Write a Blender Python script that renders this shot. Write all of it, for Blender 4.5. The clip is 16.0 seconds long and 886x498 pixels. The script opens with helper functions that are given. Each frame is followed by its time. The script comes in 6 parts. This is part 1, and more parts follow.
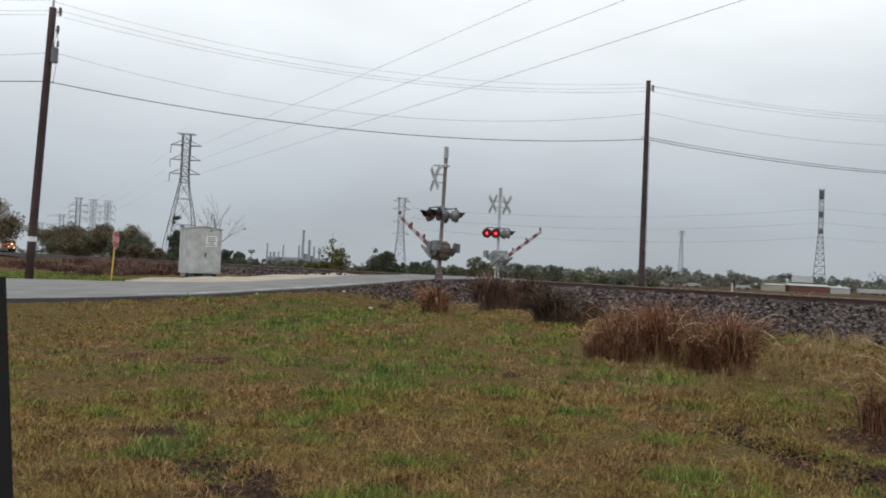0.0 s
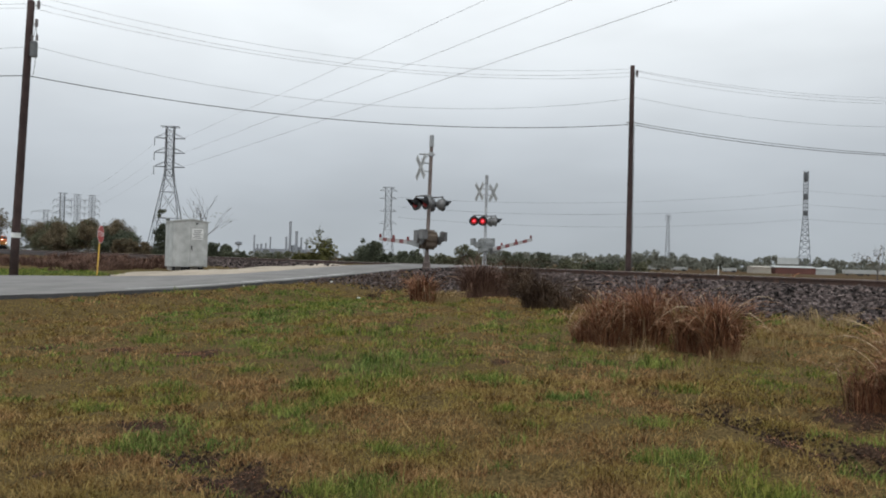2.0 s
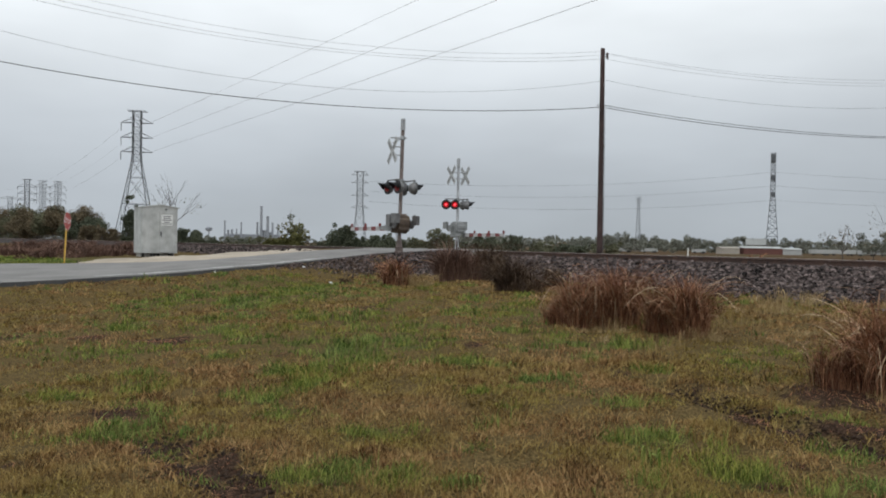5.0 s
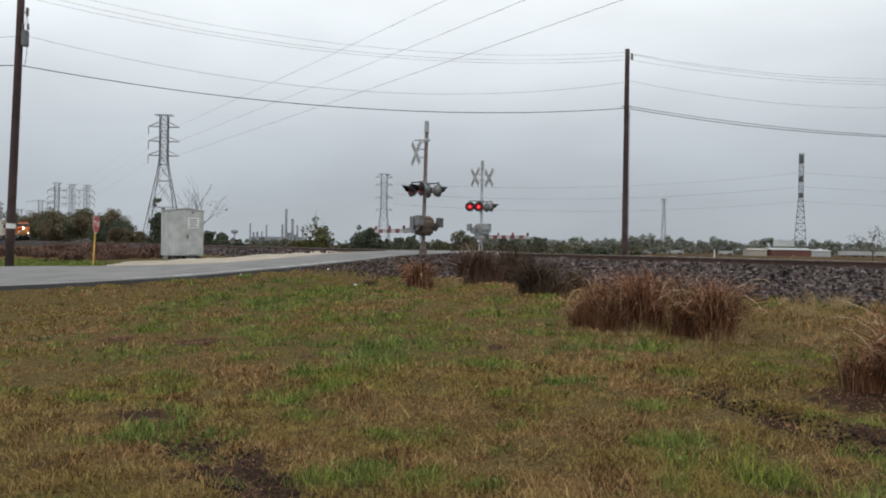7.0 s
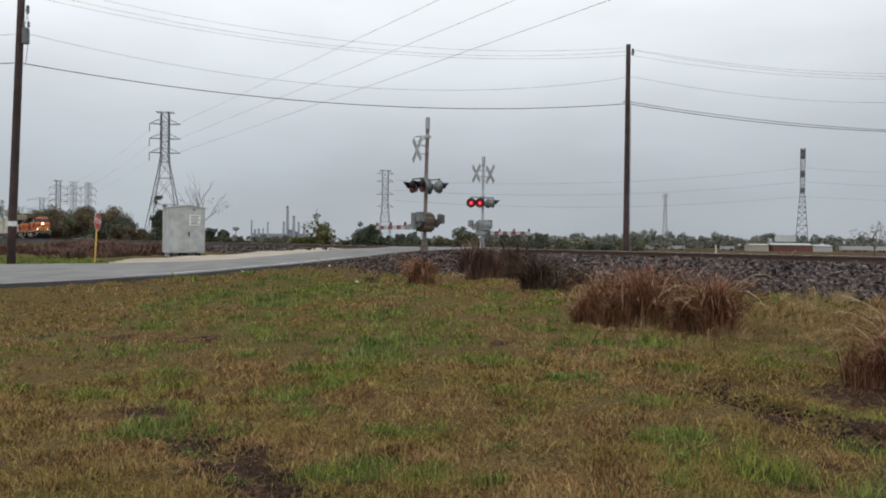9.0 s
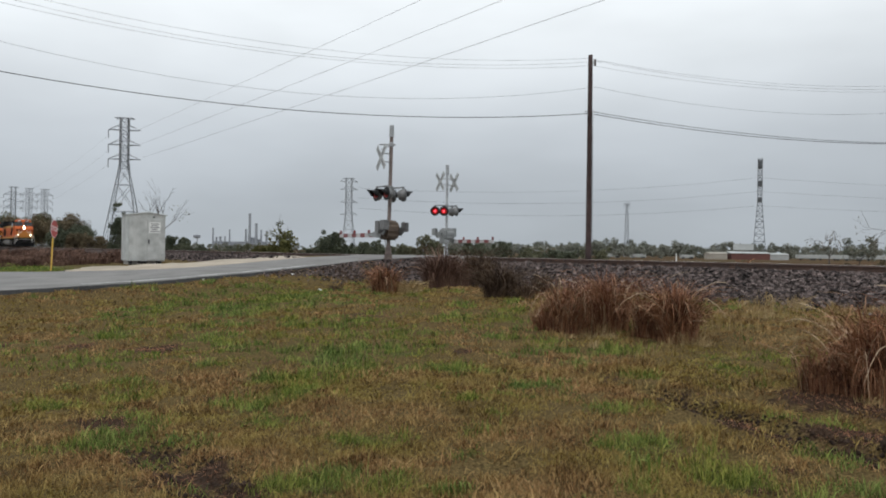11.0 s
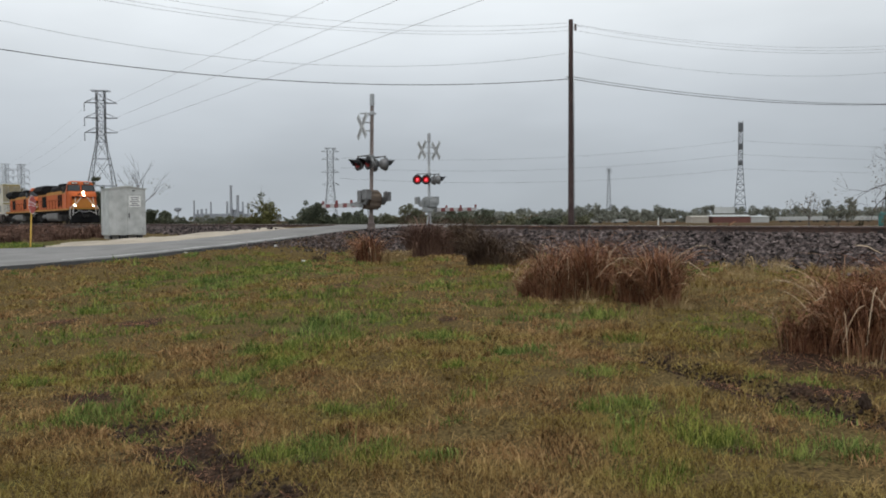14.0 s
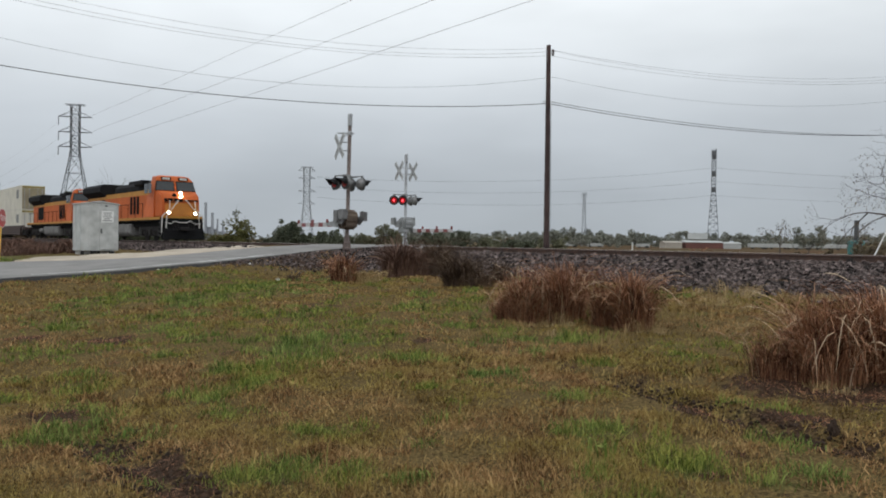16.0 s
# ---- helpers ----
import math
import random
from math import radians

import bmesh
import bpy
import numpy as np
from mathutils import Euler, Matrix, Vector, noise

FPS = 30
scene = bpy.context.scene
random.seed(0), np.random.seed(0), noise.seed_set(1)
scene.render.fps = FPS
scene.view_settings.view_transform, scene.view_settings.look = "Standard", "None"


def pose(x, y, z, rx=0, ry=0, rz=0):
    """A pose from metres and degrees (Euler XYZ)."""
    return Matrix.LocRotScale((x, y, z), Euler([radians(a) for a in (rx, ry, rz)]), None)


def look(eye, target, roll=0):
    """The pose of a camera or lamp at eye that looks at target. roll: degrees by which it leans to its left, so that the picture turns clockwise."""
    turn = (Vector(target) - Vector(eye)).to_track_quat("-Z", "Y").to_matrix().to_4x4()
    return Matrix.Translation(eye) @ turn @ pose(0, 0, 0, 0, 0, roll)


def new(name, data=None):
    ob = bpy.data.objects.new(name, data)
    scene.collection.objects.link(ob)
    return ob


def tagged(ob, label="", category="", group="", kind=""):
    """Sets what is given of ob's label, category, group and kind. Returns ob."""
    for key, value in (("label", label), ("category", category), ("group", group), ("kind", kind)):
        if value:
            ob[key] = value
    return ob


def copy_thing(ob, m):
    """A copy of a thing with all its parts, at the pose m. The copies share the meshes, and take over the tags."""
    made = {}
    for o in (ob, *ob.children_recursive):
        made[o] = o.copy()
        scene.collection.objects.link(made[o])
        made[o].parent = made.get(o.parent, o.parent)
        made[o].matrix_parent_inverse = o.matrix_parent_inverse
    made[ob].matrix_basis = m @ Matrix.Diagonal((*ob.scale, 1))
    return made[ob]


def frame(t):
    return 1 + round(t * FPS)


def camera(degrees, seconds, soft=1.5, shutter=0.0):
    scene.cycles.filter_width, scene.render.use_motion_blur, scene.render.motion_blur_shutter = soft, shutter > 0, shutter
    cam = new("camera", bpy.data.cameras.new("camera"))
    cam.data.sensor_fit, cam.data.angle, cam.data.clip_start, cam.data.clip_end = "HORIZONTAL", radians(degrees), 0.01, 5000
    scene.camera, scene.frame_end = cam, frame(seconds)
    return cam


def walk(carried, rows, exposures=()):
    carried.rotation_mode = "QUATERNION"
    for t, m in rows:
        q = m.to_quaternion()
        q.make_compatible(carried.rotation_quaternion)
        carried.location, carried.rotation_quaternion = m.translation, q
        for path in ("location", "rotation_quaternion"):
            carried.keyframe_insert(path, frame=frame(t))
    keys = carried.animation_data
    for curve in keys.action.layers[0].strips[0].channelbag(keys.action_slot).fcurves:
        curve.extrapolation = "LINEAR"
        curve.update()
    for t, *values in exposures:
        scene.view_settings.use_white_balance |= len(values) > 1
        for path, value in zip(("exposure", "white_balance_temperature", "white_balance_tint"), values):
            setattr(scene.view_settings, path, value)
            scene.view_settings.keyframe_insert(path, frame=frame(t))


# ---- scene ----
# ---- camera ----
cam = camera(57.5, 16.0, soft=1.9)
EYE = 1.6
PATH = [
    (0.0, -0.07, 1.57, -2.60), (0.5, -0.37, 0.78, -2.70), (1.0, -0.69, 0.08, -2.76), (1.5, -1.43, 0.57, -2.40),
    (2.0, -0.92, 0.79, -1.52), (2.5, -0.36, -0.06, -0.88), (3.0, -0.62, -0.86, -0.77), (3.5, -1.20, -3.20, 0.00),
    (4.0, -2.20, -2.63, -0.45), (4.5, -2.39, -2.10, -0.52), (5.0, -2.87, -0.32, -0.98), (5.2, -1.76, 0.12, -0.59),
    (7.5, -1.10, -0.31, -0.82), (8.0, -1.05, -0.40, -0.69), (8.5, -1.06, -0.46, -0.69), (10.8, -2.55, -0.32, -0.79),
    (11.0, -3.64, 0.15, -0.75), (11.5, -5.14, -0.74, -0.62), (12.0, -5.24, -1.08, -0.34), (12.5, -4.96, -0.89, -0.34),
    (13.0, -4.28, -1.69, -0.28), (13.5, -3.99, -1.58, -0.17), (14.0, -4.84, -2.08, 0.31), (14.5, -4.99, -1.30, 0.43),
    (15.0, -5.03, -1.08, 0.14), (15.5, -5.48, -1.01, -0.13), (16.0, -6.55, -0.57, -0.69),
]
walk(cam, [(t, pose(0.016 if t > 0 else 0.0, 0, EYE, 90 + pitch, roll, yaw)) for t, yaw, pitch, roll in PATH])

# ---- world and sun: a closed, bright overcast ----
world = bpy.data.worlds.new("overcast")
scene.world = world
world.use_nodes = True
wn, wl = world.node_tree.nodes, world.node_tree.links
wn.clear()
w_out = wn.new("ShaderNodeOutputWorld")
w_bg = wn.new("ShaderNodeBackground")
w_sky = wn.new("ShaderNodeTexSky")
w_sky.sky_type = "NISHITA"
w_sky.sun_disc = False
w_sky.sun_elevation, w_sky.sun_rotation = radians(48), radians(200)
w_tc = wn.new("ShaderNodeTexCoord")
w_sep = wn.new("ShaderNodeSeparateXYZ")
wl.new(w_tc.outputs["Generated"], w_sep.inputs[0])
w_ramp = wn.new("ShaderNodeValToRGB")
w_ramp.color_ramp.elements[0].position = 0.0
w_ramp.color_ramp.elements[0].color = (0.42, 0.465, 0.51, 1)
w_ramp.color_ramp.elements[1].position = 1.0
w_ramp.color_ramp.elements[1].color = (1.05, 1.1, 1.13, 1)
for p, c in ((0.06, (0.435, 0.475, 0.52, 1)), (0.14, (0.585, 0.63, 0.675, 1)), (0.25, (0.86, 0.91, 0.945, 1)), (0.36, (1.05, 1.1, 1.13, 1))):
    w_ramp.color_ramp.elements.new(p).color = c
wl.new(w_sep.outputs["Z"], w_ramp.inputs[0])
w_map = wn.new("ShaderNodeMapping")
w_map.inputs["Scale"].default_value = (1.6, 1.6, 5.0)
w_noise = wn.new("ShaderNodeTexNoise")
w_noise.inputs["Scale"].default_value, w_noise.inputs["Detail"].default_value = 1.6, 4
wl.new(w_tc.outputs["Generated"], w_map.inputs[0])
wl.new(w_map.outputs[0], w_noise.inputs["Vector"])
w_rng = wn.new("ShaderNodeMapRange")
w_rng.inputs[1].default_value, w_rng.inputs[2].default_value = 0.3, 0.7
w_rng.inputs[3].default_value, w_rng.inputs[4].default_value = 0.90, 1.09
wl.new(w_noise.outputs["Fac"], w_rng.inputs[0])
w_mul = wn.new("ShaderNodeMixRGB")
w_mul.blend_type, w_mul.inputs[0].default_value = "MULTIPLY", 1.0
w_side = wn.new("ShaderNodeMath")
w_side.operation = "MULTIPLY_ADD"
w_side.inputs[1].default_value, w_side.inputs[2].default_value = -0.09, 1.0
wl.new(w_sep.outputs["X"], w_side.inputs[0])
w_both = wn.new("ShaderNodeMath")
w_both.operation = "MULTIPLY"
wl.new(w_rng.outputs[0], w_both.inputs[0])
wl.new(w_side.outputs[0], w_both.inputs[1])
wl.new(w_ramp.outputs[0], w_mul.inputs[1])
wl.new(w_both.outputs[0], w_mul.inputs[2])
w_sc = wn.new("ShaderNodeMixRGB")
w_sc.blend_type, w_sc.inputs[0].default_value = "MULTIPLY", 1.0
w_sc.inputs[2].default_value = (0.1, 0.1, 0.1, 1)
wl.new(w_sky.outputs[0], w_sc.inputs[1])
w_mix = wn.new("ShaderNodeMixRGB")
w_mix.inputs[0].default_value = 0.96
wl.new(w_sc.outputs[0], w_mix.inputs[1])
wl.new(w_mul.outputs[0], w_mix.inputs[2])
wl.new(w_mix.outputs[0], w_bg.inputs["Color"])
w_bg.inputs["Strength"].default_value = 1.0
wl.new(w_bg.outputs[0], w_out.inputs["Surface"])

sun_data = bpy.data.lights.new("sun", "SUN")
sun_data.energy, sun_data.angle, sun_data.color = 0.5, radians(40), (1.0, 0.97, 0.93)
sun = new("sun", sun_data)
sun.matrix_world = look((-20, -40, 60), (0, 20, 0))
scene.view_settings.exposure = 0.0

# ---- materials ----
def material(name, base, dark=None, rough=0.8, metal=0.0, scale=3.0, fine=40.0, bump=0.2, contrast=1.0, coord="Object", glow=None, spread=0.0, gloss=0.5):
    """A surface with broad stains and fine grain. spread: how much single pieces differ in brightness."""
    m = bpy.data.materials.new(name)
    m.use_nodes = True
    n, l = m.node_tree.nodes, m.node_tree.links
    b = n["Principled BSDF"]
    dark = dark or tuple(c * 0.7 for c in base)
    tc = n.new("ShaderNodeTexCoord")
    n1, n2 = n.new("ShaderNodeTexNoise"), n.new("ShaderNodeTexNoise")
    n1.inputs["Scale"].default_value, n1.inputs["Detail"].default_value = scale, 6
    n2.inputs["Scale"].default_value, n2.inputs["Detail"].default_value = fine, 4
    for q in (n1, n2):
        l.new(tc.outputs[coord], q.inputs["Vector"])
    add = n.new("ShaderNodeMath")
    add.operation = "MULTIPLY_ADD"
    add.inputs[1].default_value = 0.5
    l.new(n2.outputs["Fac"], add.inputs[0])
    l.new(n1.outputs["Fac"], add.inputs[2])
    rng = n.new("ShaderNodeMapRange")
    rng.inputs[1].default_value, rng.inputs[2].default_value = 0.75 - 0.22 / contrast, 0.75 + 0.22 / contrast
    l.new(add.outputs[0], rng.inputs[0])
    mix = n.new("ShaderNodeMixRGB")
    mix.inputs[1].default_value, mix.inputs[2].default_value = (*dark, 1), (*base, 1)
    l.new(rng.outputs[0], mix.inputs[0])
    out = mix.outputs[0]
    if spread:
        inf = n.new("ShaderNodeNewGeometry")
        r2 = n.new("ShaderNodeMapRange")
        r2.inputs[3].default_value, r2.inputs[4].default_value = 1 - spread, 1 + spread
        l.new(inf.outputs["Random Per Island"], r2.inputs[0])
        mm = n.new("ShaderNodeMixRGB")
        mm.blend_type, mm.inputs[0].default_value = "MULTIPLY", 1
        l.new(out, mm.inputs[1])
        l.new(r2.outputs[0], mm.inputs[2])
        out = mm.outputs[0]
    l.new(out, b.inputs["Base Color"])
    b.inputs["Roughness"].default_value, b.inputs["Metallic"].default_value = rough, metal
    b.inputs["Specular IOR Level"].default_value = gloss
    if bump:
        bp = n.new("ShaderNodeBump")
        bp.inputs["Strength"].default_value, bp.inputs["Distance"].default_value = bump, 0.02
        l.new(n2.outputs["Fac"], bp.inputs["Height"])
        l.new(bp.outputs[0], b.inputs["Normal"])
    if glow:
        b.inputs["Emission Color"].default_value, b.inputs["Emission Strength"].default_value = (*glow[0], 1), glow[1]
    return m


def plant(name, a, b_, c, scale=0.4, single=0.45, tint=None):
    """Leaves, stalks or blades: three colours dealt out piece by piece and in broad drifts."""
    m = bpy.data.materials.new(name)
    m.use_nodes = True
    n, l = m.node_tree.nodes, m.node_tree.links
    b = n["Principled BSDF"]
    geo = n.new("ShaderNodeNewGeometry")
    tc = n.new("ShaderNodeTexCoord")
    n1 = n.new("ShaderNodeTexNoise")
    n1.inputs["Scale"].default_value, n1.inputs["Detail"].default_value = scale, 3
    l.new(tc.outputs["Object"], n1.inputs["Vector"])
    add = n.new("ShaderNodeMath")
    add.operation = "MULTIPLY_ADD"
    add.inputs[1].default_value = single
    l.new(geo.outputs["Random Per Island"], add.inputs[0])
    l.new(n1.outputs["Fac"], add.inputs[2])
    ramp = n.new("ShaderNodeValToRGB")
    ramp.color_ramp.elements[0].position, ramp.color_ramp.elements[0].color = 0.48, (*a, 1)
    ramp.color_ramp.elements[1].position, ramp.color_ramp.elements[1].color = 0.98, (*c, 1)
    ramp.color_ramp.elements.new(0.72).color = (*b_, 1)
    l.new(add.outputs[0], ramp.inputs[0])
    out = ramp.outputs[0]
    if tint:
        n2 = n.new("ShaderNodeTexNoise")
        n2.inputs["Scale"].default_value, n2.inputs["Detail"].default_value = 0.75, 4
        l.new(tc.outputs["Object"], n2.inputs["Vector"])
        r2 = n.new("ShaderNodeMapRange")
        r2.inputs[1].default_value, r2.inputs[2].default_value = 0.40, 0.60
        l.new(n2.outputs["Fac"], r2.inputs[0])
        mul = n.new("ShaderNodeMixRGB")
        mul.blend_type = "MULTIPLY"
        mul.inputs[2].default_value = (*tint, 1)
        l.new(r2.outputs[0], mul.inputs[0])
        l.new(out, mul.inputs[1])
        out = mul.outputs[0]
    l.new(out, b.inputs["Base Color"])
    b.inputs["Roughness"].default_value = 0.85
    b.inputs["Specular IOR Level"].default_value = 0.15
    return m


M_WOOD_POLE = material("creosoted_pole", (0.075, 0.046, 0.043), (0.030, 0.018, 0.017), 0.9, scale=1.5, fine=25, bump=0.4)
M_GALV = material("galvanised_steel", (0.42, 0.43, 0.44), (0.28, 0.29, 0.3), 0.5, 0.5, 4, 60, 0.1)
M_MAST_BROWN = material("weathered_mast", (0.19, 0.15, 0.135), (0.10, 0.075, 0.068), 0.6, 0.3, 3, 50, 0.15)
M_WHITE_PAINT = material("white_paint", (0.75, 0.75, 0.74), (0.55, 0.55, 0.54), 0.55, 0, 3, 40, 0.1)
M_RED_PAINT = material("red_stripe", (0.21, 0.045, 0.045), (0.13, 0.032, 0.032), 0.5, 0, 5, 40, 0.1)
M_BLACK = material("black_paint", (0.025, 0.026, 0.028), (0.012, 0.012, 0.013), 0.6, 0, 4, 50, 0.1)
M_GATE_BOX = material("gate_mechanism_case", (0.17, 0.125, 0.09), (0.08, 0.06, 0.048), 0.7, 0.2, 4, 40, 0.2)
M_GREY_BOX = material("grey_casting", (0.31, 0.32, 0.32), (0.18, 0.19, 0.19), 0.6, 0.2, 4, 40, 0.2)
M_LENS_ON = material("lit_red_lens", (0.5, 0.01, 0.01), rough=0.3, bump=0, glow=((1.0, 0.02, 0.03), 0.22))
M_BULB = material("glowing_lamp", (1, 0.2, 0.2), rough=0.3, bump=0, glow=((1.0, 0.06, 0.09), 2.2))
M_BUCK = material("weathered_blade", (0.42, 0.43, 0.43), (0.30, 0.31, 0.31), 0.55, 0, 5, 40, 0.05)
M_ARM_WHITE = material("greyed_white_stripe", (0.46, 0.45, 0.45), (0.34, 0.33, 0.33), 0.6, 0, 5, 40, 0.05)
M_LENS_DIM = material("dim_red_lens", (0.22, 0.012, 0.012), rough=0.3, bump=0, glow=((1.0, 0.02, 0.03), 0.03))
M_LENS_GREY = material("lamp_back", (0.22, 0.22, 0.22), (0.12, 0.12, 0.12), 0.45, 0.3, 5, 40, 0.1)
M_SHED = material("bungalow_aluminium", (0.54, 0.555, 0.55), (0.36, 0.37, 0.365), 0.6, 0.1, 2.2, 22, 0.06, 1.15)
M_SHED_DARK = material("dark_slot", (0.02, 0.02, 0.02), rough=0.9)
M_SIGN_WHITE = material("sign_white", (0.78, 0.79, 0.78), (0.66, 0.67, 0.66), 0.5, 0, 6, 40, 0.05)
M_INK = material("sign_ink", (0.18, 0.19, 0.2), (0.12, 0.12, 0.13), 0.6, 0, 6, 40, 0)
M_LETTER = material("worn_letters", (0.2, 0.2, 0.2), (0.15, 0.15, 0.15), 0.6, 0, 6, 40, 0)
M_STOP_RED = material("stop_red", (0.42, 0.045, 0.04), (0.3, 0.035, 0.03), 0.45, 0, 3, 30, 0.05)
M_YELLOW_POST = material("yellow_post", (0.72, 0.44, 0.05), (0.5, 0.3, 0.05), 0.55, 0, 4, 30, 0.1)
M_STEEL_RUST = material("rusty_rail", (0.10, 0.055, 0.04), (0.045, 0.03, 0.026), 0.75, 0.2, 6, 60, 0.3)
M_RAIL_TOP = material("polished_rail_head", (0.62, 0.60, 0.57), (0.42, 0.37, 0.33), 0.35, 0.75, 2, 30, 0.05)
M_TIE = material("creosoted_tie", (0.09, 0.075, 0.065), (0.045, 0.038, 0.034), 0.95, 0, 4, 40, 0.5)
M_STONE = material("ballast_stone", (0.150, 0.118, 0.110), (0.026, 0.020, 0.019), 0.9, 0, 9, 60, 0.4, 1.4, spread=0.95, gloss=0.2)
M_BALLAST = material("ballast_bed", (0.055, 0.044, 0.042), (0.015, 0.012, 0.011), 0.95, 0, 6, 14, 1.0, 1.8, gloss=0.15)
M_ASPHALT = material("worn_asphalt", (0.215, 0.205, 0.196), (0.145, 0.139, 0.133), 0.9, 0, 0.9, 25, 0.3, 1.2)
M_ASPHALT_EDGE = material("asphalt_edge", (0.06, 0.058, 0.058), (0.03, 0.03, 0.03), 0.95, 0, 3, 30, 0.6)
M_CONCRETE = material("concrete", (0.42, 0.41, 0.39), (0.28, 0.27, 0.26), 0.9, 0, 2, 30, 0.3)
M_LINE = material("worn_road_paint", (0.52, 0.52, 0.50), (0.26, 0.26, 0.25), 0.85, 0, 2.0, 30, 0.2, 1.6)
M_CALICHE = material("pale_gravel", (0.47, 0.40, 0.31), (0.30, 0.255, 0.20), 0.95, 0, 0.8, 20, 0.8, 1.0)
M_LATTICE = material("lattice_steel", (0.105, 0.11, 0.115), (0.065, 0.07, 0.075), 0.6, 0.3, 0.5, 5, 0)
# Pale tone carries the distance haze in the base colour.
M_LATTICE_FAR = material("hazed_far_lattice", (0.33, 0.35, 0.37), (0.27, 0.29, 0.31), 0.7, 0.1, 0.5, 5, 0)
# Mid grey: some distance haze is mixed into this lattice colour.
M_LATTICE_MID = material("hazed_mid_lattice", (0.17, 0.18, 0.19), (0.12, 0.13, 0.14), 0.7, 0.2, 0.5, 5, 0)
M_WIRE = material("weathered_wire", (0.10, 0.10, 0.105), (0.07, 0.07, 0.075), 0.7, 0.3, 1, 10, 0)
M_TRANSFORMER = material("transformer_grey", (0.17, 0.18, 0.185), (0.11, 0.115, 0.12), 0.55, 0.1, 4, 30, 0.05)
M_INSULATOR = material("insulator", (0.16, 0.14, 0.14), rough=0.35, bump=0)

# ---- building blocks ----
TRK = pose(17.575, 10.72, 0, 0, 0, 31.4)  # x across the track, away from the lens; y along it
UX, UY, VX, VY = 0.854, 0.521, -0.521, 0.854


def spot(u, v, z=0.0):
    """A place by its distance across (u) and along (v) the track."""
    return Vector((UX * (20.58 + u) + VX * v, UY * (20.58 + u) + VY * v, z))


def thing(name, m, label, category, group="", kind=""):
    e = new(name)
    e.empty_display_size = 0.2
    e.matrix_world = m
    return tagged(e, label, category, group, kind)


def part(name, bm, mat_, parent, label="", smooth=False):
    me = bpy.data.meshes.new(name)
    bm.to_mesh(me)
    bm.free()
    for mm in (mat_ if isinstance(mat_, (list, tuple)) else [mat_]):
        me.materials.append(mm)
    if smooth:
        for p in me.polygons:
            p.use_smooth = True
    ob = new(name, me)
    ob.parent = parent
    return tagged(ob, label)


def box(bm, x0, x1, y0, y1, z0, z1, m=None, mi=0):
    vs = [bm.verts.new((x, y, z)) for z in (z0, z1) for x, y in ((x0, y0), (x1, y0), (x1, y1), (x0, y1))]
    if m is not None:
        for v in vs:
            v.co = m @ v.co
    fs = [(3, 2, 1, 0), (4, 5, 6, 7), (0, 1, 5, 4), (1, 2, 6, 5), (2, 3, 7, 6), (3, 0, 4, 7)]
    for f in fs:
        bm.faces.new([vs[i] for i in f]).material_index = mi
    return vs


def tube(bm, a, b, r0, r1=None, n=8, caps=True, mi=0):
    """A round, tapering bar from a to b."""
    a, b = Vector(a), Vector(b)
    r1 = r0 if r1 is None else r1
    d = (b - a).normalized()
    s = d.orthogonal().normalized()
    t = d.cross(s)
    rings = []
    for p, r in ((a, r0), (b, r1)):
        rings.append([bm.verts.new(p + (s * math.cos(2 * math.pi * i / n) + t * math.sin(2 * math.pi * i / n)) * r) for i in range(n)])
    for i in range(n):
        bm.faces.new((rings[0][i], rings[0][(i + 1) % n], rings[1][(i + 1) % n], rings[1][i])).material_index = mi
    if caps:
        bm.faces.new(rings[0][::-1]).material_index = mi
        bm.faces.new(rings[1]).material_index = mi


def pipe(bm, pts, radii, n=6):
    """One round bar through a row of points."""
    rings = []
    for i, p in enumerate(pts):
        d = (pts[min(i + 1, len(pts) - 1)] - pts[max(i - 1, 0)]).normalized()
        s = d.cross(Vector((0, 0, 1)))
        s = s.normalized() if s.length > 0.2 else (Vector((1, 0, 0)) - d * d.x).normalized()
        t = d.cross(s)
        rings.append([bm.verts.new(p + (s * math.cos(2 * math.pi * k / n) + t * math.sin(2 * math.pi * k / n)) * radii[i]) for k in range(n)])
    for a, b in zip(rings, rings[1:]):
        for k in range(n):
            bm.faces.new((a[k], a[(k + 1) % n], b[(k + 1) % n], b[k]))
    bm.faces.new(rings[0][::-1])
    bm.faces.new(rings[-1])
    bmesh.ops.recalc_face_normals(bm, faces=bm.faces[:])


def lathe(bm, axis_m, profile, n=14, mi=0):
    """A turned form: profile of (radius, height) about the z axis of axis_m."""
    rings = []
    for r, z in profile:
        rings.append([bm.verts.new(axis_m @ Vector((r * math.cos(2 * math.pi * i / n), r * math.sin(2 * math.pi * i / n), z))) for i in range(n)])
    for q in range(len(rings) - 1):
        for i in range(n):
            bm.faces.new((rings[q][i], rings[q][(i + 1) % n], rings[q + 1][(i + 1) % n], rings[q + 1][i])).material_index = mi
    bm.faces.new(rings[0][::-1]).material_index = mi
    bm.faces.new(rings[-1]).material_index = mi


def extrude(bm, outline, x0, x1, axis="x", mi=0):
    """A prism: outline in the other two axes, carried from x0 to x1 along axis."""
    def co(p, x):
        return (x, p[0], p[1]) if axis == "x" else (p[0], x, p[1]) if axis == "y" else (p[0], p[1], x)
    a = [bm.verts.new(co(p, x0)) for p in outline]
    b = [bm.verts.new(co(p, x1)) for p in outline]
    k = len(outline)
    for i in range(k):
        bm.faces.new((a[i], a[(i + 1) % k], b[(i + 1) % k], b[i])).material_index = mi
    bm.faces.new(a[::-1]).material_index = mi
    bm.faces.new(b).material_index = mi
    bmesh.ops.recalc_face_normals(bm, faces=bm.faces[:])


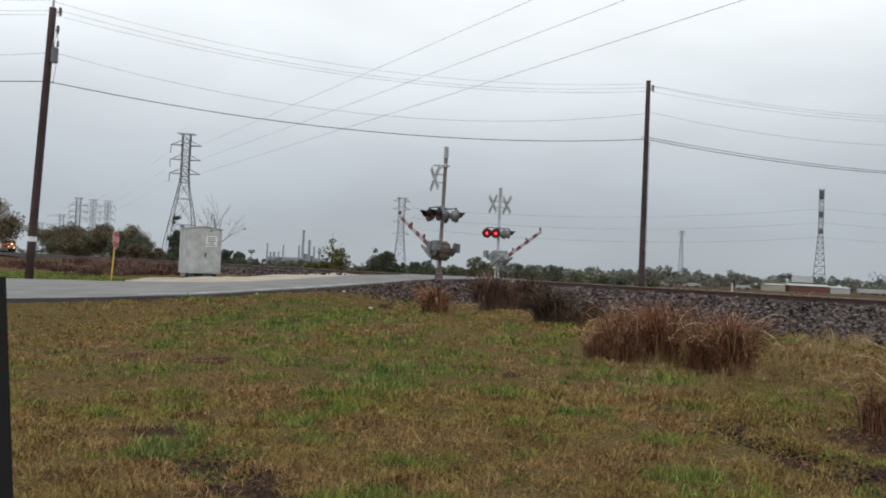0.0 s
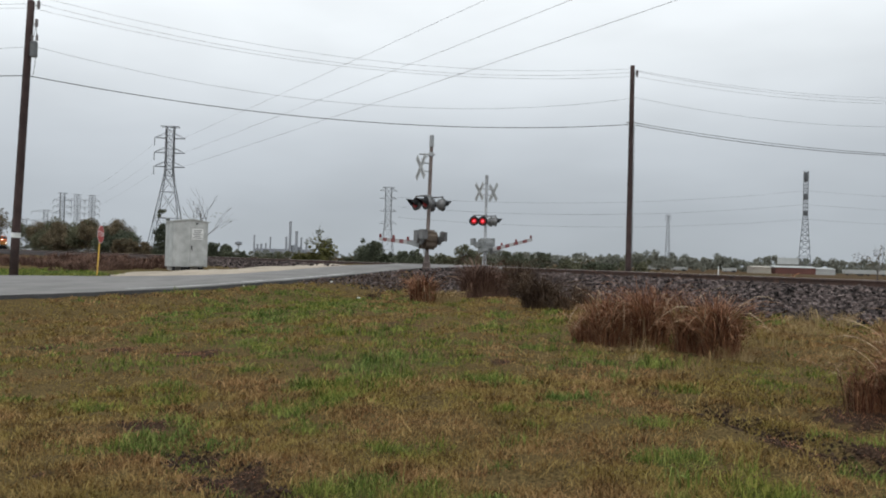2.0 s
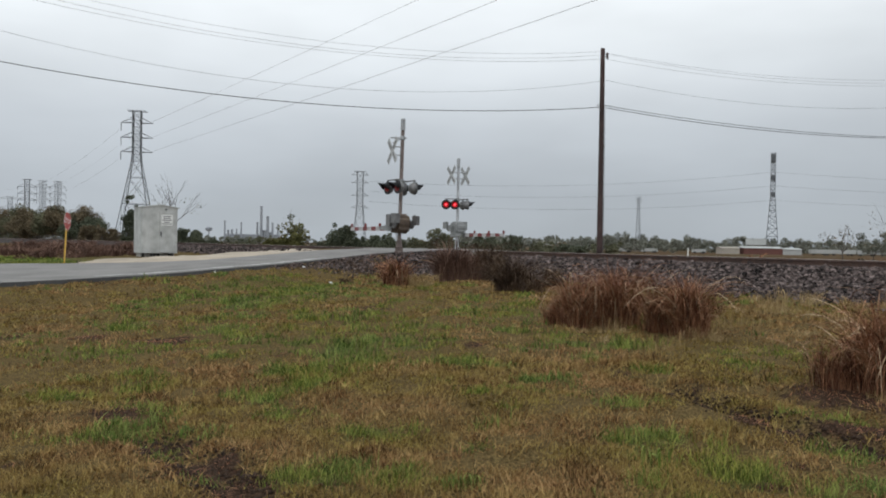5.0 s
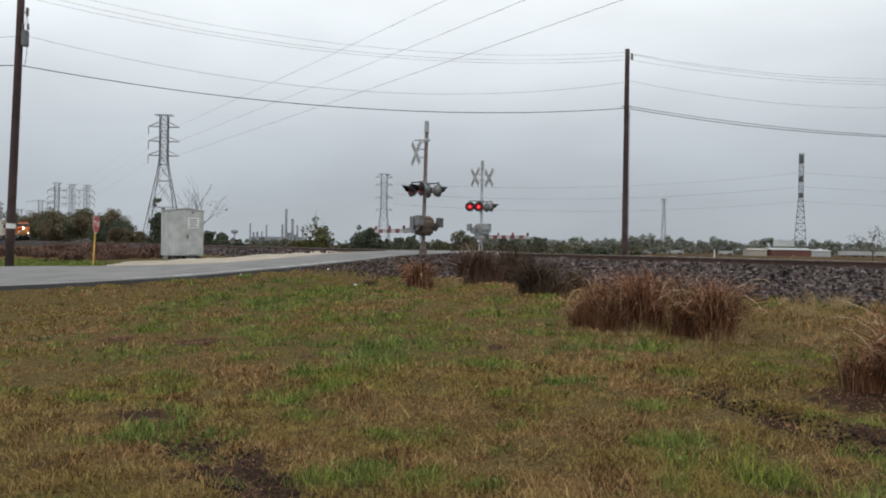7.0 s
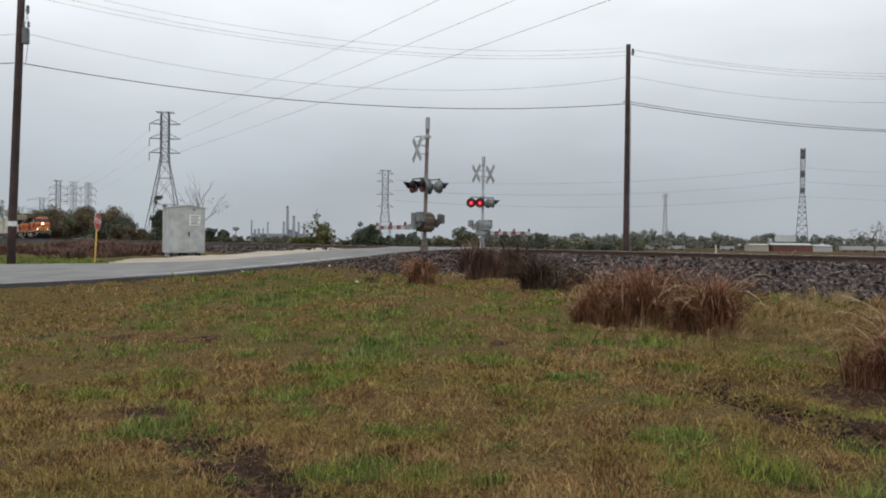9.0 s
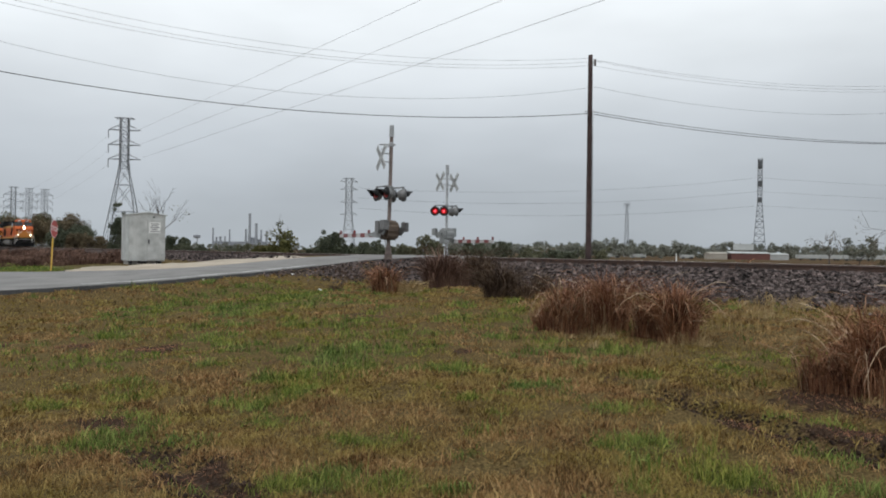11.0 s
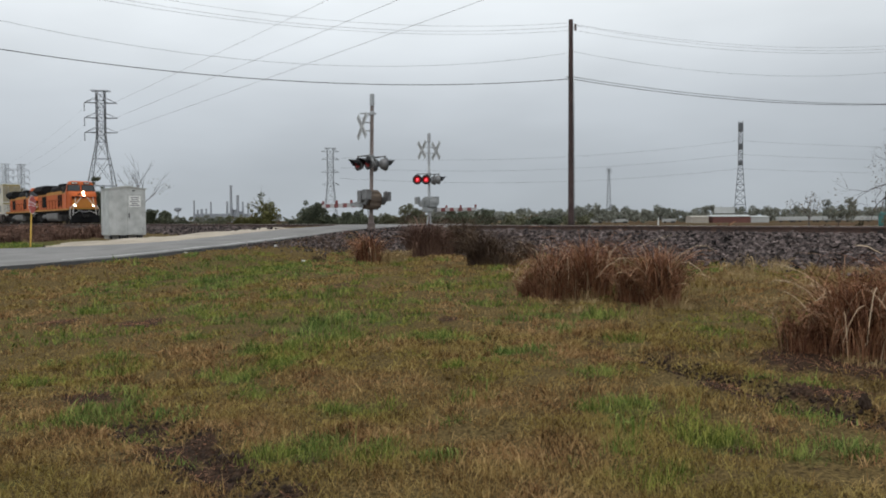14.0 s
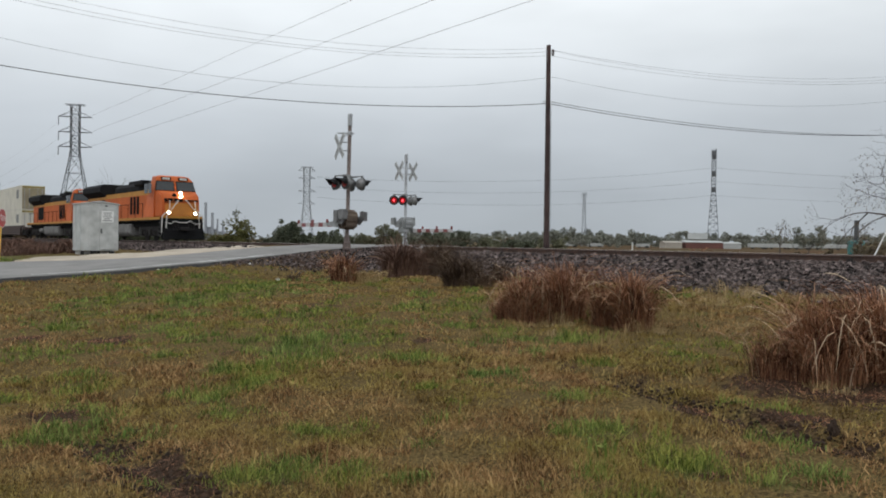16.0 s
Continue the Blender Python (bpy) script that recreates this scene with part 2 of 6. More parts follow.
def bevel(bm, w, seg=1):
    bmesh.ops.bevel(bm, geom=bm.edges[:], offset=w, segments=seg, affect="EDGES", clamp_overlap=True)


# ---- ground ----
def smooth01(x):
    x = np.clip(x, 0, 1)
    return x * x * (3 - 2 * x)


def road_z(u):
    return np.interp(u, [-60, -24, -19, -15, -9, -4.4, -1.6, 1.6, 5, 12, 30, 60], [0.32, 0.40, 0.46, 0.58, 0.92, 1.26, 1.36, 1.36, 1.22, 0.7, 0.3, 0.2])


def flare(u):
    """How far the road widens on the field's side towards the junction, fitted to the camera's view."""
    return np.interp(u, [-24, -19.3, -16.4, -12.7, -9.5, -7.2, -5], [4.5, 4.2, 3.5, 2.7, 1.7, 0.8, 0])


def lumps(x, y):
    return (0.022 * np.sin(1.7 * x + 0.6 * y) * np.sin(1.3 * y - 0.4 * x) + 0.018 * np.sin(4.1 * x + 1.1) * np.sin(3.7 * y + 0.7 * x)
            + 0.010 * np.sin(9.3 * x - 2.2 * y) * np.sin(8.1 * y + 3.0 * x))


def ground_z(u, v):
    """The lie of the land: a slope up to the track bed, fill under the road, flat beyond."""
    near = 0.62 * np.clip((u + 19) / 14.8, 0, 1)
    far_side = np.where(u > 4, 0.62 * (1 - smooth01((u - 4) / 9)), near)
    z = np.where(u > 0, far_side, near)
    fill = np.clip(road_z(u) - z, 0, 2) * (smooth01((v - 23.0 + flare(u)) / 4.2) * (1 - smooth01((v - 37) / 4)))
    side = 0.28 * smooth01((v - 25) / 4) * (u < 0) * (1 - smooth01((np.abs(v - 45) - 30) / 40))
    fade = 1 - smooth01((np.abs(v) - 150) / 100)
    return z * np.where(np.abs(v) < 150, 1, fade) + np.maximum(np.minimum(fill, 0.8) - 0.06, np.where(u < -5.5, np.minimum(side, 0.9), side * 0.6))


def rut_depth(u, v):
    d = np.zeros_like(u)
    for (a, b, c, e, w, h) in ((-18.78, 6.9, -18.64, 3.6, 0.2, 0.11), (-14.1, 5.6, -14.85, 2.2, 0.13, 0.13), (-13.3, 5.6, -14.1, 2.4, 0.2, 0.04), (-16.9, 12.2, -17.3, 13.0, 0.35, 0.03)):
        du, dv = c - a, e - b
        k = np.clip(((u - a) * du + (v - b) * dv) / (du * du + dv * dv), 0, 1)
        q = np.hypot(u - a - k * du, v - b - k * dv)
        d += h * np.exp(-(q / w) ** 2)
    return d


def grid_steps(lo, hi, fine, grow, far):
    a = list(np.arange(lo, hi, fine))
    s = fine
    while a[-1] < far:
        s *= grow
        a.append(a[-1] + s)
    s = fine
    while a[0] > -far:
        s *= grow
        a.insert(0, a[0] - s)
    return np.array(a)


# lush and bare places in the field: across, along, radius, strength
GREEN = [(-13.78, 13.19, 0.25, 1.0), (-16.09, 13.07, 0.55, 0.8), (-15.69, 10.88, 0.4, 0.8), (-15.31, 9.99, 0.6, 1.0), (-14.67, 9.34, 0.45, 1.0), (-14.89, 7.87, 0.24, 1.0), (-14.02, 9.41, 0.18, 0.8), (-17.05, 8.64, 0.3, 0.8),
         (-16.83, 7.85, 0.18, 0.8), (-15.25, 18.49, 0.6, 0.7), (-17.25, 15.02, 0.35, 0.7), (-11.55, 20.16, 0.8, 0.8), (-14.53, 16.48, 0.5, 0.8), (-18.21, 4.87, 0.32, 1.0), (-17.47, 5.74, 0.2, 0.8), (-18.91, 5.39, 0.15, 0.8),
         (-18.39, 11.76, 0.4, 0.5), (-17.66, 7.41, 0.2, 0.7), (-15.78, 6.32, 0.14, 0.6), (-11.84, 22.63, 0.9, 0.7)]
GREEN_SPOTS = [(-14.92, 6.58, 0.16, 1.0), (-14.57, 6.38, 0.12, 0.8), (-15.23, 5.12, 0.18, 0.9), (-15.82, 4.23, 0.34, 0.9), (-15.66, 4.09, 0.15, 0.9), (-15.98, 3.21, 0.24, 0.9), (-15.79, 2.62, 0.18, 0.8), (-15.93, 5.77, 0.12, 0.8),
               (-8.69, 7.93, 0.35, 0.6), (-10.15, 9.15, 0.3, 0.9), (-11.84, 6.43, 0.2, 0.5), (-14.98, 3.32, 0.14, 0.7), (-15.48, 2.54, 0.14, 0.6), (-18.0, 45.0, 6.0, 1.2), (-27.0, 44.0, 8.0, 1.2), (-20.1, 5.4, 0.4, 0.5)]
MUD = [(-18.05, 13.61, 0.42, 0.85), (-17.1, 12.62, 0.5, 0.9), (-16.03, 23.09, 0.7, 0.7), (-18.88, 7.71, 0.34, 0.95), (-18.76, 6.45, 0.26, 0.95), (-18.72, 5.64, 0.32, 1.1), (-18.69, 5.05, 0.30, 1.1), (-18.66, 4.3, 0.28, 1.0),
       (-12.58, 14.23, 0.7, 0.55), (-13.98, 8.87, 0.22, 0.8), (-17.75, 8.2, 0.2, 0.6), (-17.66, 10.24, 0.18, 0.6), (-19.06, 14.6, 0.35, 0.8), (-16.3, 10.0, 0.2, 0.6), (-19.9, 6.4, 0.12, 0.7), (-14.0, 25.6, 0.5, 0.5),
       (-7.4, 25.0, 1.6, 0.9), (-5.6, 24.2, 1.4, 0.9), (-9.6, 24.9, 0.6, 0.8), (-12.6, 11.2, 0.3, 0.5)]
MUD_TRACK = [(-13.95, 6.24, 0.22, 0.6), (-14.26, 5.37, 0.2, 0.8), (-14.45, 4.71, 0.16, 0.9), (-14.7, 4.04, 0.22, 1.1), (-14.81, 3.61, 0.22, 1.1), (-14.72, 3.22, 0.26, 1.0), (-14.81, 2.74, 0.25, 1.0), (-14.17, 3.36, 0.42, 1.0),
             (-13.89, 5.14, 0.3, 0.5), (-15.5, 3.12, 0.14, 0.8), (-15.97, 2.98, 0.16, 0.7), (-13.1, 4.17, 0.6, 1.0), (-13.0, 3.4, 0.7, 1.0), (-13.88, 8.3, 0.2, 0.5), (-14.0, 2.3, 0.6, 1.0), (-5.0, 8.0, 0.8, 0.5), (-8.0, 21.5, 0.9, 0.5)]
GRAVEL = [(-10.1, 25.0, 0.6, 0.6), (-9.0, 24.8, 0.8, 0.9), (-8.0, 24.6, 0.9, 1.0), (-6.7, 25.0, 1.0, 1.0), (-8.1, 25.6, 0.5, 0.8), (-6.6, 26.0, 0.9, 1.0), (-5.2, 25.6, 1.2, 1.0), (-6.0, 23.5, 1.0, 0.7), (-5.2, 21.5, 1.1, 0.7), (-5.0, 18.5, 0.9, 0.5)]


def patches(u, v, table):
    r = np.zeros_like(u)
    for a, b, w, k in table:
        r = np.maximum(r, k * np.exp(-((u - a) ** 2 + (v - b) ** 2) / (w * w)))
    return r


def ground_material():
    m = bpy.data.materials.new("rough_mown_turf")
    m.use_nodes = True
    n, l = m.node_tree.nodes, m.node_tree.links
    b = n["Principled BSDF"]
    tc = n.new("ShaderNodeTexCoord")

    def noise_(scale, detail=5):
        q = n.new("ShaderNodeTexNoise")
        q.inputs["Scale"].default_value, q.inputs["Detail"].default_value = scale, detail
        l.new(tc.outputs["Object"], q.inputs["Vector"])
        return q.outputs["Fac"]

    def ramp_(src, lo, hi):
        q = n.new("ShaderNodeMapRange")
        q.inputs[1].default_value, q.inputs[2].default_value = lo, hi
        l.new(src, q.inputs[0])
        return q.outputs[0]

    def mix_(f, a, c):
        q = n.new("ShaderNodeMixRGB")
        if isinstance(f, float):
            q.inputs[0].default_value = f
        else:
            l.new(f, q.inputs[0])
        for i, s in ((1, a), (2, c)):
            if isinstance(s, tuple):
                q.inputs[i].default_value = (*s, 1)
            else:
                l.new(s, q.inputs[i])
        return q.outputs[0]

    def math_(op, a, c):
        q = n.new("ShaderNodeMath")
        q.operation = op
        for i, s in enumerate((a, c)):
            if isinstance(s, float):
                q.inputs[i].default_value = s
            else:
                l.new(s, q.inputs[i])
        return q.outputs[0]

    fine, mid, broad = noise_(38, 8), noise_(3.2), noise_(0.5)
    straw = mix_(ramp_(fine, 0.35, 0.68), (0.047, 0.033, 0.015), (0.205, 0.145, 0.060))
    leafy = mix_(ramp_(fine, 0.35, 0.68), (0.034, 0.038, 0.013), (0.138, 0.140, 0.044))
    soil = mix_(ramp_(fine, 0.35, 0.65), (0.022, 0.013, 0.009), (0.088, 0.056, 0.038))
    at = n.new("ShaderNodeAttribute")
    at.attribute_name = "cover"
    sep = n.new("ShaderNodeSeparateColor")
    l.new(at.outputs["Color"], sep.inputs[0])
    g = math_("ADD", math_("MULTIPLY", sep.outputs[0], 0.8), math_("MULTIPLY", math_("SUBTRACT", mid, 0.5), 1.6))
    g = math_("ADD", g, math_("MULTIPLY", math_("SUBTRACT", broad, 0.5), 0.9))
    c = mix_(ramp_(g, 0.22, 0.62), straw, leafy)
    d = math_("ADD", sep.outputs[1], math_("MULTIPLY", math_("SUBTRACT", noise_(6.0), 0.5), 1.2))
    c = mix_(ramp_(d, 0.35, 0.6), c, soil)
    far_c = mix_(ramp_(noise_(0.03), 0.4, 0.62), (0.095, 0.052, 0.03), (0.085, 0.07, 0.035))
    c = mix_(sep.outputs[2], c, far_c)
    speck = math_("ADD", noise_(4.5, 6), math_("MULTIPLY", noise_(17.0, 3), 0.5))
    c = mix_(ramp_(speck, 0.58, 0.46), c, soil)
    l.new(c, b.inputs["Base Color"])
    b.inputs["Roughness"].default_value = 0.95
    b.inputs["Specular IOR Level"].default_value = 0.03
    bp = n.new("ShaderNodeBump")
    bp.inputs["Strength"].default_value, bp.inputs["Distance"].default_value = 0.9, 0.04
    l.new(fine, bp.inputs["Height"])
    l.new(bp.outputs[0], b.inputs["Normal"])
    return m


def sheet_object(name, us, vs, zf, mat_, colour=None):
    """A sheet over the given steps across and along the track."""
    uu, vv = np.meshgrid(us, vs, indexing="ij")
    zz = zf(uu, vv)
    x = UX * (20.58 + uu) + VX * vv
    y = UY * (20.58 + uu) + VY * vv
    co = np.stack([x, y, zz], -1).reshape(-1, 3)
    nu, nv = len(us), len(vs)
    idx = np.arange(nu * nv).reshape(nu, nv)
    faces = np.stack([idx[:-1, :-1], idx[1:, :-1], idx[1:, 1:], idx[:-1, 1:]], -1).reshape(-1, 4)
    me = bpy.data.meshes.new(name)
    me.from_pydata(co.tolist(), [], faces.tolist())
    me.materials.append(mat_)
    for p in me.polygons:
        p.use_smooth = True
    if colour is not None:
        at = me.color_attributes.new("cover", "FLOAT_COLOR", "POINT")
        c = np.ones((nu * nv, 4), dtype=np.float32)
        c[:, :3] = colour(uu, vv).reshape(-1, 3)
        at.data.foreach_set("color", c.ravel())
    return new(name, me)


def lushness(u, v):
    return patches(u, v, GREEN + GREEN_SPOTS)


def bareness(u, v):
    return patches(u, v, MUD + MUD_TRACK)


def cover(u, v):
    far = smooth01((u - 6) / 6)
    return np.stack([lushness(u, v), bareness(u, v), far], -1)


def ground_height(u, v):
    x = UX * (20.58 + u) + VX * v
    y = UY * (20.58 + u) + VY * v
    near = np.clip(1 - (np.hypot(x, y) - 30) / 30, 0, 1)
    return ground_z(u, v) + lumps(x, y) * near - rut_depth(u, v) - 0.25 * smooth01((np.hypot(x, y) - 120) / 200)


M_TURF = ground_material()
ground = sheet_object("ground", grid_steps(-21.5, -4, 0.13, 1.13, 3500), grid_steps(0, 29, 0.13, 1.13, 3500), ground_height, M_TURF, cover)
tagged(ground, "rough mown grass, straw and green, with muddy ruts", "ground", kind="structure")

# ---- track ----
RAIL = 1.37


def ballast_bed():
    vs = np.concatenate([np.arange(-250, -20, 10), np.arange(-20, 70, 0.35), np.arange(70, 700, 10)])
    us = np.array([-5.6, -5.0, -4.4, -3.9, -3.4, -3.0, -2.6, -2.2, -1.9, -1.5, -0.8, 0, 0.8, 1.5, 1.9, 2.6, 3.4, 4.4, 5.4])

    def z(u, v):
        h = np.interp(np.abs(u), [0, 1.9, 4.6, 5.6], [RAIL - 0.20, RAIL - 0.22, 0.62, 0.3])
        return h + 0.03 * np.sin(3.1 * v + 5 * u) * np.sin(1.7 * v - 3 * u)
    ob = sheet_object("ballast_bed", us, vs, z, M_BALLAST)
    return tagged(ob, "dark crushed-stone ballast shoulder under the track", "ballast", kind="structure")


ballast_bed()


def stones():
    """Loose ballast on the near shoulder, each stone a rough block of its own."""
    rng = np.random.default_rng(5)
    base = np.array([[-1, -1, -1], [1, -1, -1], [1, 1, -1], [-1, 1, -1], [-1, -1, 1], [1, -1, 1], [1, 1, 1], [-1, 1, 1]], float)
    quads = np.array([[3, 2, 1, 0], [4, 5, 6, 7], [0, 1, 5, 4], [1, 2, 6, 5], [2, 3, 7, 6], [3, 0, 4, 7]])
    n = 42000
    v = rng.uniform(2, 27, n)
    far = rng.random(n) < 0.22
    v[far] = rng.uniform(34, 75, far.sum())
    bank = rng.random(n) < 0.10
    v[bank] = rng.uniform(22, 27, bank.sum())
    u = -1.35 - np.abs(rng.normal(0, 1, n)) * 1.9
    u = np.where(u < -6.0, rng.uniform(-4.6, -1.4, n), u)
    spill = rng.random(n) < 0.32
    s_spill = rng.uniform(0.3, 0.75, n)
    u = np.where(spill, rng.uniform(-11, -4.2, n), u)
    v = np.where(spill, rng.uniform(17, 26.9, n), v)
    lost = spill & (rng.random(n) > patches(u, v, GRAVEL))
    u, v = np.where(lost, rng.uniform(-4.6, -1.4, n), u), np.where(lost, rng.uniform(2, 27, n), v)
    spill &= ~lost
    h = np.interp(np.abs(u), [0, 1.9, 4.6], [RAIL - 0.20, RAIL - 0.22, 0.62])
    h = np.where(u < -4.6, ground_height(u, v), np.where((v > 22) & (v < 27), np.maximum(h, ground_height(u, v)), h))
    s = rng.uniform(0.022, 0.052, n) * np.where(far, 1.5, 1.0) * np.where(spill, s_spill, 1.0)
    jit = base[None] * rng.uniform(0.55, 1.1, (n, 8, 1)) + rng.normal(0, 0.16, (n, 8, 3))
    jit *= rng.uniform(0.6, 1.3, (n, 1, 3))
    a, b = rng.uniform(0, 6.28, n), rng.uniform(-0.8, 0.8, n)
    ca, sa, cb, sb = np.cos(a), np.sin(a), np.cos(b), np.sin(b)
    rot = np.zeros((n, 3, 3))
    rot[:, 0, 0], rot[:, 0, 1], rot[:, 1, 0], rot[:, 1, 1] = ca, -sa, sa, ca
    rot[:, 2, 2] = 1
    tilt = np.zeros((n, 3, 3))
    tilt[:, 0, 0] = 1
    tilt[:, 1, 1], tilt[:, 1, 2], tilt[:, 2, 1], tilt[:, 2, 2] = cb, -sb, sb, cb
    p = np.einsum("nij,nkj->nki", rot @ tilt, jit) * s[:, None, None]
    p[:, :, 0] += (UX * (20.58 + u) + VX * v)[:, None]
    p[:, :, 1] += (UY * (20.58 + u) + VY * v)[:, None]
    p[:, :, 2] += (h + s * 0.35)[:, None]
    f = (quads[None] + (np.arange(n) * 8)[:, None, None]).reshape(-1, 4)
    me = bpy.data.meshes.new("ballast_stones")
    me.from_pydata(p.reshape(-1, 3).tolist(), [], f.tolist())
    me.materials.append(M_STONE)
    return tagged(new("ballast_stones", me), "loose angular grey and brown ballast stones", "gravel", kind="stuff")


stones()


def track():
    t = thing("railway_track", TRK, "single railway track with rusty rails on wooden ties", "railway track", kind="structure")
    for x in (-0.755, 0.755):
        prof = [(-0.075, 0), (0.075, 0), (0.07, 0.015), (0.012, 0.035), (0.010, 0.125), (0.036, 0.135), (0.037, 0.168), (0.028, 0.178), (-0.028, 0.178), (-0.037, 0.168), (-0.036, 0.135), (-0.010, 0.125), (-0.012, 0.035), (-0.07, 0.015)]
        bm = bmesh.new()
        extrude(bm, [(x + a, RAIL - 0.178 + b) for a, b in prof], -250, 700, "y")
        r = part("rail", bm, M_STEEL_RUST, t)
        bm = bmesh.new()
        box(bm, x - 0.029, x + 0.029, -250, 700, RAIL - 0.001, RAIL + 0.003)
        part("rail_head", bm, M_RAIL_TOP, r, "polished running surface")
    bm = bmesh.new()
    box(bm, -1.3, 1.3, -0.115, 0.115, RAIL - 0.36, RAIL - 0.182)
    bevel(bm, 0.012)
    tie = part("tie", bm, M_TIE, t)
    k = 0
    for i in range(-4, 140):
        y = 0.53 * i + 0.1
        if 27.0 < y < 34.4:
            continue
        o = tie if k == 0 else new("tie", tie.data)
        k += 1
        o.parent = t
        o.matrix_basis = pose(random.uniform(-0.04, 0.04), y, random.uniform(-0.01, 0.005), 0, 0, random.uniform(-1, 1))
    return t


track()

# ---- road ----
ROAD_NEAR, ROAD_FAR = 27.25, 34.1


def far_edge(u):
    return np.interp(u, [-24, -18.5, -16, -14.3, -12.9, -11.5, -10.2, -8.4, -6.7, -4.5, -2], [39, 38.3, 36.4, 34.4, 32.6, 31.7, 31.6, 32.4, 32.9, 33.4, ROAD_FAR])


def near_edge(u):
    return ROAD_NEAR - flare(u) - 0.8 * smooth01((-u - 5) / 12) + 0.08 * np.sin(1.9 * u) + 0.04 * np.sin(5.3 * u)


def road():
    us = np.concatenate([np.arange(-60, -24, 2), np.arange(-24, 8, 0.3), np.arange(8, 80, 2)])
    k = np.linspace(0, 1, 15)
    uu, kk = np.meshgrid(us, k, indexing="ij")
    vv = near_edge(uu) + kk * (far_edge(uu) - near_edge(uu))
    zz = road_z(uu) + 0.05 * (1 - (2 * kk - 1) ** 2)
    x, y = UX * (20.58 + uu) + VX * vv, UY * (20.58 + uu) + VY * vv
    top = np.stack([x, y, zz], -1)
    nu, nk = uu.shape
    low = top[:, [0, -1]].copy()
    low[:, :, 2] -= 0.28
    low[:, 0, :2] -= np.array([VX, VY]) * 0.12
    co = np.concatenate([top.reshape(-1, 3), low.reshape(-1, 3)])
    idx = np.arange(nu * nk).reshape(nu, nk)
    faces = np.stack([idx[:-1, :-1], idx[1:, :-1], idx[1:, 1:], idx[:-1, 1:]], -1).reshape(-1, 4).tolist()
    lo = nu * nk
    n_top = len(faces)
    for i in range(nu - 1):
        faces.append([idx[i + 1, 0], idx[i, 0], lo + 2 * i, lo + 2 * i + 2])
        faces.append([idx[i, -1], idx[i + 1, -1], lo + 2 * i + 3, lo + 2 * i + 1])
    me = bpy.data.meshes.new("road")
    me.from_pydata(co.tolist(), [], [[int(q) for q in f] for f in faces])
    me.materials.append(M_ASPHALT)
    me.materials.append(M_ASPHALT_EDGE)
    for i, p in enumerate(me.polygons):
        p.material_index = 0 if i < n_top else 1
    r = tagged(new("road", me), "worn pale grey asphalt road over the crossing", "road", kind="structure")
    # edge lines
    for name, off0, off1, edge, u0, u1 in (("edge_line", 0.35, 0.62, near_edge, -16, -7.5),):
        bm = bmesh.new()
        prev = None
        for u in np.arange(u0, u1, 0.4):
            ring = []
            for o in (off0, off1):
                v = float(edge(np.array(u))) + o
                kk_ = abs(o) / 7
                ring.append(bm.verts.new(spot(u, v, float(road_z(u)) + 0.05 * (1 - (2 * kk_ - 1) ** 2) + 0.012)))
            if prev:
                bm.faces.new((prev[0], prev[1], ring[1], ring[0]))
            prev = ring
        part(name, bm, M_LINE, r, "worn white edge line")
    return r


road()


def apron():
    us, ks = np.arange(-14.5, -4.0, 0.3), np.linspace(0, 1, 16)
    uu, kk = np.meshgrid(us, ks, indexing="ij")
    wid = np.interp(uu, [-14.5, -12.6, -9, -6, -4], [0.4, 11.5, 13.5, 8.0, 2.5])
    vv = far_edge(uu) - 0.2 + kk * wid + 0.15 * np.sin(3 * uu) * kk
    zz = np.where(kk < 0.02, road_z(uu) - 0.03, ground_height(uu, vv) + 0.06 + 0.03 * np.sin(2.3 * uu + vv) - 0.16 * smooth01((kk - 0.75) / 0.25))
    co = np.stack([UX * (20.58 + uu) + VX * vv, UY * (20.58 + uu) + VY * vv, zz], -1).reshape(-1, 3)
    nu, nk = uu.shape
    idx = np.arange(nu * nk).reshape(nu, nk)
    f = np.stack([idx[:-1, :-1], idx[1:, :-1], idx[1:, 1:], idx[:-1, 1:]], -1).reshape(-1, 4)
    me = bpy.data.meshes.new("gravel_apron")
    me.from_pydata(co.tolist(), [], f.tolist())
    me.materials.append(M_CALICHE)
    for p in me.polygons:
        p.use_smooth = True
    tagged(new("gravel_apron", me), "pale tan crushed-stone apron beside the road", "gravel", kind="structure")


apron()


def crossing_panel():
    bm = bmesh.new()
    for x0, x1 in ((-1.55, -0.86), (-0.62, 0.62), (0.86, 1.55)):
        box(bm, x0, x1, 26.6, 34.9, RAIL - 0.2, RAIL - 0.004)
    c = thing("crossing_panels", TRK, "concrete crossing panels between and beside the rails", "crossing", kind="structure")
    part("panel", bm, M_CONCRETE, c)


crossing_panel()


# ---- crossing signals ----
def crossbuck(parent, m, flip=1):
    """Two crossed blades; the board faces along -y of m."""
    for s in (1, -1):
        bm = bmesh.new()
        box(bm, -0.61, 0.61, -0.012 - 0.006 * s, 0.004 - 0.006 * s, -0.115, 0.115, pose(0, 0, 0, 0, 45 * s, 0))
        for v in bm.verts:
            v.co = m @ v.co
        b = part("crossbuck_blade", bm, M_BUCK, parent, "weathered white reflective blade")
        for x0, x1 in ((-0.48, -0.1), (0.1, 0.48)):
            bm = bmesh.new()
            box(bm, x0, x1, -0.0145 - 0.006 * s - 0.003, -0.012 - 0.006 * s - 0.001, -0.03, 0.03, pose(0, 0, 0, 0, 45 * s, 0))
            for v in bm.verts:
                v.co = m @ v.co
            part("lettering", bm, M_LETTER, b, "worn grey lettering bar")


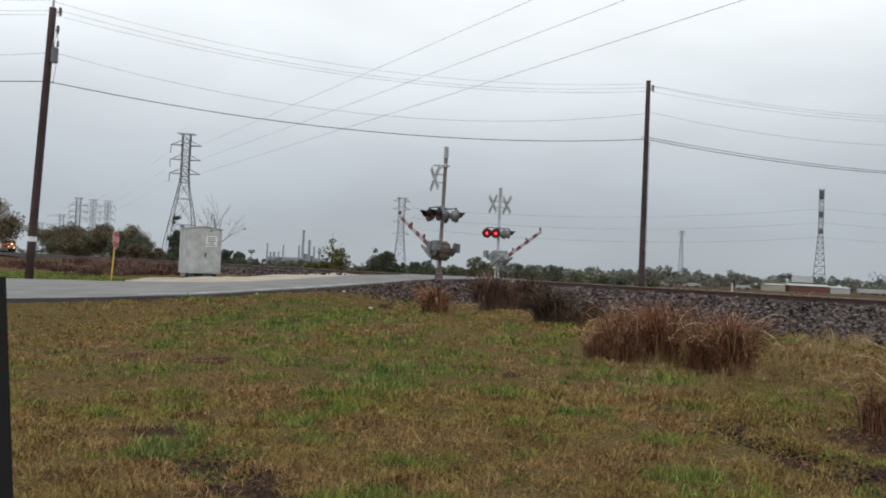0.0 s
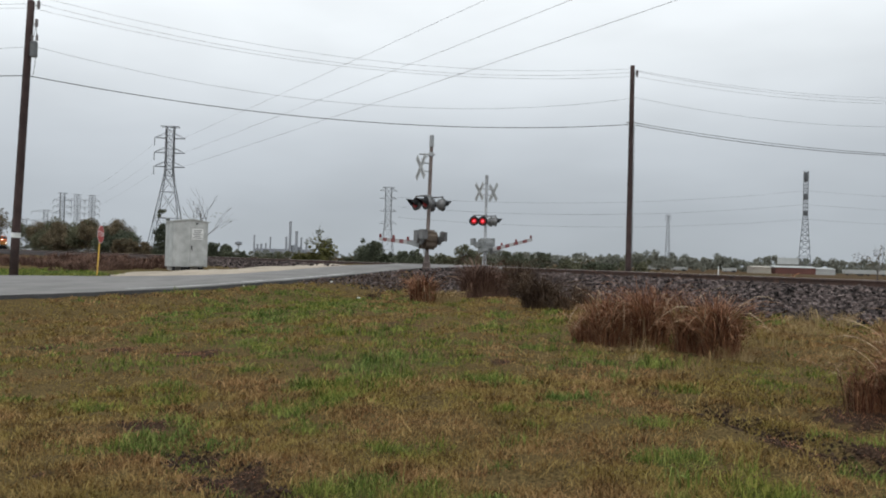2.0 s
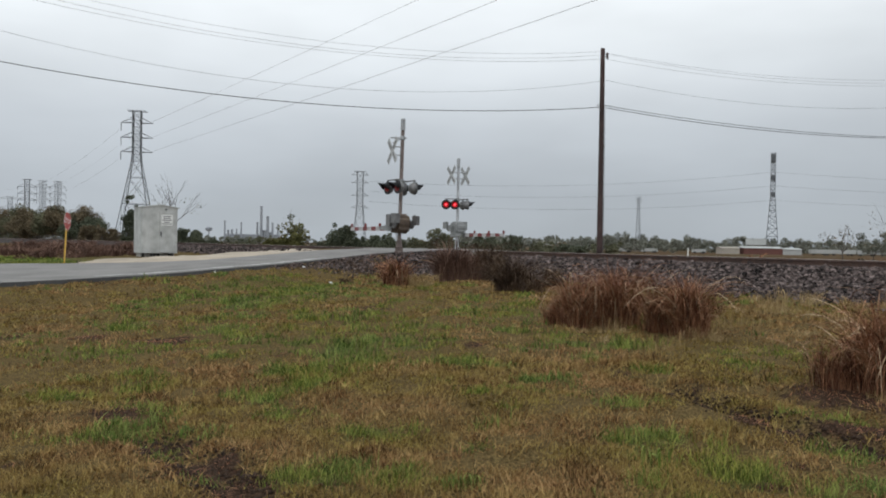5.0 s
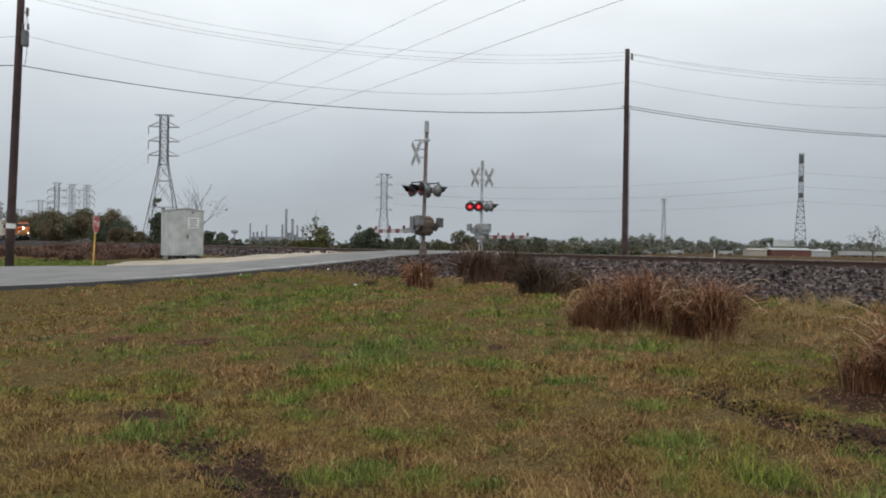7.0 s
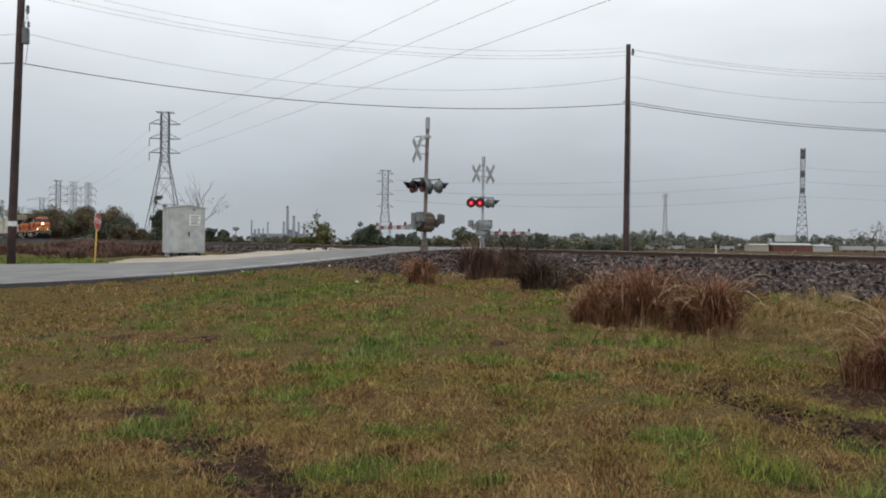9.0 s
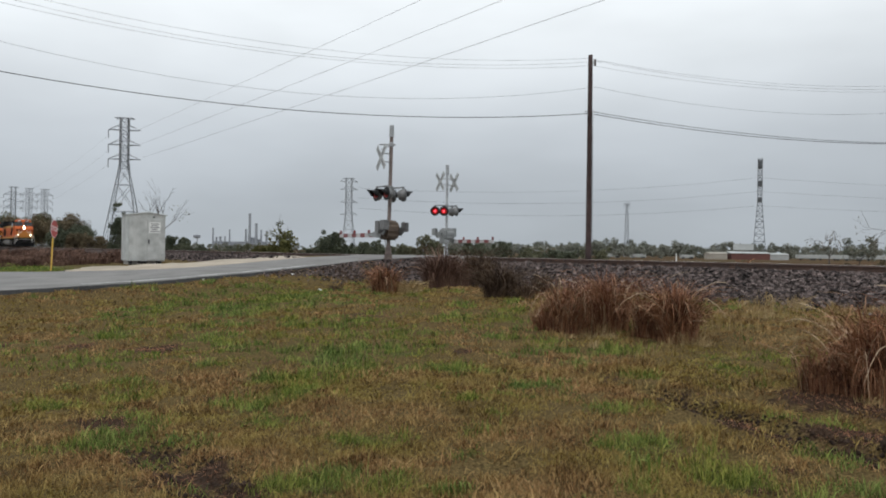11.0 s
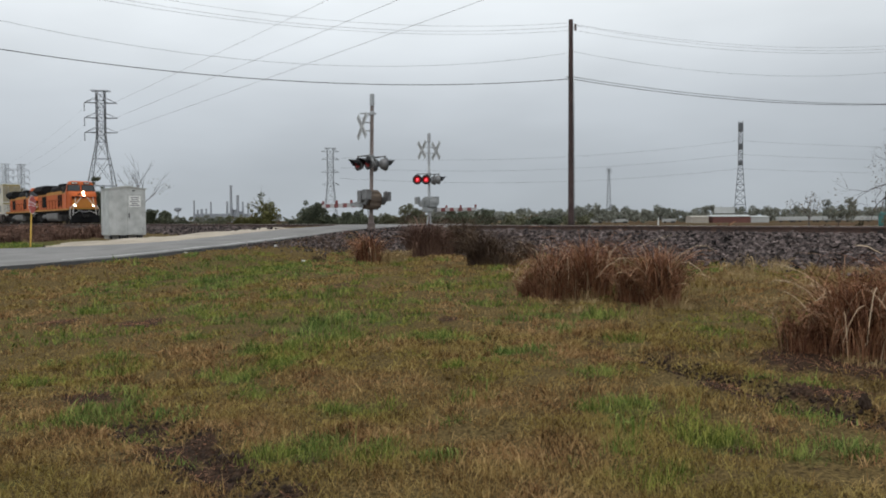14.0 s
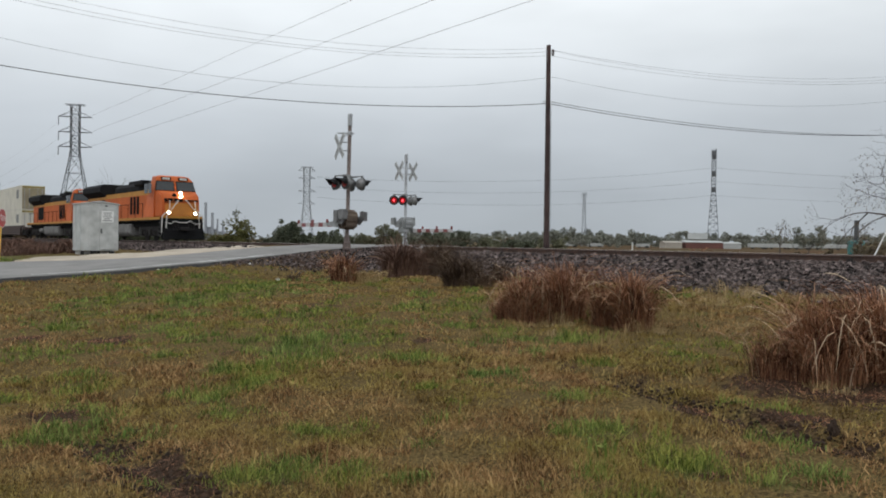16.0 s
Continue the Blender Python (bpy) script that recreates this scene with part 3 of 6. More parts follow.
def flasher(parent, m, lens):
    """One lamp: round backboard, housing, visor and red lens, facing -y of m."""
    turn = m @ pose(0, 0, 0, 90, 0, 0)
    bm = bmesh.new()
    lathe(bm, turn, [(0.255, 0.0), (0.255, 0.012)], 20)
    board = part("backboard", bm, M_BLACK, parent, "round black backboard")
    bm = bmesh.new()
    lathe(bm, turn, [(0.06, -0.23), (0.15, -0.20), (0.215, -0.12), (0.245, 0.0)], 16)
    part("housing", bm, M_LENS_GREY, board, "", True)
    bm = bmesh.new()
    lathe(bm, turn, [(0.15, 0.013), (0.15, 0.03), (0.10, 0.045), (0.02, 0.05)], 18)
    part("lens", bm, lens, board, "red signal lens", True)
    if lens is M_LENS_ON:
        bm = bmesh.new()
        lathe(bm, turn, [(0.06, 0.05), (0.052, 0.058), (0.03, 0.062)], 12)
        part("lamp_glow", bm, M_BULB, board, "bright lit centre")
    bm = bmesh.new()
    ring = []
    for q in range(13):
        a = radians(-20 + 220 * q / 12)
        ring.append([bm.verts.new(turn @ Vector((0.17 * math.cos(a), 0.17 * math.sin(a), z))) for z in (0.012, 0.16 + 0.26 * math.sin(math.pi * q / 12) ** 2)])
    for a, b in zip(ring, ring[1:]):
        bm.faces.new((a[0], a[1], b[1], b[0]))
    bmesh.ops.solidify(bm, geom=bm.faces[:], thickness=0.008)
    part("visor", bm, M_BLACK, board)


def crossing_signal(place, height, mast_mat, lean, arm_turn, bucks, lamp_turns, lens_pairs, label, zl=2.55, drop=0.18):
    s = thing("crossing_signal", Matrix.Translation(place) @ pose(0, 0, 0, *lean), label, "crossing signal", "crossing signals")
    bm = bmesh.new()
    brown = mast_mat is M_MAST_BROWN
    box(bm, *((-0.15, 0.15, -0.15, 0.15, -0.6, 0.3) if brown else (-0.3, 0.3, -0.3, 0.3, -0.5, 0.05)))
    bevel(bm, 0.02)
    part("footing", bm, M_MAST_BROWN if brown else M_CONCRETE, s)
    bm = bmesh.new()
    lathe(bm, Matrix(), [(0.19, 0.05), (0.19, 0.09), (0.12, 0.14), (0.11, 0.5), (0.075, 0.55), (0.072, height - 0.45)], 14)
    part("mast", bm, mast_mat, s, "", True)
    bm = bmesh.new()
    lathe(bm, Matrix(), [(0.09, height - 0.46), (0.092, height - 0.44), (0.088, height - 0.03), (0.07, height)], 12)
    part("mast_cap", bm, M_GALV, s)
    for x, z, turn in bucks:
        m = pose(0, 0, z, 0, 0, turn) @ pose(x, -0.41, 0)
        crossbuck(s, m)
        for dz in (-0.16, 0.16):
            bm = bmesh.new()
            tube(bm, (0, 0, z + dz), m @ Vector((0, 0.0, dz)), 0.022, n=6)
            part("sign_bracket", bm, M_GALV, s)
        if brown:
            bm = bmesh.new()
            tube(bm, (0.16, 0, z + 0.52), m @ Vector((-0.1, -0.05, 0.50)), 0.028, n=6)
            tube(bm, (0.0, 0, z + 0.50), m @ Vector((0.0, 0.0, 0.3)), 0.018, n=6)
            part("sign_bracket", bm, M_GALV, s, "long top bracket")
            bm = bmesh.new()
            lathe(bm, Matrix(), [(0.085, z + 0.44), (0.10, z + 0.46), (0.10, z + 0.58), (0.085, z + 0.6)], 12)
            part("clamp", bm, M_GALV, s)
    bm = bmesh.new()
    lathe(bm, Matrix(), [(0.10, zl + 0.17), (0.11, zl + 0.2), (0.11, zl + 0.32), (0.10, zl + 0.35)], 12)
    part("junction_box", bm, M_GREY_BOX, s)
    for k, (turn, dist, offs, half) in enumerate(lamp_turns):
        m = pose(0, 0, zl, 0, 0, turn)
        bm = bmesh.new()
        tube(bm, m @ Vector((offs - half - 0.06, -dist, 0.30)), m @ Vector((offs + half + 0.06, -dist, 0.30)), 0.028, n=8)
        tube(bm, m @ Vector((offs * 0.5, -dist, 0.30)), (0, 0, zl + 0.27), 0.028, n=8)
        for x in (-half, half):
            tube(bm, m @ Vector((offs + x, -dist, 0.30)), m @ Vector((offs + x, -dist, 0.12)), 0.03, n=8)
        part("crossarm", bm, M_LENS_GREY, s)
        for j, x in enumerate((-half, half)):
            flasher(s, m @ pose(offs + x, -dist - 0.02, 0), lens_pairs[k][j])
    # gate mechanism
    m = pose(0, 0, 1.18, 0, 0, arm_turn)
    bm = bmesh.new()
    extrude(bm, [(-0.30, -0.30), (0.24, -0.34), (0.33, -0.12), (0.33, 0.20), (0.2, 0.33), (-0.25, 0.33), (-0.36, 0.2), (-0.38, -0.1)], -0.34, 0.30, "y")
    bevel(bm, 0.09, 2)
    if brown:
        bmesh.ops.scale(bm, vec=(1.12, 1.0, 1.15), verts=bm.verts[:])
    bmesh.ops.transform(bm, matrix=m, verts=bm.verts[:])
    part("gate_mechanism", bm, M_GATE_BOX if mast_mat is M_MAST_BROWN else M_GREY_BOX, s, "gate motor case")
    bm = bmesh.new()
    for y0, y1 in ((-0.44, -0.38), (0.34, 0.40)):
        extrude(bm, [(-0.05, -0.16), (0.3, -0.20), (0.62, 0.06), (0.66, 0.3), (0.45, 0.34), (0.36, 0.12), (-0.08, 0.14)], y0, y1, "y")
    box(bm, 0.34, 0.66, -0.62, -0.40, 0.0, 0.36)
    box(bm, 0.30, 0.6, 0.36, 0.52, -0.05, 0.30)
    box(bm, -0.12, 0.16, -0.56, -0.36, -0.1, 0.34)
    bmesh.ops.transform(bm, matrix=m, verts=bm.verts[:])
    part("counterweight", bm, M_LENS_GREY if brown else M_GREY_BOX, s, "grey cast counterweight arms")
    bm = bmesh.new()
    for a in (-0.02, 0.16):
        tube(bm, m @ Vector((-0.25, a, -0.25)), m @ Vector((-0.12, a, -0.75)), 0.02, n=6)
        tube(bm, m @ Vector((-0.12, a, -0.75)), (0.05, 0, 0.2), 0.02, n=6)
    part("conduit", bm, M_GALV, s)
    arm = new("gate_arm")
    arm.parent = s
    arm.empty_display_size = 0.2
    tagged(arm, "red and white striped gate arm")
    for y in (-0.41, 0.37):
        bm = bmesh.new()
        extrude(bm, [(0.06, -0.12), (-0.1, -0.13), (-0.85, -0.05), (-0.85, 0.05), (-0.1, 0.13), (0.06, 0.12)], y - 0.025, y + 0.025, "y")
        part("arm_bracket", bm, M_GREY_BOX, arm)
    L, k = 3.95, 0
    x = -0.72
    while x > -L:
        x1 = max(x - 0.36, -L)
        bm = bmesh.new()
        h = 0.095 - 0.025 * (-x / L)
        box(bm, x1, x, -0.05, 0.0, -h, h)
        part("stripe", bm, M_RED_PAINT if k % 2 else M_ARM_WHITE, arm)
        x, k = x1, k + 1
    for x in (-1.5, -2.7, -L + 0.06):
        bm = bmesh.new()
        lathe(bm, pose(x, -0.025, 0.06), [(0.05, 0), (0.055, 0.03), (0.055, 0.13), (0.03, 0.16)], 10)
        part("arm_lamp", bm, M_RED_PAINT, arm, "small red arm lamp")
    return s, arm, m @ pose(0, 0, -drop)


NEAR_SIGNAL, near_arm, near_hinge = crossing_signal(
    (-0.12, 31.3, 1.20), 5.25, M_MAST_BROWN, (-0.6, 0.9, 0), -58.6, [(0.0, 3.98, -67.0)],
    [(-58.6, 0.36, 0.0, 0.38), (121.4, 0.36, 0.0, 0.38)],
    [(M_LENS_DIM, M_LENS_DIM), (M_LENS_DIM, M_LENS_DIM)], "weathered brown crossing signal mast with crossbuck, flashers and gate")
FAR_SIGNAL, far_arm, far_hinge = crossing_signal(
    (2.88, 42.5, 1.30), 4.85, M_GALV, (0, 0.2, 0), 121.4, [(0.0, 3.95, -66.0), (0.0, 3.95, 114.0)],
    [(-10.0, 0.20, -0.36, 0.23), (108.0, 0.42, 0.0, 0.3)],
    [(M_LENS_ON, M_LENS_ON), (M_LENS_DIM, M_LENS_DIM)], "silver crossing signal mast with two crossbucks, lit red flashers and gate", 2.40, 0.36)


# ---- poles and wires ----
def hang(bm, a, b, sag, r, n=20):
    """A round wire from a to b that hangs by sag in the middle."""
    a, b = Vector(a), Vector(b)
    pts = []
    for i in range(n + 1):
        k = i / n
        p = a.lerp(b, k)
        p.z -= 4 * sag * k * (1 - k)
        pts.append(p)
    pipe(bm, pts, [r] * len(pts), 4)


def wire(name, a, b, sag, r, label, group):
    bm = bmesh.new()
    hang(bm, a, b, sag, r)
    o = part(name, bm, M_WIRE, None)
    return tagged(o, label, "wire", group)


def utility_pole(base, top, r0, r1, label, transformer):
    base, top = Vector(base), Vector(top)
    p = thing("utility_pole", Matrix.Translation(base), label, "utility pole", "utility poles")
    d = top - base
    bm = bmesh.new()
    n = 10
    pipe(bm, [d * (i / n) - Vector((0, 0, 0.8 if i == 0 else 0)) for i in range(n + 1)], [r0 + (r1 - r0) * i / n for i in range(n + 1)], 14)
    part("shaft", bm, M_WOOD_POLE, p, "", True)
    def up(z):
        return d * (z / d.z)
    for z, side in (((11.85, 0.34), (11.05, 0.3)) if transformer else ((11.9, 0.26),)):
        bm = bmesh.new()
        o = up(z)
        tube(bm, o, o + Vector((side, 0, 0.02)), 0.03, n=6)
        part("bracket", bm, M_GALV, p)
        bm = bmesh.new()
        lathe(bm, Matrix.Translation(o + Vector((side, 0, 0))), [(0.04, -0.12), (0.075, -0.08), (0.05, -0.02), (0.085, 0.04), (0.05, 0.1), (0.08, 0.16), (0.04, 0.24)], 10)
        part("insulator", bm, M_INSULATOR, p)
    if transformer:
        bm = bmesh.new()
        o = up(9.95) + Vector((0.30, -0.1, 0))
        lathe(bm, Matrix.Translation(o), [(0.14, -0.36), (0.155, -0.34), (0.155, 0.26), (0.165, 0.27), (0.12, 0.33)], 14)
        tr = part("transformer", bm, M_TRANSFORMER, p, "grey pole-mounted transformer can")
        for k in (-0.09, 0.12):
            bm = bmesh.new()
            lathe(bm, Matrix.Translation(o + Vector((k, 0, 0.36))), [(0.05, 0), (0.07, 0.06), (0.045, 0.1), (0.065, 0.17), (0.03, 0.28)], 8)
            part("bushing", bm, M_INSULATOR, tr)
        bm = bmesh.new()
        tube(bm, up(9.9), o, 0.05, n=6)
        part("hanger", bm, M_GALV, p)
        for a, b, sag in ((o + Vector((0.12, 0, 0.6)), up(11.05) + Vector((0.3, 0, -0.1)), 0.15), (o + Vector((-0.09, 0, 0.6)), up(11.05) + Vector((0.26, 0, -0.1)), 0.25), (o + Vector((0.1, 0, -0.3)), up(8.7) + Vector((0.25, 0, 0)), 0.25)):
            bm = bmesh.new()
            hang(bm, a, b, sag, 0.012, 8)
            part("jumper", bm, M_WIRE, p)
        bm = bmesh.new()
        tube(bm, up(1.62), up(1.84), r0 + 0.012, r0 + 0.011, 14, False)
        part("band", bm, M_SIGN_WHITE, p, "pale reflective band")
        bm = bmesh.new()
        tube(bm, up(12.05), up(13.2), 0.05, 0.045, 8)
        part("top_extension", bm, M_GALV, p)
    else:
        bm = bmesh.new()
        tube(bm, up(0.4) + Vector((r0 + 0.02, -0.03, 0)), up(9.0) + Vector((r1 + 0.04, -0.03, 0)), 0.014, n=5)
        part("ground_wire", bm, M_WIRE, p)
        bm = bmesh.new()
        tube(bm, up(9.2) + Vector((-0.28, 0, 0)), up(9.2) + Vector((0.28, 0, 0)), 0.03, n=6)
        part("clamp", bm, M_GALV, p)
    return p


utility_pole((-18.48, 36.2, 0.48), (-17.87, 35.75, 12.55), 0.185, 0.15, "dark creosoted utility pole with a grey transformer by the road", True)
utility_pole((11.12, 45.05, 0.35), (11.02, 44.72, 12.72), 0.175, 0.125, "dark creosoted utility pole beyond the track", False)
PL, PR, PN, PW = Vector((-17.95, 35.8, 0)), Vector((11.05, 44.8, 0)), Vector((40.6, 54.2, 0)), Vector((-49.0, 26.3, 0))
for z0, z1, sag, r, off in ((9.25, 9.45, 0.95, 0.019, 0.0), (12.45, 12.40, 1.25, 0.0065, 0.35), (12.25, 12.15, 1.15, 0.0065, 0.1), (12.9, 12.55, 1.2, 0.006, -0.2), (10.55, 10.95, 1.5, 0.0065, 0.25)):
    o = Vector((off, 0, 0))
    wire("overhead_wire", PL + o + Vector((0, 0, z0)), PR + o + Vector((0, 0, z1)), sag, r, "dark overhead wire slung between two utility poles", "overhead wires")
    wire("overhead_wire", PW + o + Vector((0, 0, z0)), PL + o + Vector((0, 0, z0)), sag, r, "dark overhead wire slung to the roadside pole", "overhead wires")
    wire("overhead_wire", PR + o + Vector((0, 0, z1)), PN + o + Vector((0, 0, z1 + (1.5 if z0 > 9.5 else 0.3))), sag * 0.75, r, "dark overhead wire leaving the pole beyond the track", "overhead wires")
wire("overhead_wire", PR + Vector((0.15, 0, 9.55)), PN + Vector((0, 0, 9.7)), 0.62, 0.016, "dark overhead cable leaving the pole beyond the track", "overhead wires")


# ---- lattice towers ----
def lattice_tower(place, height, base_w, body_w, waist, arms, reach, turn, mat_, thick, label, name="transmission_tower", strings=(1, -1), rise=1.7, open_=1.5):
    t = thing(name, Matrix.Translation(place) @ pose(0, 0, 0, 0, 0, turn), label, "pylon", "transmission towers")
    def half(z):
        return (base_w + (body_w - base_w) * min(z / waist, 1)) / 2
    zs = [0]
    while zs[-1] < waist - 1:
        zs.append(min(waist, zs[-1] + max(2.2, half(zs[-1]) * open_)))
    step = max(1.4, body_w * 0.9)
    while zs[-1] < height - step * 0.6:
        zs.append(zs[-1] + step)
    zs[-1] = height
    for sx, sy in ((1, 1), (1, -1), (-1, -1), (-1, 1)):
        bm = bmesh.new()
        pipe(bm, [Vector((sx * half(a), sy * half(a), a)) for a in zs], [thick] * len(zs), 4)
        part("leg", bm, mat_, t)
    bm = bmesh.new()
    for i, (a, b) in enumerate(zip(zs, zs[1:])):
        ha, hb = half(a), half(b)
        for c in (((-ha, -ha), (ha, -ha), (-hb, -hb), (hb, -hb)), ((ha, -ha), (ha, ha), (hb, -hb), (hb, hb)), ((ha, ha), (-ha, ha), (hb, hb), (-hb, hb)), ((-ha, ha), (-ha, -ha), (-hb, hb), (-hb, -hb))):
            tube(bm, (*c[0], a), (*c[3], b), thick * 0.55, n=3, caps=False)
            tube(bm, (*c[1], a), (*c[2], b), thick * 0.55, n=3, caps=False)
            tube(bm, (*c[2], b), (*c[3], b), thick * 0.6, n=3, caps=False)
    tagged(part("bracing", bm, mat_, t), kind="stuff")
    for z in arms:
        for s in (1, -1):
            bm = bmesh.new()
            h = half(z)
            tip = Vector((s * reach, 0, z))
            for y in (-h, h):
                tube(bm, (s * h, y, z), tip, thick * 0.8, n=4, caps=False)
                tube(bm, (s * h, y, z + rise), tip, thick * 0.6, n=3, caps=False)
            arm = part("cross_arm", bm, mat_, t)
            if s in strings:
                bm = bmesh.new()
                tube(bm, tip, tip - Vector((0, 0, 1.9)), thick * 0.9, n=5)
                part("insulator_string", bm, mat_, arm)
    if reach:
        bm = bmesh.new()
        h = half(height)
        for y in (-h, h):
            tube(bm, (-h - 1.2, y, height), (h + 1.2, y, height), thick, n=4)
        part("top_beam", bm, mat_, t)
    return t


T_L = Vector((-61.5, 189.6, -0.2))
lattice_tower(T_L, 31.3, 8.6, 1.75, 20.6, (21.9, 25.2, 28.6), 3.5, 8.0, M_LATTICE, 0.10, "dark grey steel lattice transmission tower beyond the track", strings=(-1,), rise=1.2, open_=2.3)
lattice_tower((-17.6, 330, -0.3), 31.0, 5.6, 2.4, 17, (16.2, 21.2, 26.4, 29.6), 3.5, 10, M_LATTICE_FAR, 0.12, "haze-paled lattice transmission tower in the distance", strings=(), rise=1.1, open_=2.0)
T_R = Vector((155.7, 333.5, -0.3))
slim = lattice_tower(T_R, 42.8, 5.4, 1.8, 24.5, (25.2, 32.4, 39.6), 1.3, 65, M_LATTICE_MID, 0.12, "slender grey lattice tower seen end on across the field", strings=(), rise=1.2)
# Boxes stand in for cross arms as the camera sees them end on.
for z0, z1 in ((24.4, 26.5), (31.2, 33.6), (38.6, 42.4)):
    bm = bmesh.new()
    box(bm, -0.88, 0.88, -0.88, 0.88, z0, z1)
    bevel(bm, 0.35)
    part("end_on_arm_block", bm, M_LATTICE_MID, slim, "box standing in for cross arms seen end on")
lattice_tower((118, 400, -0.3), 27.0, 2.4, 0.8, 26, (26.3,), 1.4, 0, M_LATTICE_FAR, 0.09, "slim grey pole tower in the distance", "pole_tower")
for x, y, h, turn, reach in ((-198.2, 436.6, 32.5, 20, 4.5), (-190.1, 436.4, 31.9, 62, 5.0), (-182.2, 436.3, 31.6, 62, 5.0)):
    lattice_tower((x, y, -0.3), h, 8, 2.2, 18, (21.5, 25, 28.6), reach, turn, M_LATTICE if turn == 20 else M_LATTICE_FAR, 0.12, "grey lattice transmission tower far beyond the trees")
lattice_tower((-298, 629, -0.3), 32.4, 7, 3.0, 20, (24.0, 31), 10, 20, M_LATTICE_FAR, 0.16, "haze-paled wide-armed transmission tower in the far distance")
lattice_tower((-324, 649, -0.3), 26, 7, 3.0, 18, (19.0, 25), 9, 20, M_LATTICE_FAR, 0.16, "haze-paled wide-armed transmission tower in the far distance")

for x, y, z in ((-58.2, 189.4, 28.6), (-57.9, 189.4, 25.2), (-58.1, 189.5, 21.9)):
    a = Vector((x, y, z))
    wire("power_line", a, a - Vector((-0.506, 0.8625, 0)) * 260, 0.4, 0.020, "transmission conductor rising from the lattice tower overhead", "power lines")
    a2 = a + Vector((-6.9, -1.0, -1.9))
    wire("power_line", a2, a2 + Vector((-0.506, 0.8625, 0)) * 280, 5.0, 0.012, "transmission conductor running away along the railway", "power lines")
for z, end in ((34.8, 26.8), (29.0, 22.8), (22.9, 18.6)):
    wire("power_line", T_R + Vector((-0.8, 0, z)), Vector((-17.6 + 4, 330, end)), 3.6, 0.03, "transmission conductor across the distant field", "power lines")
    wire("power_line", T_R + Vector((0.8, 0, z)), T_R + Vector((217, 58, z + 4)), 2.2, 0.03, "transmission conductor across the distant field", "power lines")


# ---- signal bungalow and stop sign ----
def bungalow():
    b = thing("signal_bungalow", pose(-13.33, 44.4, 0.80, 0, 0, 31.5), "grey aluminium railway signal bungalow on a gravel pad", "equipment shed")
    w, d, h = 0.93, 0.82, 2.50
    bm = bmesh.new()
    extrude(bm, [(-w, 0.07), (w, 0.07), (w, h), (0, h + 0.13), (-w, h)], -d, d, "y")
    bevel(bm, 0.02, 2)
    part("body", bm, M_SHED, b)
    bm = bmesh.new()
    extrude(bm, [(-w - 0.05, h - 0.015), (0, h + 0.12), (w + 0.05, h - 0.015), (w + 0.05, h + 0.035), (0, h + 0.175), (-w - 0.05, h + 0.035)], -d - 0.06, d + 0.06, "y")
    part("roof", bm, M_SHED, b, "shallow gabled aluminium roof")
    bm = bmesh.new()
    box(bm, -0.02, 0.74, -d - 0.035, -d - 0.004, 0.14, 2.26)
    bevel(bm, 0.008)
    door = part("door", bm, M_SHED, b)
    for z0 in (0.35, 1.05, 1.8):
        bm = bmesh.new()
        tube(bm, (0.755, -d - 0.03, z0), (0.755, -d - 0.03, z0 + 0.12), 0.016, n=8)
        part("hinge", bm, M_GALV, door)
    bm = bmesh.new()
    box(bm, 0.03, 0.09, -d - 0.06, -d - 0.035, 1.02, 1.22)
    tube(bm, (0.06, -d - 0.05, 1.12), (0.06, -d - 0.11, 1.12), 0.014, n=6)
    tube(bm, (0.06, -d - 0.105, 1.13), (0.06, -d - 0.105, 0.95), 0.014, n=6)
    part("door_handle", bm, M_BLACK, door, "dark lever handle with padlock")
    bm = bmesh.new()
    box(bm, 0.06, 0.66, -d - 0.045, -d - 0.037, 1.56, 2.14)
    sign = part("notice", bm, M_SIGN_WHITE, b, "white printed notice")
    for k, (x0, x1) in enumerate(((0.14, 0.58), (0.18, 0.54), (0.12, 0.6), (0.2, 0.5), (0.1, 0.62))):
        bm = bmesh.new()
        z = 2.05 - 0.1 * k
        box(bm, x0, x1, -d - 0.049, -d - 0.0455, z - 0.03, z + 0.015)
        part("text_bar", bm, M_INK, sign)
    bm = bmesh.new()
    box(bm, 0.26, 0.38, -d - 0.05, -d - 0.004, 2.38, 2.44)
    part("vent", bm, M_SHED_DARK, b)
    for x in (-0.85, -0.36, -0.22, -0.06, 0.55, 0.66):
        bm = bmesh.new()
        box(bm, x - 0.055, x + 0.055, -d - 0.02, -d + 0.2, -0.12, 0.072)
        part("foot", bm, M_SHED_DARK, b, "dark lifting foot")
    bm = bmesh.new()
    box(bm, -w + 0.1, w - 0.1, -d + 0.25, d - 0.1, -0.4, 0.06)
    part("pad", bm, M_CONCRETE, b)
    for x in (-0.55,):
        bm = bmesh.new()
        box(bm, x - 0.012, x + 0.012, -d - 0.012, -d - 0.003, 0.1, h - 0.02)
        part("panel_seam", bm, M_SHED, b)


bungalow()


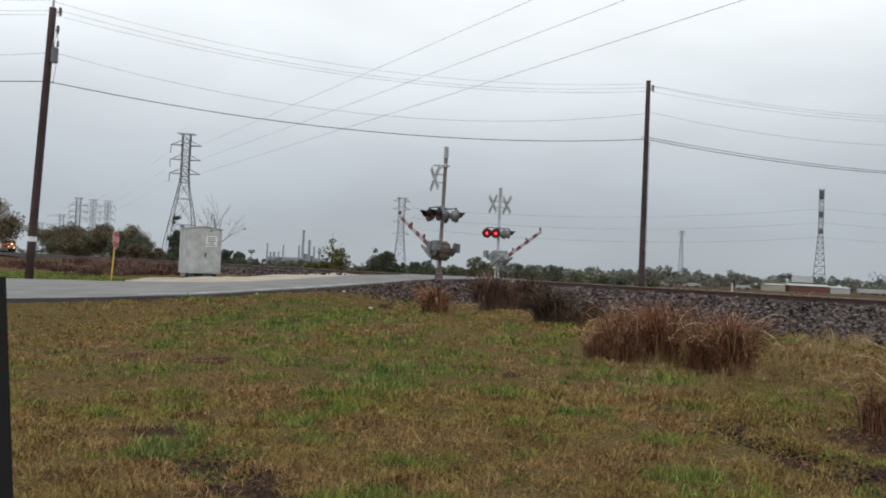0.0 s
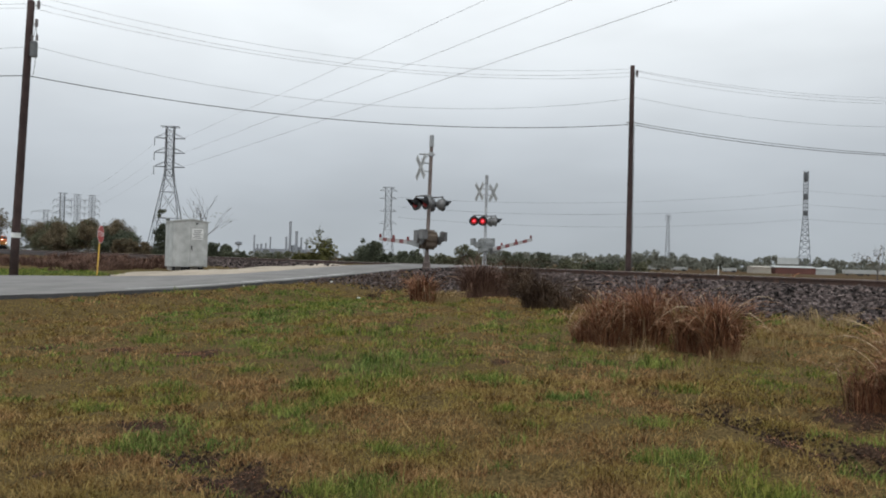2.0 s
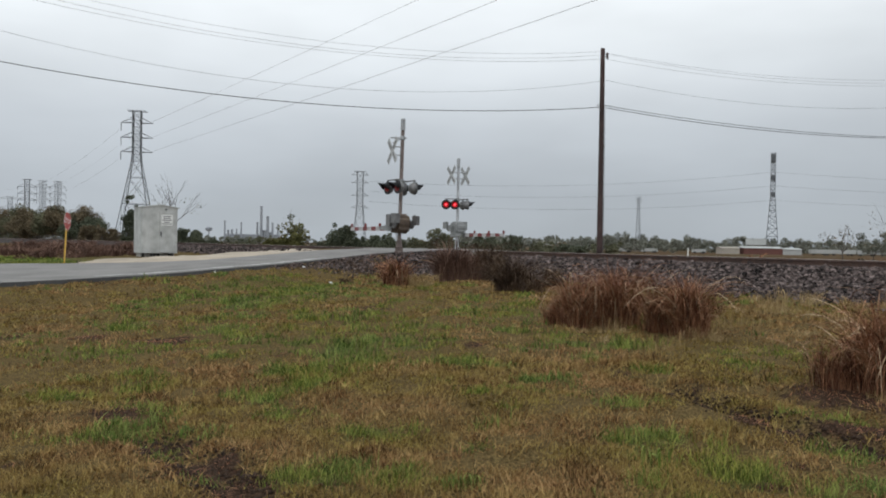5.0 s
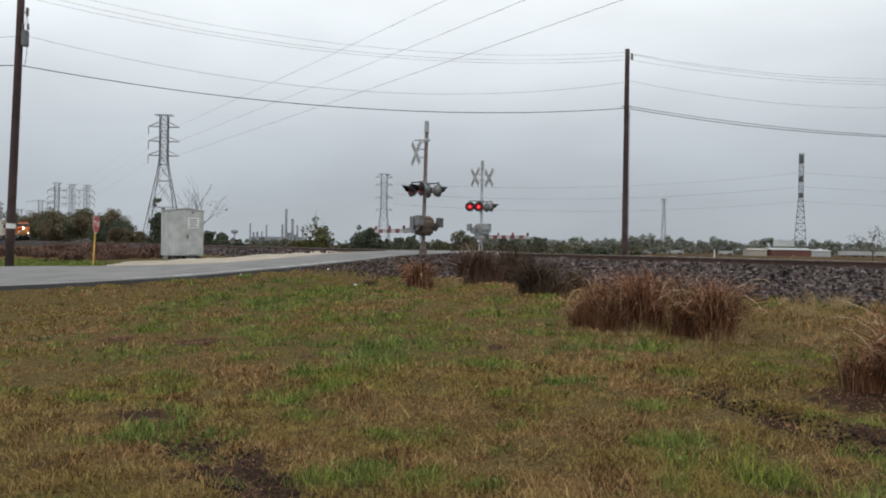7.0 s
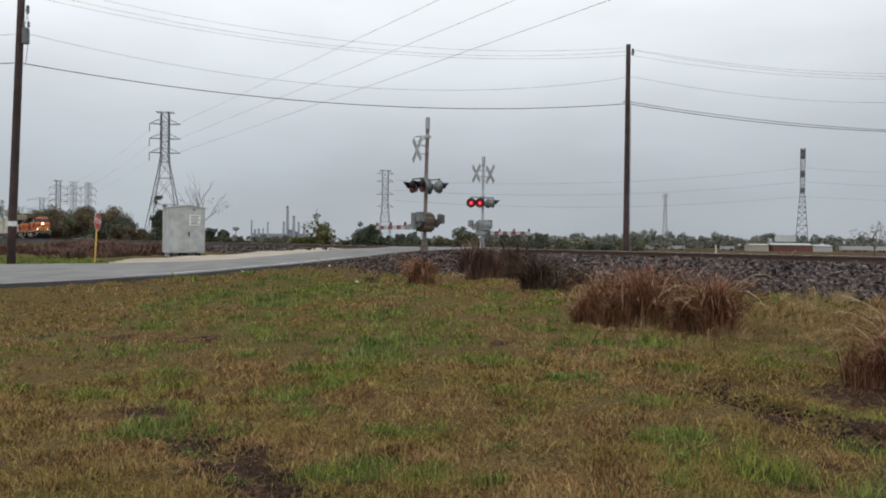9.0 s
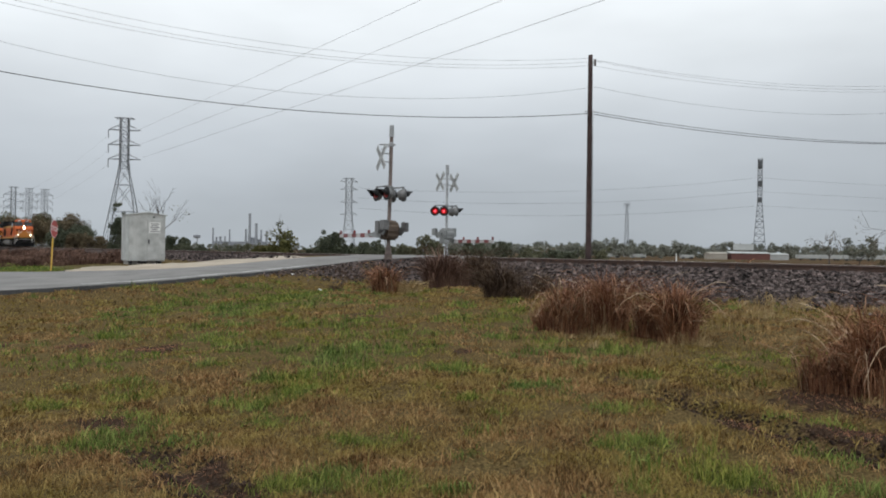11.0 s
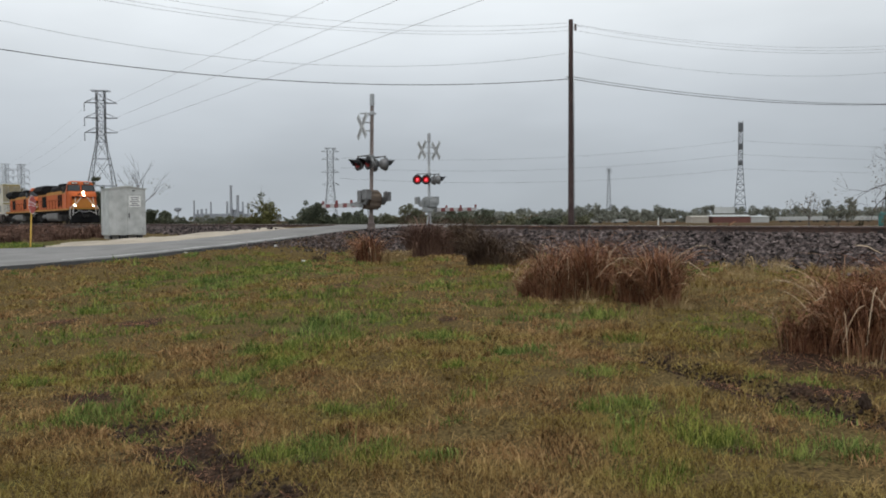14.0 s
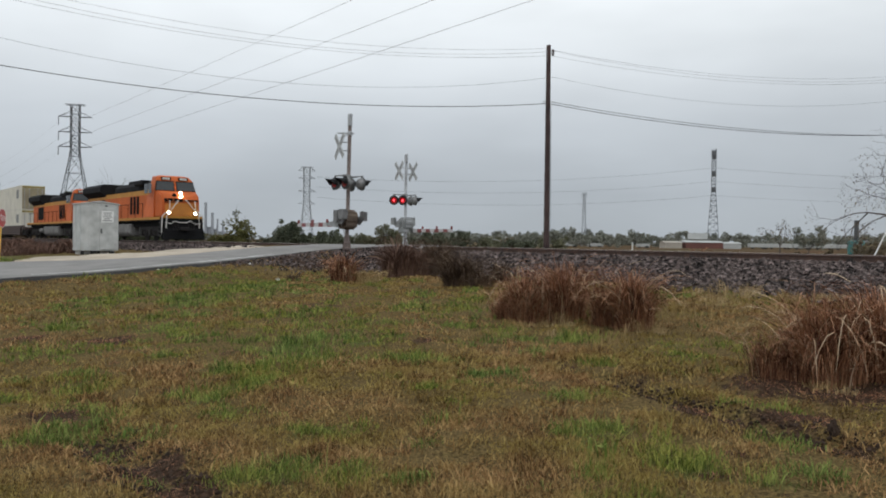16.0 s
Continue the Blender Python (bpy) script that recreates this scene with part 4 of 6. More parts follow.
def stop_sign():
    s = thing("stop_sign", pose(-14.30, 35.0, 0.46, 0, 7.0, 92), "red stop sign on a yellow post at the road edge", "stop sign")
    bm = bmesh.new()
    extrude(bm, [(-0.035, -0.02), (0.035, -0.02), (0.035, 0.02), (-0.035, 0.02)], -0.3, 2.2, "z")
    part("post", bm, M_YELLOW_POST, s, "bright yellow post")
    r = 0.381 / math.cos(radians(22.5))
    def octagon(rr):
        return [(rr * math.cos(radians(22.5 + 45 * i)), 1.88 + rr * math.sin(radians(22.5 + 45 * i))) for i in range(8)]
    bm = bmesh.new()
    extrude(bm, octagon(r), -0.032, -0.026, "y")
    rim = part("rim", bm, M_SIGN_WHITE, s)
    bm = bmesh.new()
    extrude(bm, octagon(r * 0.95), -0.036, -0.032, "y")
    part("panel", bm, M_STOP_RED, rim, "red octagonal panel")
    cu = bpy.data.curves.new("stop_lettering", "FONT")
    cu.body, cu.size, cu.align_x, cu.align_y, cu.extrude = "STOP", 0.30, "CENTER", "CENTER", 0.001
    tmp = bpy.data.objects.new("stop_lettering", cu)
    me = bpy.data.meshes.new_from_object(tmp)
    bpy.data.objects.remove(tmp)
    me.materials.append(M_SIGN_WHITE)
    o = new("lettering", me)
    o.parent = rim
    o.matrix_basis = pose(0, -0.0385, 1.88, 90, 0, 0)
    tagged(o, "white word")


stop_sign()

# ---- train ----
M_ORANGE = material("locomotive_orange", (0.53, 0.108, 0.012), (0.42, 0.080, 0.010), 0.7, 0, 1.2, 20, 0.05, 0.8)
M_LOCO_YELLOW = material("locomotive_yellow", (0.50, 0.23, 0.02), (0.36, 0.16, 0.018), 0.6, 0, 1.5, 20, 0.05)
M_AMBER = material("amber_panel", (0.50, 0.19, 0.025), (0.4, 0.14, 0.02), 0.5, 0, 2, 20, 0.05)
M_LOCO_BLACK = material("locomotive_black", (0.010, 0.010, 0.011), (0.005, 0.005, 0.005), 0.95, 0, 2, 20, 0.1, gloss=0.15)
M_LOCO_ROOF = material("sooty_roof", (0.018, 0.019, 0.021), (0.008, 0.008, 0.009), 0.9, 0, 1.5, 20, 0.15, gloss=0.15)
M_TANK = material("dusty_fuel_tank", (0.22, 0.215, 0.21), (0.10, 0.095, 0.09), 0.6, 0.2, 2, 20, 0.1)
M_TRUCK = material("dusty_truck_frame", (0.04, 0.037, 0.036), (0.016, 0.015, 0.015), 0.8, 0.1, 3, 30, 0.2, gloss=0.15)
M_GLASS_DARK = material("cab_glass", (0.03, 0.035, 0.04), rough=0.12, bump=0)
M_HEADLIGHT = material("headlight", (1, 0.9, 0.7), rough=0.3, bump=0, glow=((1.0, 0.84, 0.55), 26))
M_DITCH = material("ditch_light", (1, 0.9, 0.7), rough=0.3, bump=0, glow=((1.0, 0.82, 0.52), 22))
M_RAILING = material("handrail", (0.75, 0.73, 0.70), (0.6, 0.58, 0.55), 0.5, 0, 3, 20, 0)
M_BOX_WHITE = material("container_cream", (0.66, 0.64, 0.56), (0.52, 0.50, 0.44), 0.7, 0, 0.7, 15, 0.1, 0.9)
M_BOX_DOOR = material("container_door", (0.36, 0.31, 0.20), (0.24, 0.2, 0.13), 0.6, 0, 1, 15, 0.1)
M_BOX_MARK = material("container_marking", (0.36, 0.28, 0.08), (0.22, 0.18, 0.06), 0.6, 0, 2, 15, 0)
M_BOX_GREY = material("container_grey_mark", (0.2, 0.21, 0.21), rough=0.6, bump=0)
M_WELL = material("well_car_brown", (0.06, 0.035, 0.03), (0.035, 0.022, 0.02), 0.8, 0, 1.5, 15, 0.2)


def truck(parent, y, axles, spacing, r):
    bm = bmesh.new()
    half = spacing * (axles - 1) / 2
    for x in (-1.15, 1.05):
        extrude(bm, [(y - half - 0.6, 0.55), (y + half + 0.6, 0.55), (y + half + 0.75, 0.8), (y + half + 0.5, 1.02), (y - half - 0.5, 1.02), (y - half - 0.75, 0.8)], x, x + 0.1, "x")
        for i in range(axles):
            yy = y - half + spacing * i
            box(bm, x - 0.12, x + 0.2, yy - 0.22, yy + 0.22, 0.36, 0.82)
        for k in range(axles - 1):
            yy = y - half + spacing * (k + 0.5)
            for q in (-0.25, 0.25):
                tube(bm, (x, yy + q, 0.35), (x, yy + q, 0.75), 0.13, n=8)
    box(bm, -1.0, 1.0, y - 0.4, y + 0.4, 0.55, 1.1)
    t = part("truck", bm, M_TRUCK, parent, "dusty dark truck frame with springs")
    for i in range(axles):
        for x in (-0.79, 0.66):
            bm = bmesh.new()
            lathe(bm, pose(x, y - half + spacing * i, r, 0, 90, 0), [(r + 0.02, 0), (r + 0.02, 0.02), (r, 0.03), (r - 0.01, 0.13)], 20)
            part("wheel", bm, M_TRUCK, t)


def locomotive(label):
    """Six-axle road locomotive; its nose looks along -y, rail head at z = 0."""
    t = thing("locomotive", Matrix(), label, "locomotive", "locomotives")
    L = 22.3
    bm = bmesh.new()
    box(bm, -1.52, 1.52, 0.55, L - 0.4, 1.40, 1.66)
    box(bm, -1.2, 1.2, 0.8, L - 0.8, 1.02, 1.40)
    part("underframe", bm, M_LOCO_BLACK, t, "black underframe and walkway")
    bm = bmesh.new()
    for x in (-1.535, 1.52):
        box(bm, x, x + 0.015, 0.7, L - 0.5, 1.5, 1.68)
    part("sill_stripe", bm, M_LOCO_YELLOW, t, "yellow sill stripe")
    # pilot
    bm = bmesh.new()
    extrude(bm, [(0.40, 0.10), (0.12, 0.14), (0.26, 0.72), (0.48, 0.98), (0.48, 1.60), (0.85, 1.60), (0.85, 0.3)], -1.46, 1.46, "x")
    part("plow", bm, M_LOCO_BLACK, t, "black snowplow pilot")
    bm = bmesh.new()
    box(bm, -0.2, 0.2, -0.35, 0.5, 0.72, 1.0)
    bevel(bm, 0.04)
    part("coupler", bm, M_TRUCK, t)
    for s in (-1, 1):
        for k, x in enumerate((0.42, 0.62, 0.8)):
            bm = bmesh.new()
            hang(bm, (s * x, 0.42, 1.38), (s * (x - 0.12), 0.16, 0.78), 0.12 + 0.03 * k, 0.024, 8)
            part("air_hose", bm, M_TRUCK, t)
        for k in range(4):
            bm = bmesh.new()
            box(bm, min(s * 1.2, s * 1.54), max(s * 1.2, s * 1.54), 0.62, 0.95, 0.35 + 0.3 * k, 0.39 + 0.3 * k)
            part("step", bm, M_TANK, t)
        bm = bmesh.new()
        box(bm, s * 1.52 - 0.015, s * 1.52 + 0.015, 0.58, 1.0, 0.3, 1.45)
        part("step_side", bm, M_LOCO_BLACK, t)
    bm = bmesh.new()
    pipe(bm, [Vector((x, 0.40, z)) for x, z in ((-1.3, 1.30), (-0.85, 1.22), (-0.6, 1.42), (-0.25, 1.30), (0.25, 1.30), (0.5, 1.44), (0.85, 1.20), (1.3, 1.26))], [0.024] * 8, 6)
    part("uncoupling_lever", bm, M_RAILING, t, "pale uncoupling lever")
    # nose and cab
    bm = bmesh.new()
    extrude(bm, [(0.82, 1.66), (0.76, 2.1), (0.80, 2.86), (1.02, 3.30), (1.75, 3.56), (2.25, 3.60), (2.25, 1.66)], -1.47, 1.47, "x")
    for v in bm.verts:
        if v.co.y < 1.2:
            v.co.x *= 0.90
    bevel(bm, 0.10, 3)
    part("nose", bm, M_ORANGE, t, "broad orange nose")
    bm = bmesh.new()
    extrude(bm, [(2.05, 1.66), (1.98, 2.9), (1.93, 3.5), (2.18, 4.35), (2.42, 4.64), (2.9, 4.74), (4.5, 4.74), (4.5, 1.66)], -1.53, 1.53, "x")
    for v in bm.verts:
        if v.co.z > 4.7:
            v.co.x *= 0.55
        elif v.co.z > 4.5:
            v.co.x *= 0.74
        elif v.co.z > 4.2:
            v.co.x *= 0.90
    bmesh.ops.subdivide_edges(bm, edges=[e for e in bm.edges if abs(e.verts[0].co.x - e.verts[1].co.x) < 0.4 and e.verts[0].co.y > 4.4 and e.verts[1].co.y > 4.4], cuts=1)
    for v in bm.verts:
        if v.co.y > 4.4 and 1.7 < v.co.z < 4.4:
            v.co.z, v.co.x = 4.30, math.copysign(1.44, v.co.x)
    bevel(bm, 0.05, 2)
    cab = part("cab", bm, M_ORANGE, t, "orange safety cab with a rounded roof")
    for x0, x1 in ((-1.43, -0.10), (0.10, 1.43)):
        def pane(name, grow, out, mat_, parent):
            bm = bmesh.new()
            low, high = 3.60 - grow, 4.26 + grow
            f = lambda z: 1.93 + (z - 3.5) * 0.294
            a, b = x0 - grow, x1 + grow
            vs = [bm.verts.new((x, f(z) - o, z)) for o in (out, -0.06) for x, z in ((a, low), (b, low), (b - (0.14 if x1 > 1 else 0), high), (a + (0.14 if x0 < -1 else 0), high))]
            for q in ((0, 1, 2, 3), (7, 6, 5, 4), (0, 4, 5, 1), (1, 5, 6, 2), (2, 6, 7, 3), (3, 7, 4, 0)):
                bm.faces.new([vs[i] for i in q])
            bmesh.ops.recalc_face_normals(bm, faces=bm.faces[:])
            bevel(bm, 0.03)
            return part(name, bm, mat_, parent)
        pane("windshield_seal", 0.045, 0.03, M_LOCO_BLACK, cab)
        tagged(pane("windshield", 0.0, 0.045, M_GLASS_DARK, cab), "dark windshield")
    for x in (-0.62, 0.62):
        bm = bmesh.new()
        box(bm, x - 0.33, x + 0.33, 2.16, 2.6, 4.36, 4.58)
        nb = part("number_board", bm, M_LOCO_BLACK, cab)
        for k in range(4):
            bm = bmesh.new()
            box(bm, x - 0.26 + 0.135 * k, x - 0.17 + 0.135 * k, 2.15, 2.158, 4.40, 4.54)
            part("number_bar", bm, M_SIGN_WHITE, nb)
    for x in (-1.545, 1.525):
        for y0, y1 in ((2.55, 3.2), (3.35, 4.1)):
            bm = bmesh.new()
            box(bm, x, x + 0.02, y0, y1, 3.42, 4.12)
            part("side_window", bm, M_GLASS_DARK, cab)
    for z in (3.15, 3.43):
        bm = bmesh.new()
        lathe(bm, pose(0.0, 1.0 + (z - 3.3) * 0.5, z, 90, 0, 0), [(0.09, 0), (0.09, 0.10)], 16)
        part("headlight", bm, M_HEADLIGHT, t, "lit headlight")
    bm = bmesh.new()
    lathe(bm, pose(-0.45, 0.98, 3.22, 90, 0, 0), [(0.15, 0), (0.15, 0.03), (0.11, 0.04)], 16)
    part("emblem", bm, M_LOCO_BLACK, t, "round dark emblem")
    for x in (-0.95, 0.95):
        bm = bmesh.new()
        lathe(bm, pose(x, 0.72, 1.98, 90, 0, 0), [(0.15, -0.1), (0.16, 0.06), (0.13, 0.07)], 16)
        dl = part("ditch_light_case", bm, M_LOCO_BLACK, t)
        bm = bmesh.new()
        lathe(bm, pose(x, 0.66, 1.98, 90, 0, 0), [(0.10, 0), (0.10, 0.06)], 16)
        part("ditch_light", bm, M_DITCH, dl, "lit ditch light")
    bm = bmesh.new()
    box(bm, -1.4, 1.4, 0.47, 0.50, 1.60, 1.76)
    part("front_stripe", bm, M_LOCO_YELLOW, t, "yellow stripe")
    bm = bmesh.new()
    extrude(bm, [(-1.16, 1.80), (1.16, 1.80), (1.16, 2.55), (0.9, 2.68), (-0.9, 2.68), (-1.16, 2.55)], 0.71, 0.80, "y")
    part("nose_panel", bm, M_AMBER, t, "amber nose panel")
    for x0, x1, z0, z1 in ((-1.2, -0.98, 2.78, 2.98), (-0.9, -0.62, 2.80, 3.0), (-0.54, -0.28, 2.80, 3.0), (-0.2, 0.1, 2.78, 2.98), (0.2, 1.2, 2.84, 2.92), (-1.2, -0.3, 2.69, 2.74)):
        bm = bmesh.new()
        box(bm, x0, x1, 0.735, 0.84, z0, z1)
        part("nose_mark", bm, M_LOCO_BLACK, t)
    # handrails
    for s in (-1, 1):
        for run in (((1.48, 0.50, 0.55), (1.46, 0.48, 1.72), (0.92, 0.50, 2.25), (0.90, 0.56, 2.85)), ((1.20, 0.42, 0.70), (1.14, 0.44, 1.78), (0.32, 0.50, 2.84), (0.30, 0.72, 2.86))):
            bm = bmesh.new()
            pipe(bm, [Vector((s * a, b, c)) for a, b, c in run], [0.034] * 4, 6)
            part("front_handrail", bm, M_RAILING, t, "pale front handrail")
        bm = bmesh.new()
        tube(bm, (s * 1.46, 4.6, 2.72), (s * 1.46, L - 1.0, 2.72), 0.022, n=6)
        for y in np.arange(4.7, L - 0.9, 1.75):
            tube(bm, (s * 1.46, y, 1.66), (s * 1.46, y, 2.72), 0.02, n=6)
        part("side_handrail", bm, M_LOCO_BLACK, t)
    # long hood
    bm = bmesh.new()
    extrude(bm, [(-1.0, 1.66), (1.0, 1.66), (1.0, 3.55), (-1.0, 3.55)], 4.5, L - 1.0, "y")
    part("hood", bm, M_ORANGE, t, "orange engine hood")
    bm = bmesh.new()
    box(bm, -1.015, 1.015, 4.52, L - 1.0, 3.40, 3.752)
    part("hood_stripe", bm, M_LOCO_YELLOW, t, "yellow band")
    bm = bmesh.new()
    extrude(bm, [(-1.0, 3.75), (1.0, 3.75), (1.0, 4.15), (0.75, 4.42), (-0.75, 4.42), (-1.0, 4.15)], 4.52, 13.2, "y")
    part("hood_top", bm, M_LOCO_ROOF, t, "sooty black hood top")
    bm = bmesh.new()
    extrude(bm, [(-1.35, 4.1), (1.35, 4.1), (1.35, 4.5), (-1.35, 4.5)], 5.4, 7.2, "y")
    bevel(bm, 0.08)
    part("dynamic_brake_housing", bm, M_LOCO_ROOF, t)
    bm = bmesh.new()
    box(bm, -0.6, 0.6, 8.4, 11.0, 4.40, 4.66)
    bevel(bm, 0.06)
    part("exhaust", bm, M_LOCO_ROOF, t)
    bm = bmesh.new()
    extrude(bm, [(-1.0, 3.6), (-1.52, 4.02), (-1.52, 4.45), (-1.2, 4.68), (1.2, 4.68), (1.52, 4.45), (1.52, 4.02), (1.0, 3.6)], L - 6.6, L - 1.0, "y")
    part("radiator", bm, M_LOCO_ROOF, t, "flared black radiator section")
    for x in (-1.035, 1.01):
        for y0, y1 in ((7.0, 7.5), (7.8, 8.3), (8.6, 9.1), (L - 6.2, L - 3.6)):
            bm = bmesh.new()
            box(bm, x, x + 0.025, y0, y1, 2.0, 3.35)
            part("louvre", bm, M_LOCO_BLACK, t)
    # below
    truck(t, 3.75, 3, 2.0, 0.53)
    truck(t, L - 3.75, 3, 2.0, 0.53)
    bm = bmesh.new()
    extrude(bm, [(-1.45, 0.55), (-1.25, 0.3), (1.25, 0.3), (1.45, 0.55), (1.45, 1.25), (-1.45, 1.25)], 7.6, 14.0, "y")
    bevel(bm, 0.08)
    part("fuel_tank", bm, M_TANK, t, "dusty grey fuel tank")
    for x in (-1.4, 1.1):
        bm = bmesh.new()
        tube(bm, (x + 0.15, 14.4, 0.85), (x + 0.15, 16.2, 0.85), 0.22, n=10)
        part("air_tank", bm, M_TANK, t)
    return t


def container(parent, y0, length, z0, h, door):
    bm = bmesh.new()
    box(bm, -1.26, 1.26, y0, y0 + length, z0, z0 + h)
    c = part("container", bm, M_BOX_WHITE, parent, "cream intermodal container")
    bm = bmesh.new()
    for x in (-1.29, 1.26):
        k = y0 + 0.25
        while k < y0 + length - 0.3:
            box(bm, x, x + 0.03, k, k + 0.12, z0 + 0.18, z0 + h - 0.12)
            k += 0.55
    tagged(part("side_post", bm, M_BOX_WHITE, c), kind="stuff")
    for x in (-1.3, 1.285):
        bm = bmesh.new()
        box(bm, x, x + 0.015, y0 + 1.6, y0 + 2.9, z0 + h * 0.48, z0 + h * 0.82)
        part("side_mark", bm, M_BOX_GREY, c)
    bm = bmesh.new()
    box(bm, -1.2, 1.2, y0 - 0.03, y0, z0 + 0.1, z0 + h - 0.32)
    d = part("end_panel", bm, M_BOX_DOOR if door else M_BOX_WHITE, c)
    bm = bmesh.new()
    box(bm, -1.22, 1.22, y0 - 0.035, y0, z0 + h - 0.3, z0 + h - 0.08)
    part("end_mark", bm, M_BOX_MARK, c)
    for x in (-0.95, -0.45, 0.45, 0.95):
        bm = bmesh.new()
        tube(bm, (x, y0 - 0.05, z0 + 0.1), (x, y0 - 0.05, z0 + h - 0.35), 0.03, n=5)
        part("lock_rod", bm, M_GALV, d)


def well_car():
    t = thing("well_car", Matrix(), "brown well car with double-stacked cream containers", "freight car", "well cars")
    L = 21.6
    bm = bmesh.new()
    extrude(bm, [(2.2, 0.45), (L - 2.2, 0.45), (L - 1.9, 1.3), (L - 0.3, 1.3), (L - 0.3, 0.95), (L - 0.1, 0.95), (L - 0.1, 1.45), (0.1, 1.45), (0.1, 0.95), (0.3, 0.95), (0.3, 1.3), (1.9, 1.3)], -1.5, -1.38, "x")
    extrude(bm, [(2.2, 0.45), (L - 2.2, 0.45), (L - 1.9, 1.3), (L - 0.3, 1.3), (L - 0.3, 0.95), (L - 0.1, 0.95), (L - 0.1, 1.45), (0.1, 1.45), (0.1, 0.95), (0.3, 0.95), (0.3, 1.3), (1.9, 1.3)], 1.38, 1.5, "x")
    box(bm, -1.38, 1.38, 2.2, L - 2.2, 0.3, 0.42)
    box(bm, -1.4, 1.4, 0.2, 2.3, 1.0, 1.25)
    box(bm, -1.4, 1.4, L - 2.3, L - 0.2, 1.0, 1.25)
    box(bm, -0.15, 0.15, -0.45, 0.3, 0.75, 1.0)
    part("well_body", bm, M_WELL, t, "brown steel well")
    truck(t, 1.2, 2, 1.7, 0.42)
    truck(t, L - 1.2, 2, 1.7, 0.42)
    container(t, 2.7, 16.15, 0.44, 2.87, False)
    container(t, 2.7, 16.15, 3.33, 2.87, True)
    return t


loco_a = locomotive("orange and black freight locomotive with lit headlights, leading")
loco_b = copy_thing(loco_a, Matrix())
tagged(loco_b, "orange and black freight locomotive coupled behind the leader")
for o in loco_b.children_recursive:
    if o.data and o.data.materials and o.data.materials[0] in (M_HEADLIGHT, M_DITCH):
        o.data = o.data.copy()
        o.data.materials[0] = M_GLASS_DARK
        o["label"] = "unlit lamp"
TRAIN = [(loco_a, -0.9), (loco_b, 22.2)]
car = well_car()
y = 46.0
TRAIN.append((car, y))
for i in range(9):
    y += 22.0
    TRAIN.append((copy_thing(car, Matrix()), y))


# ---- vegetation ----
def fast_mesh(name, co, tris, mat_):
    me = bpy.data.meshes.new(name)
    me.vertices.add(len(co))
    me.vertices.foreach_set("co", np.ascontiguousarray(co, dtype=np.float32).ravel())
    me.loops.add(tris.size)
    me.loops.foreach_set("vertex_index", tris.astype(np.int32).ravel())
    me.polygons.add(len(tris))
    me.polygons.foreach_set("loop_start", np.arange(0, tris.size, 3, dtype=np.int32))
    me.update(calc_edges=True)
    me.validate()
    me.materials.append(mat_)
    return me


class Field:
    """Smooth random values over the plan."""
    def __init__(self, seed, cell):
        self.g, self.c = np.random.default_rng(seed).random((128, 128)), cell

    def __call__(self, x, y):
        x, y = x / self.c + 1000, y / self.c + 1000
        i, j = np.floor(x).astype(int), np.floor(y).astype(int)
        a, b = smooth01(x - i), smooth01(y - j)
        g = self.g
        v = lambda p, q: g[p % 128, q % 128]
        return (v(i, j) * (1 - a) + v(i + 1, j) * a) * (1 - b) + (v(i, j + 1) * (1 - a) + v(i + 1, j + 1) * a) * b


def blades(x, y, z, h, w, rng, lean=0.5, droop=0.3, segs=2):
    """Thin tapering ribbons that bend over: their vertices and triangles."""
    n = len(x)
    th, ph = rng.uniform(0, 6.283, n), rng.uniform(0, 6.283, n)
    d = np.stack([np.cos(ph), np.sin(ph)], 1)
    s = np.stack([np.cos(th), np.sin(th)], 1) * (w / 2)[:, None]
    ln = lean * rng.random(n) * h
    pts = []
    for k in range(segs + 1):
        f = k / segs
        off = d * (ln * (f ** 1.7))[:, None]
        zz = z + h * (f - droop * rng.random(n) * f ** 3)
        c = np.stack([x + off[:, 0], y + off[:, 1], zz], 1)
        if k < segs:
            t = 1 - 0.45 * f
            a, b = c.copy(), c.copy()
            a[:, :2] -= s * t
            b[:, :2] += s * t
            pts += [a, b]
        else:
            pts.append(c)
    co = np.stack(pts, 1)
    m = 2 * segs + 1
    tr = []
    for k in range(segs - 1):
        tr += [(2 * k, 2 * k + 1, 2 * k + 3), (2 * k, 2 * k + 3, 2 * k + 2)]
    tr.append((2 * segs - 2, 2 * segs - 1, 2 * segs))
    tr = np.array(tr)[None] + (np.arange(n) * m)[:, None, None]
    return co.reshape(-1, 3), tr.reshape(-1, 3)


M_DRY = plant("dry_grass", (0.072, 0.036, 0.015), (0.255, 0.138, 0.056), (0.44, 0.28, 0.13), 3.0, 0.6, (0.74, 0.92, 0.60))
M_GRASS = plant("green_grass", (0.036, 0.062, 0.014), (0.105, 0.165, 0.036), (0.25, 0.30, 0.085), 2.5, 0.55, (1.2, 1.0, 0.8))
M_REED = plant("dry_reed", (0.034, 0.013, 0.008), (0.150, 0.060, 0.034), (0.38, 0.19, 0.105), 2.5, 0.6)
M_REED_DARK = plant("dark_dry_weed", (0.035, 0.023, 0.017), (0.085, 0.055, 0.038), (0.16, 0.11, 0.07), 2.0)
M_WEED = plant("reddish_dead_weed", (0.055, 0.032, 0.025), (0.125, 0.070, 0.053), (0.23, 0.145, 0.105), 0.8)
M_REED_PALE = plant("bleached_reed_leaf", (0.20, 0.105, 0.062), (0.36, 0.23, 0.14), (0.52, 0.40, 0.27), 3.0, 0.6)
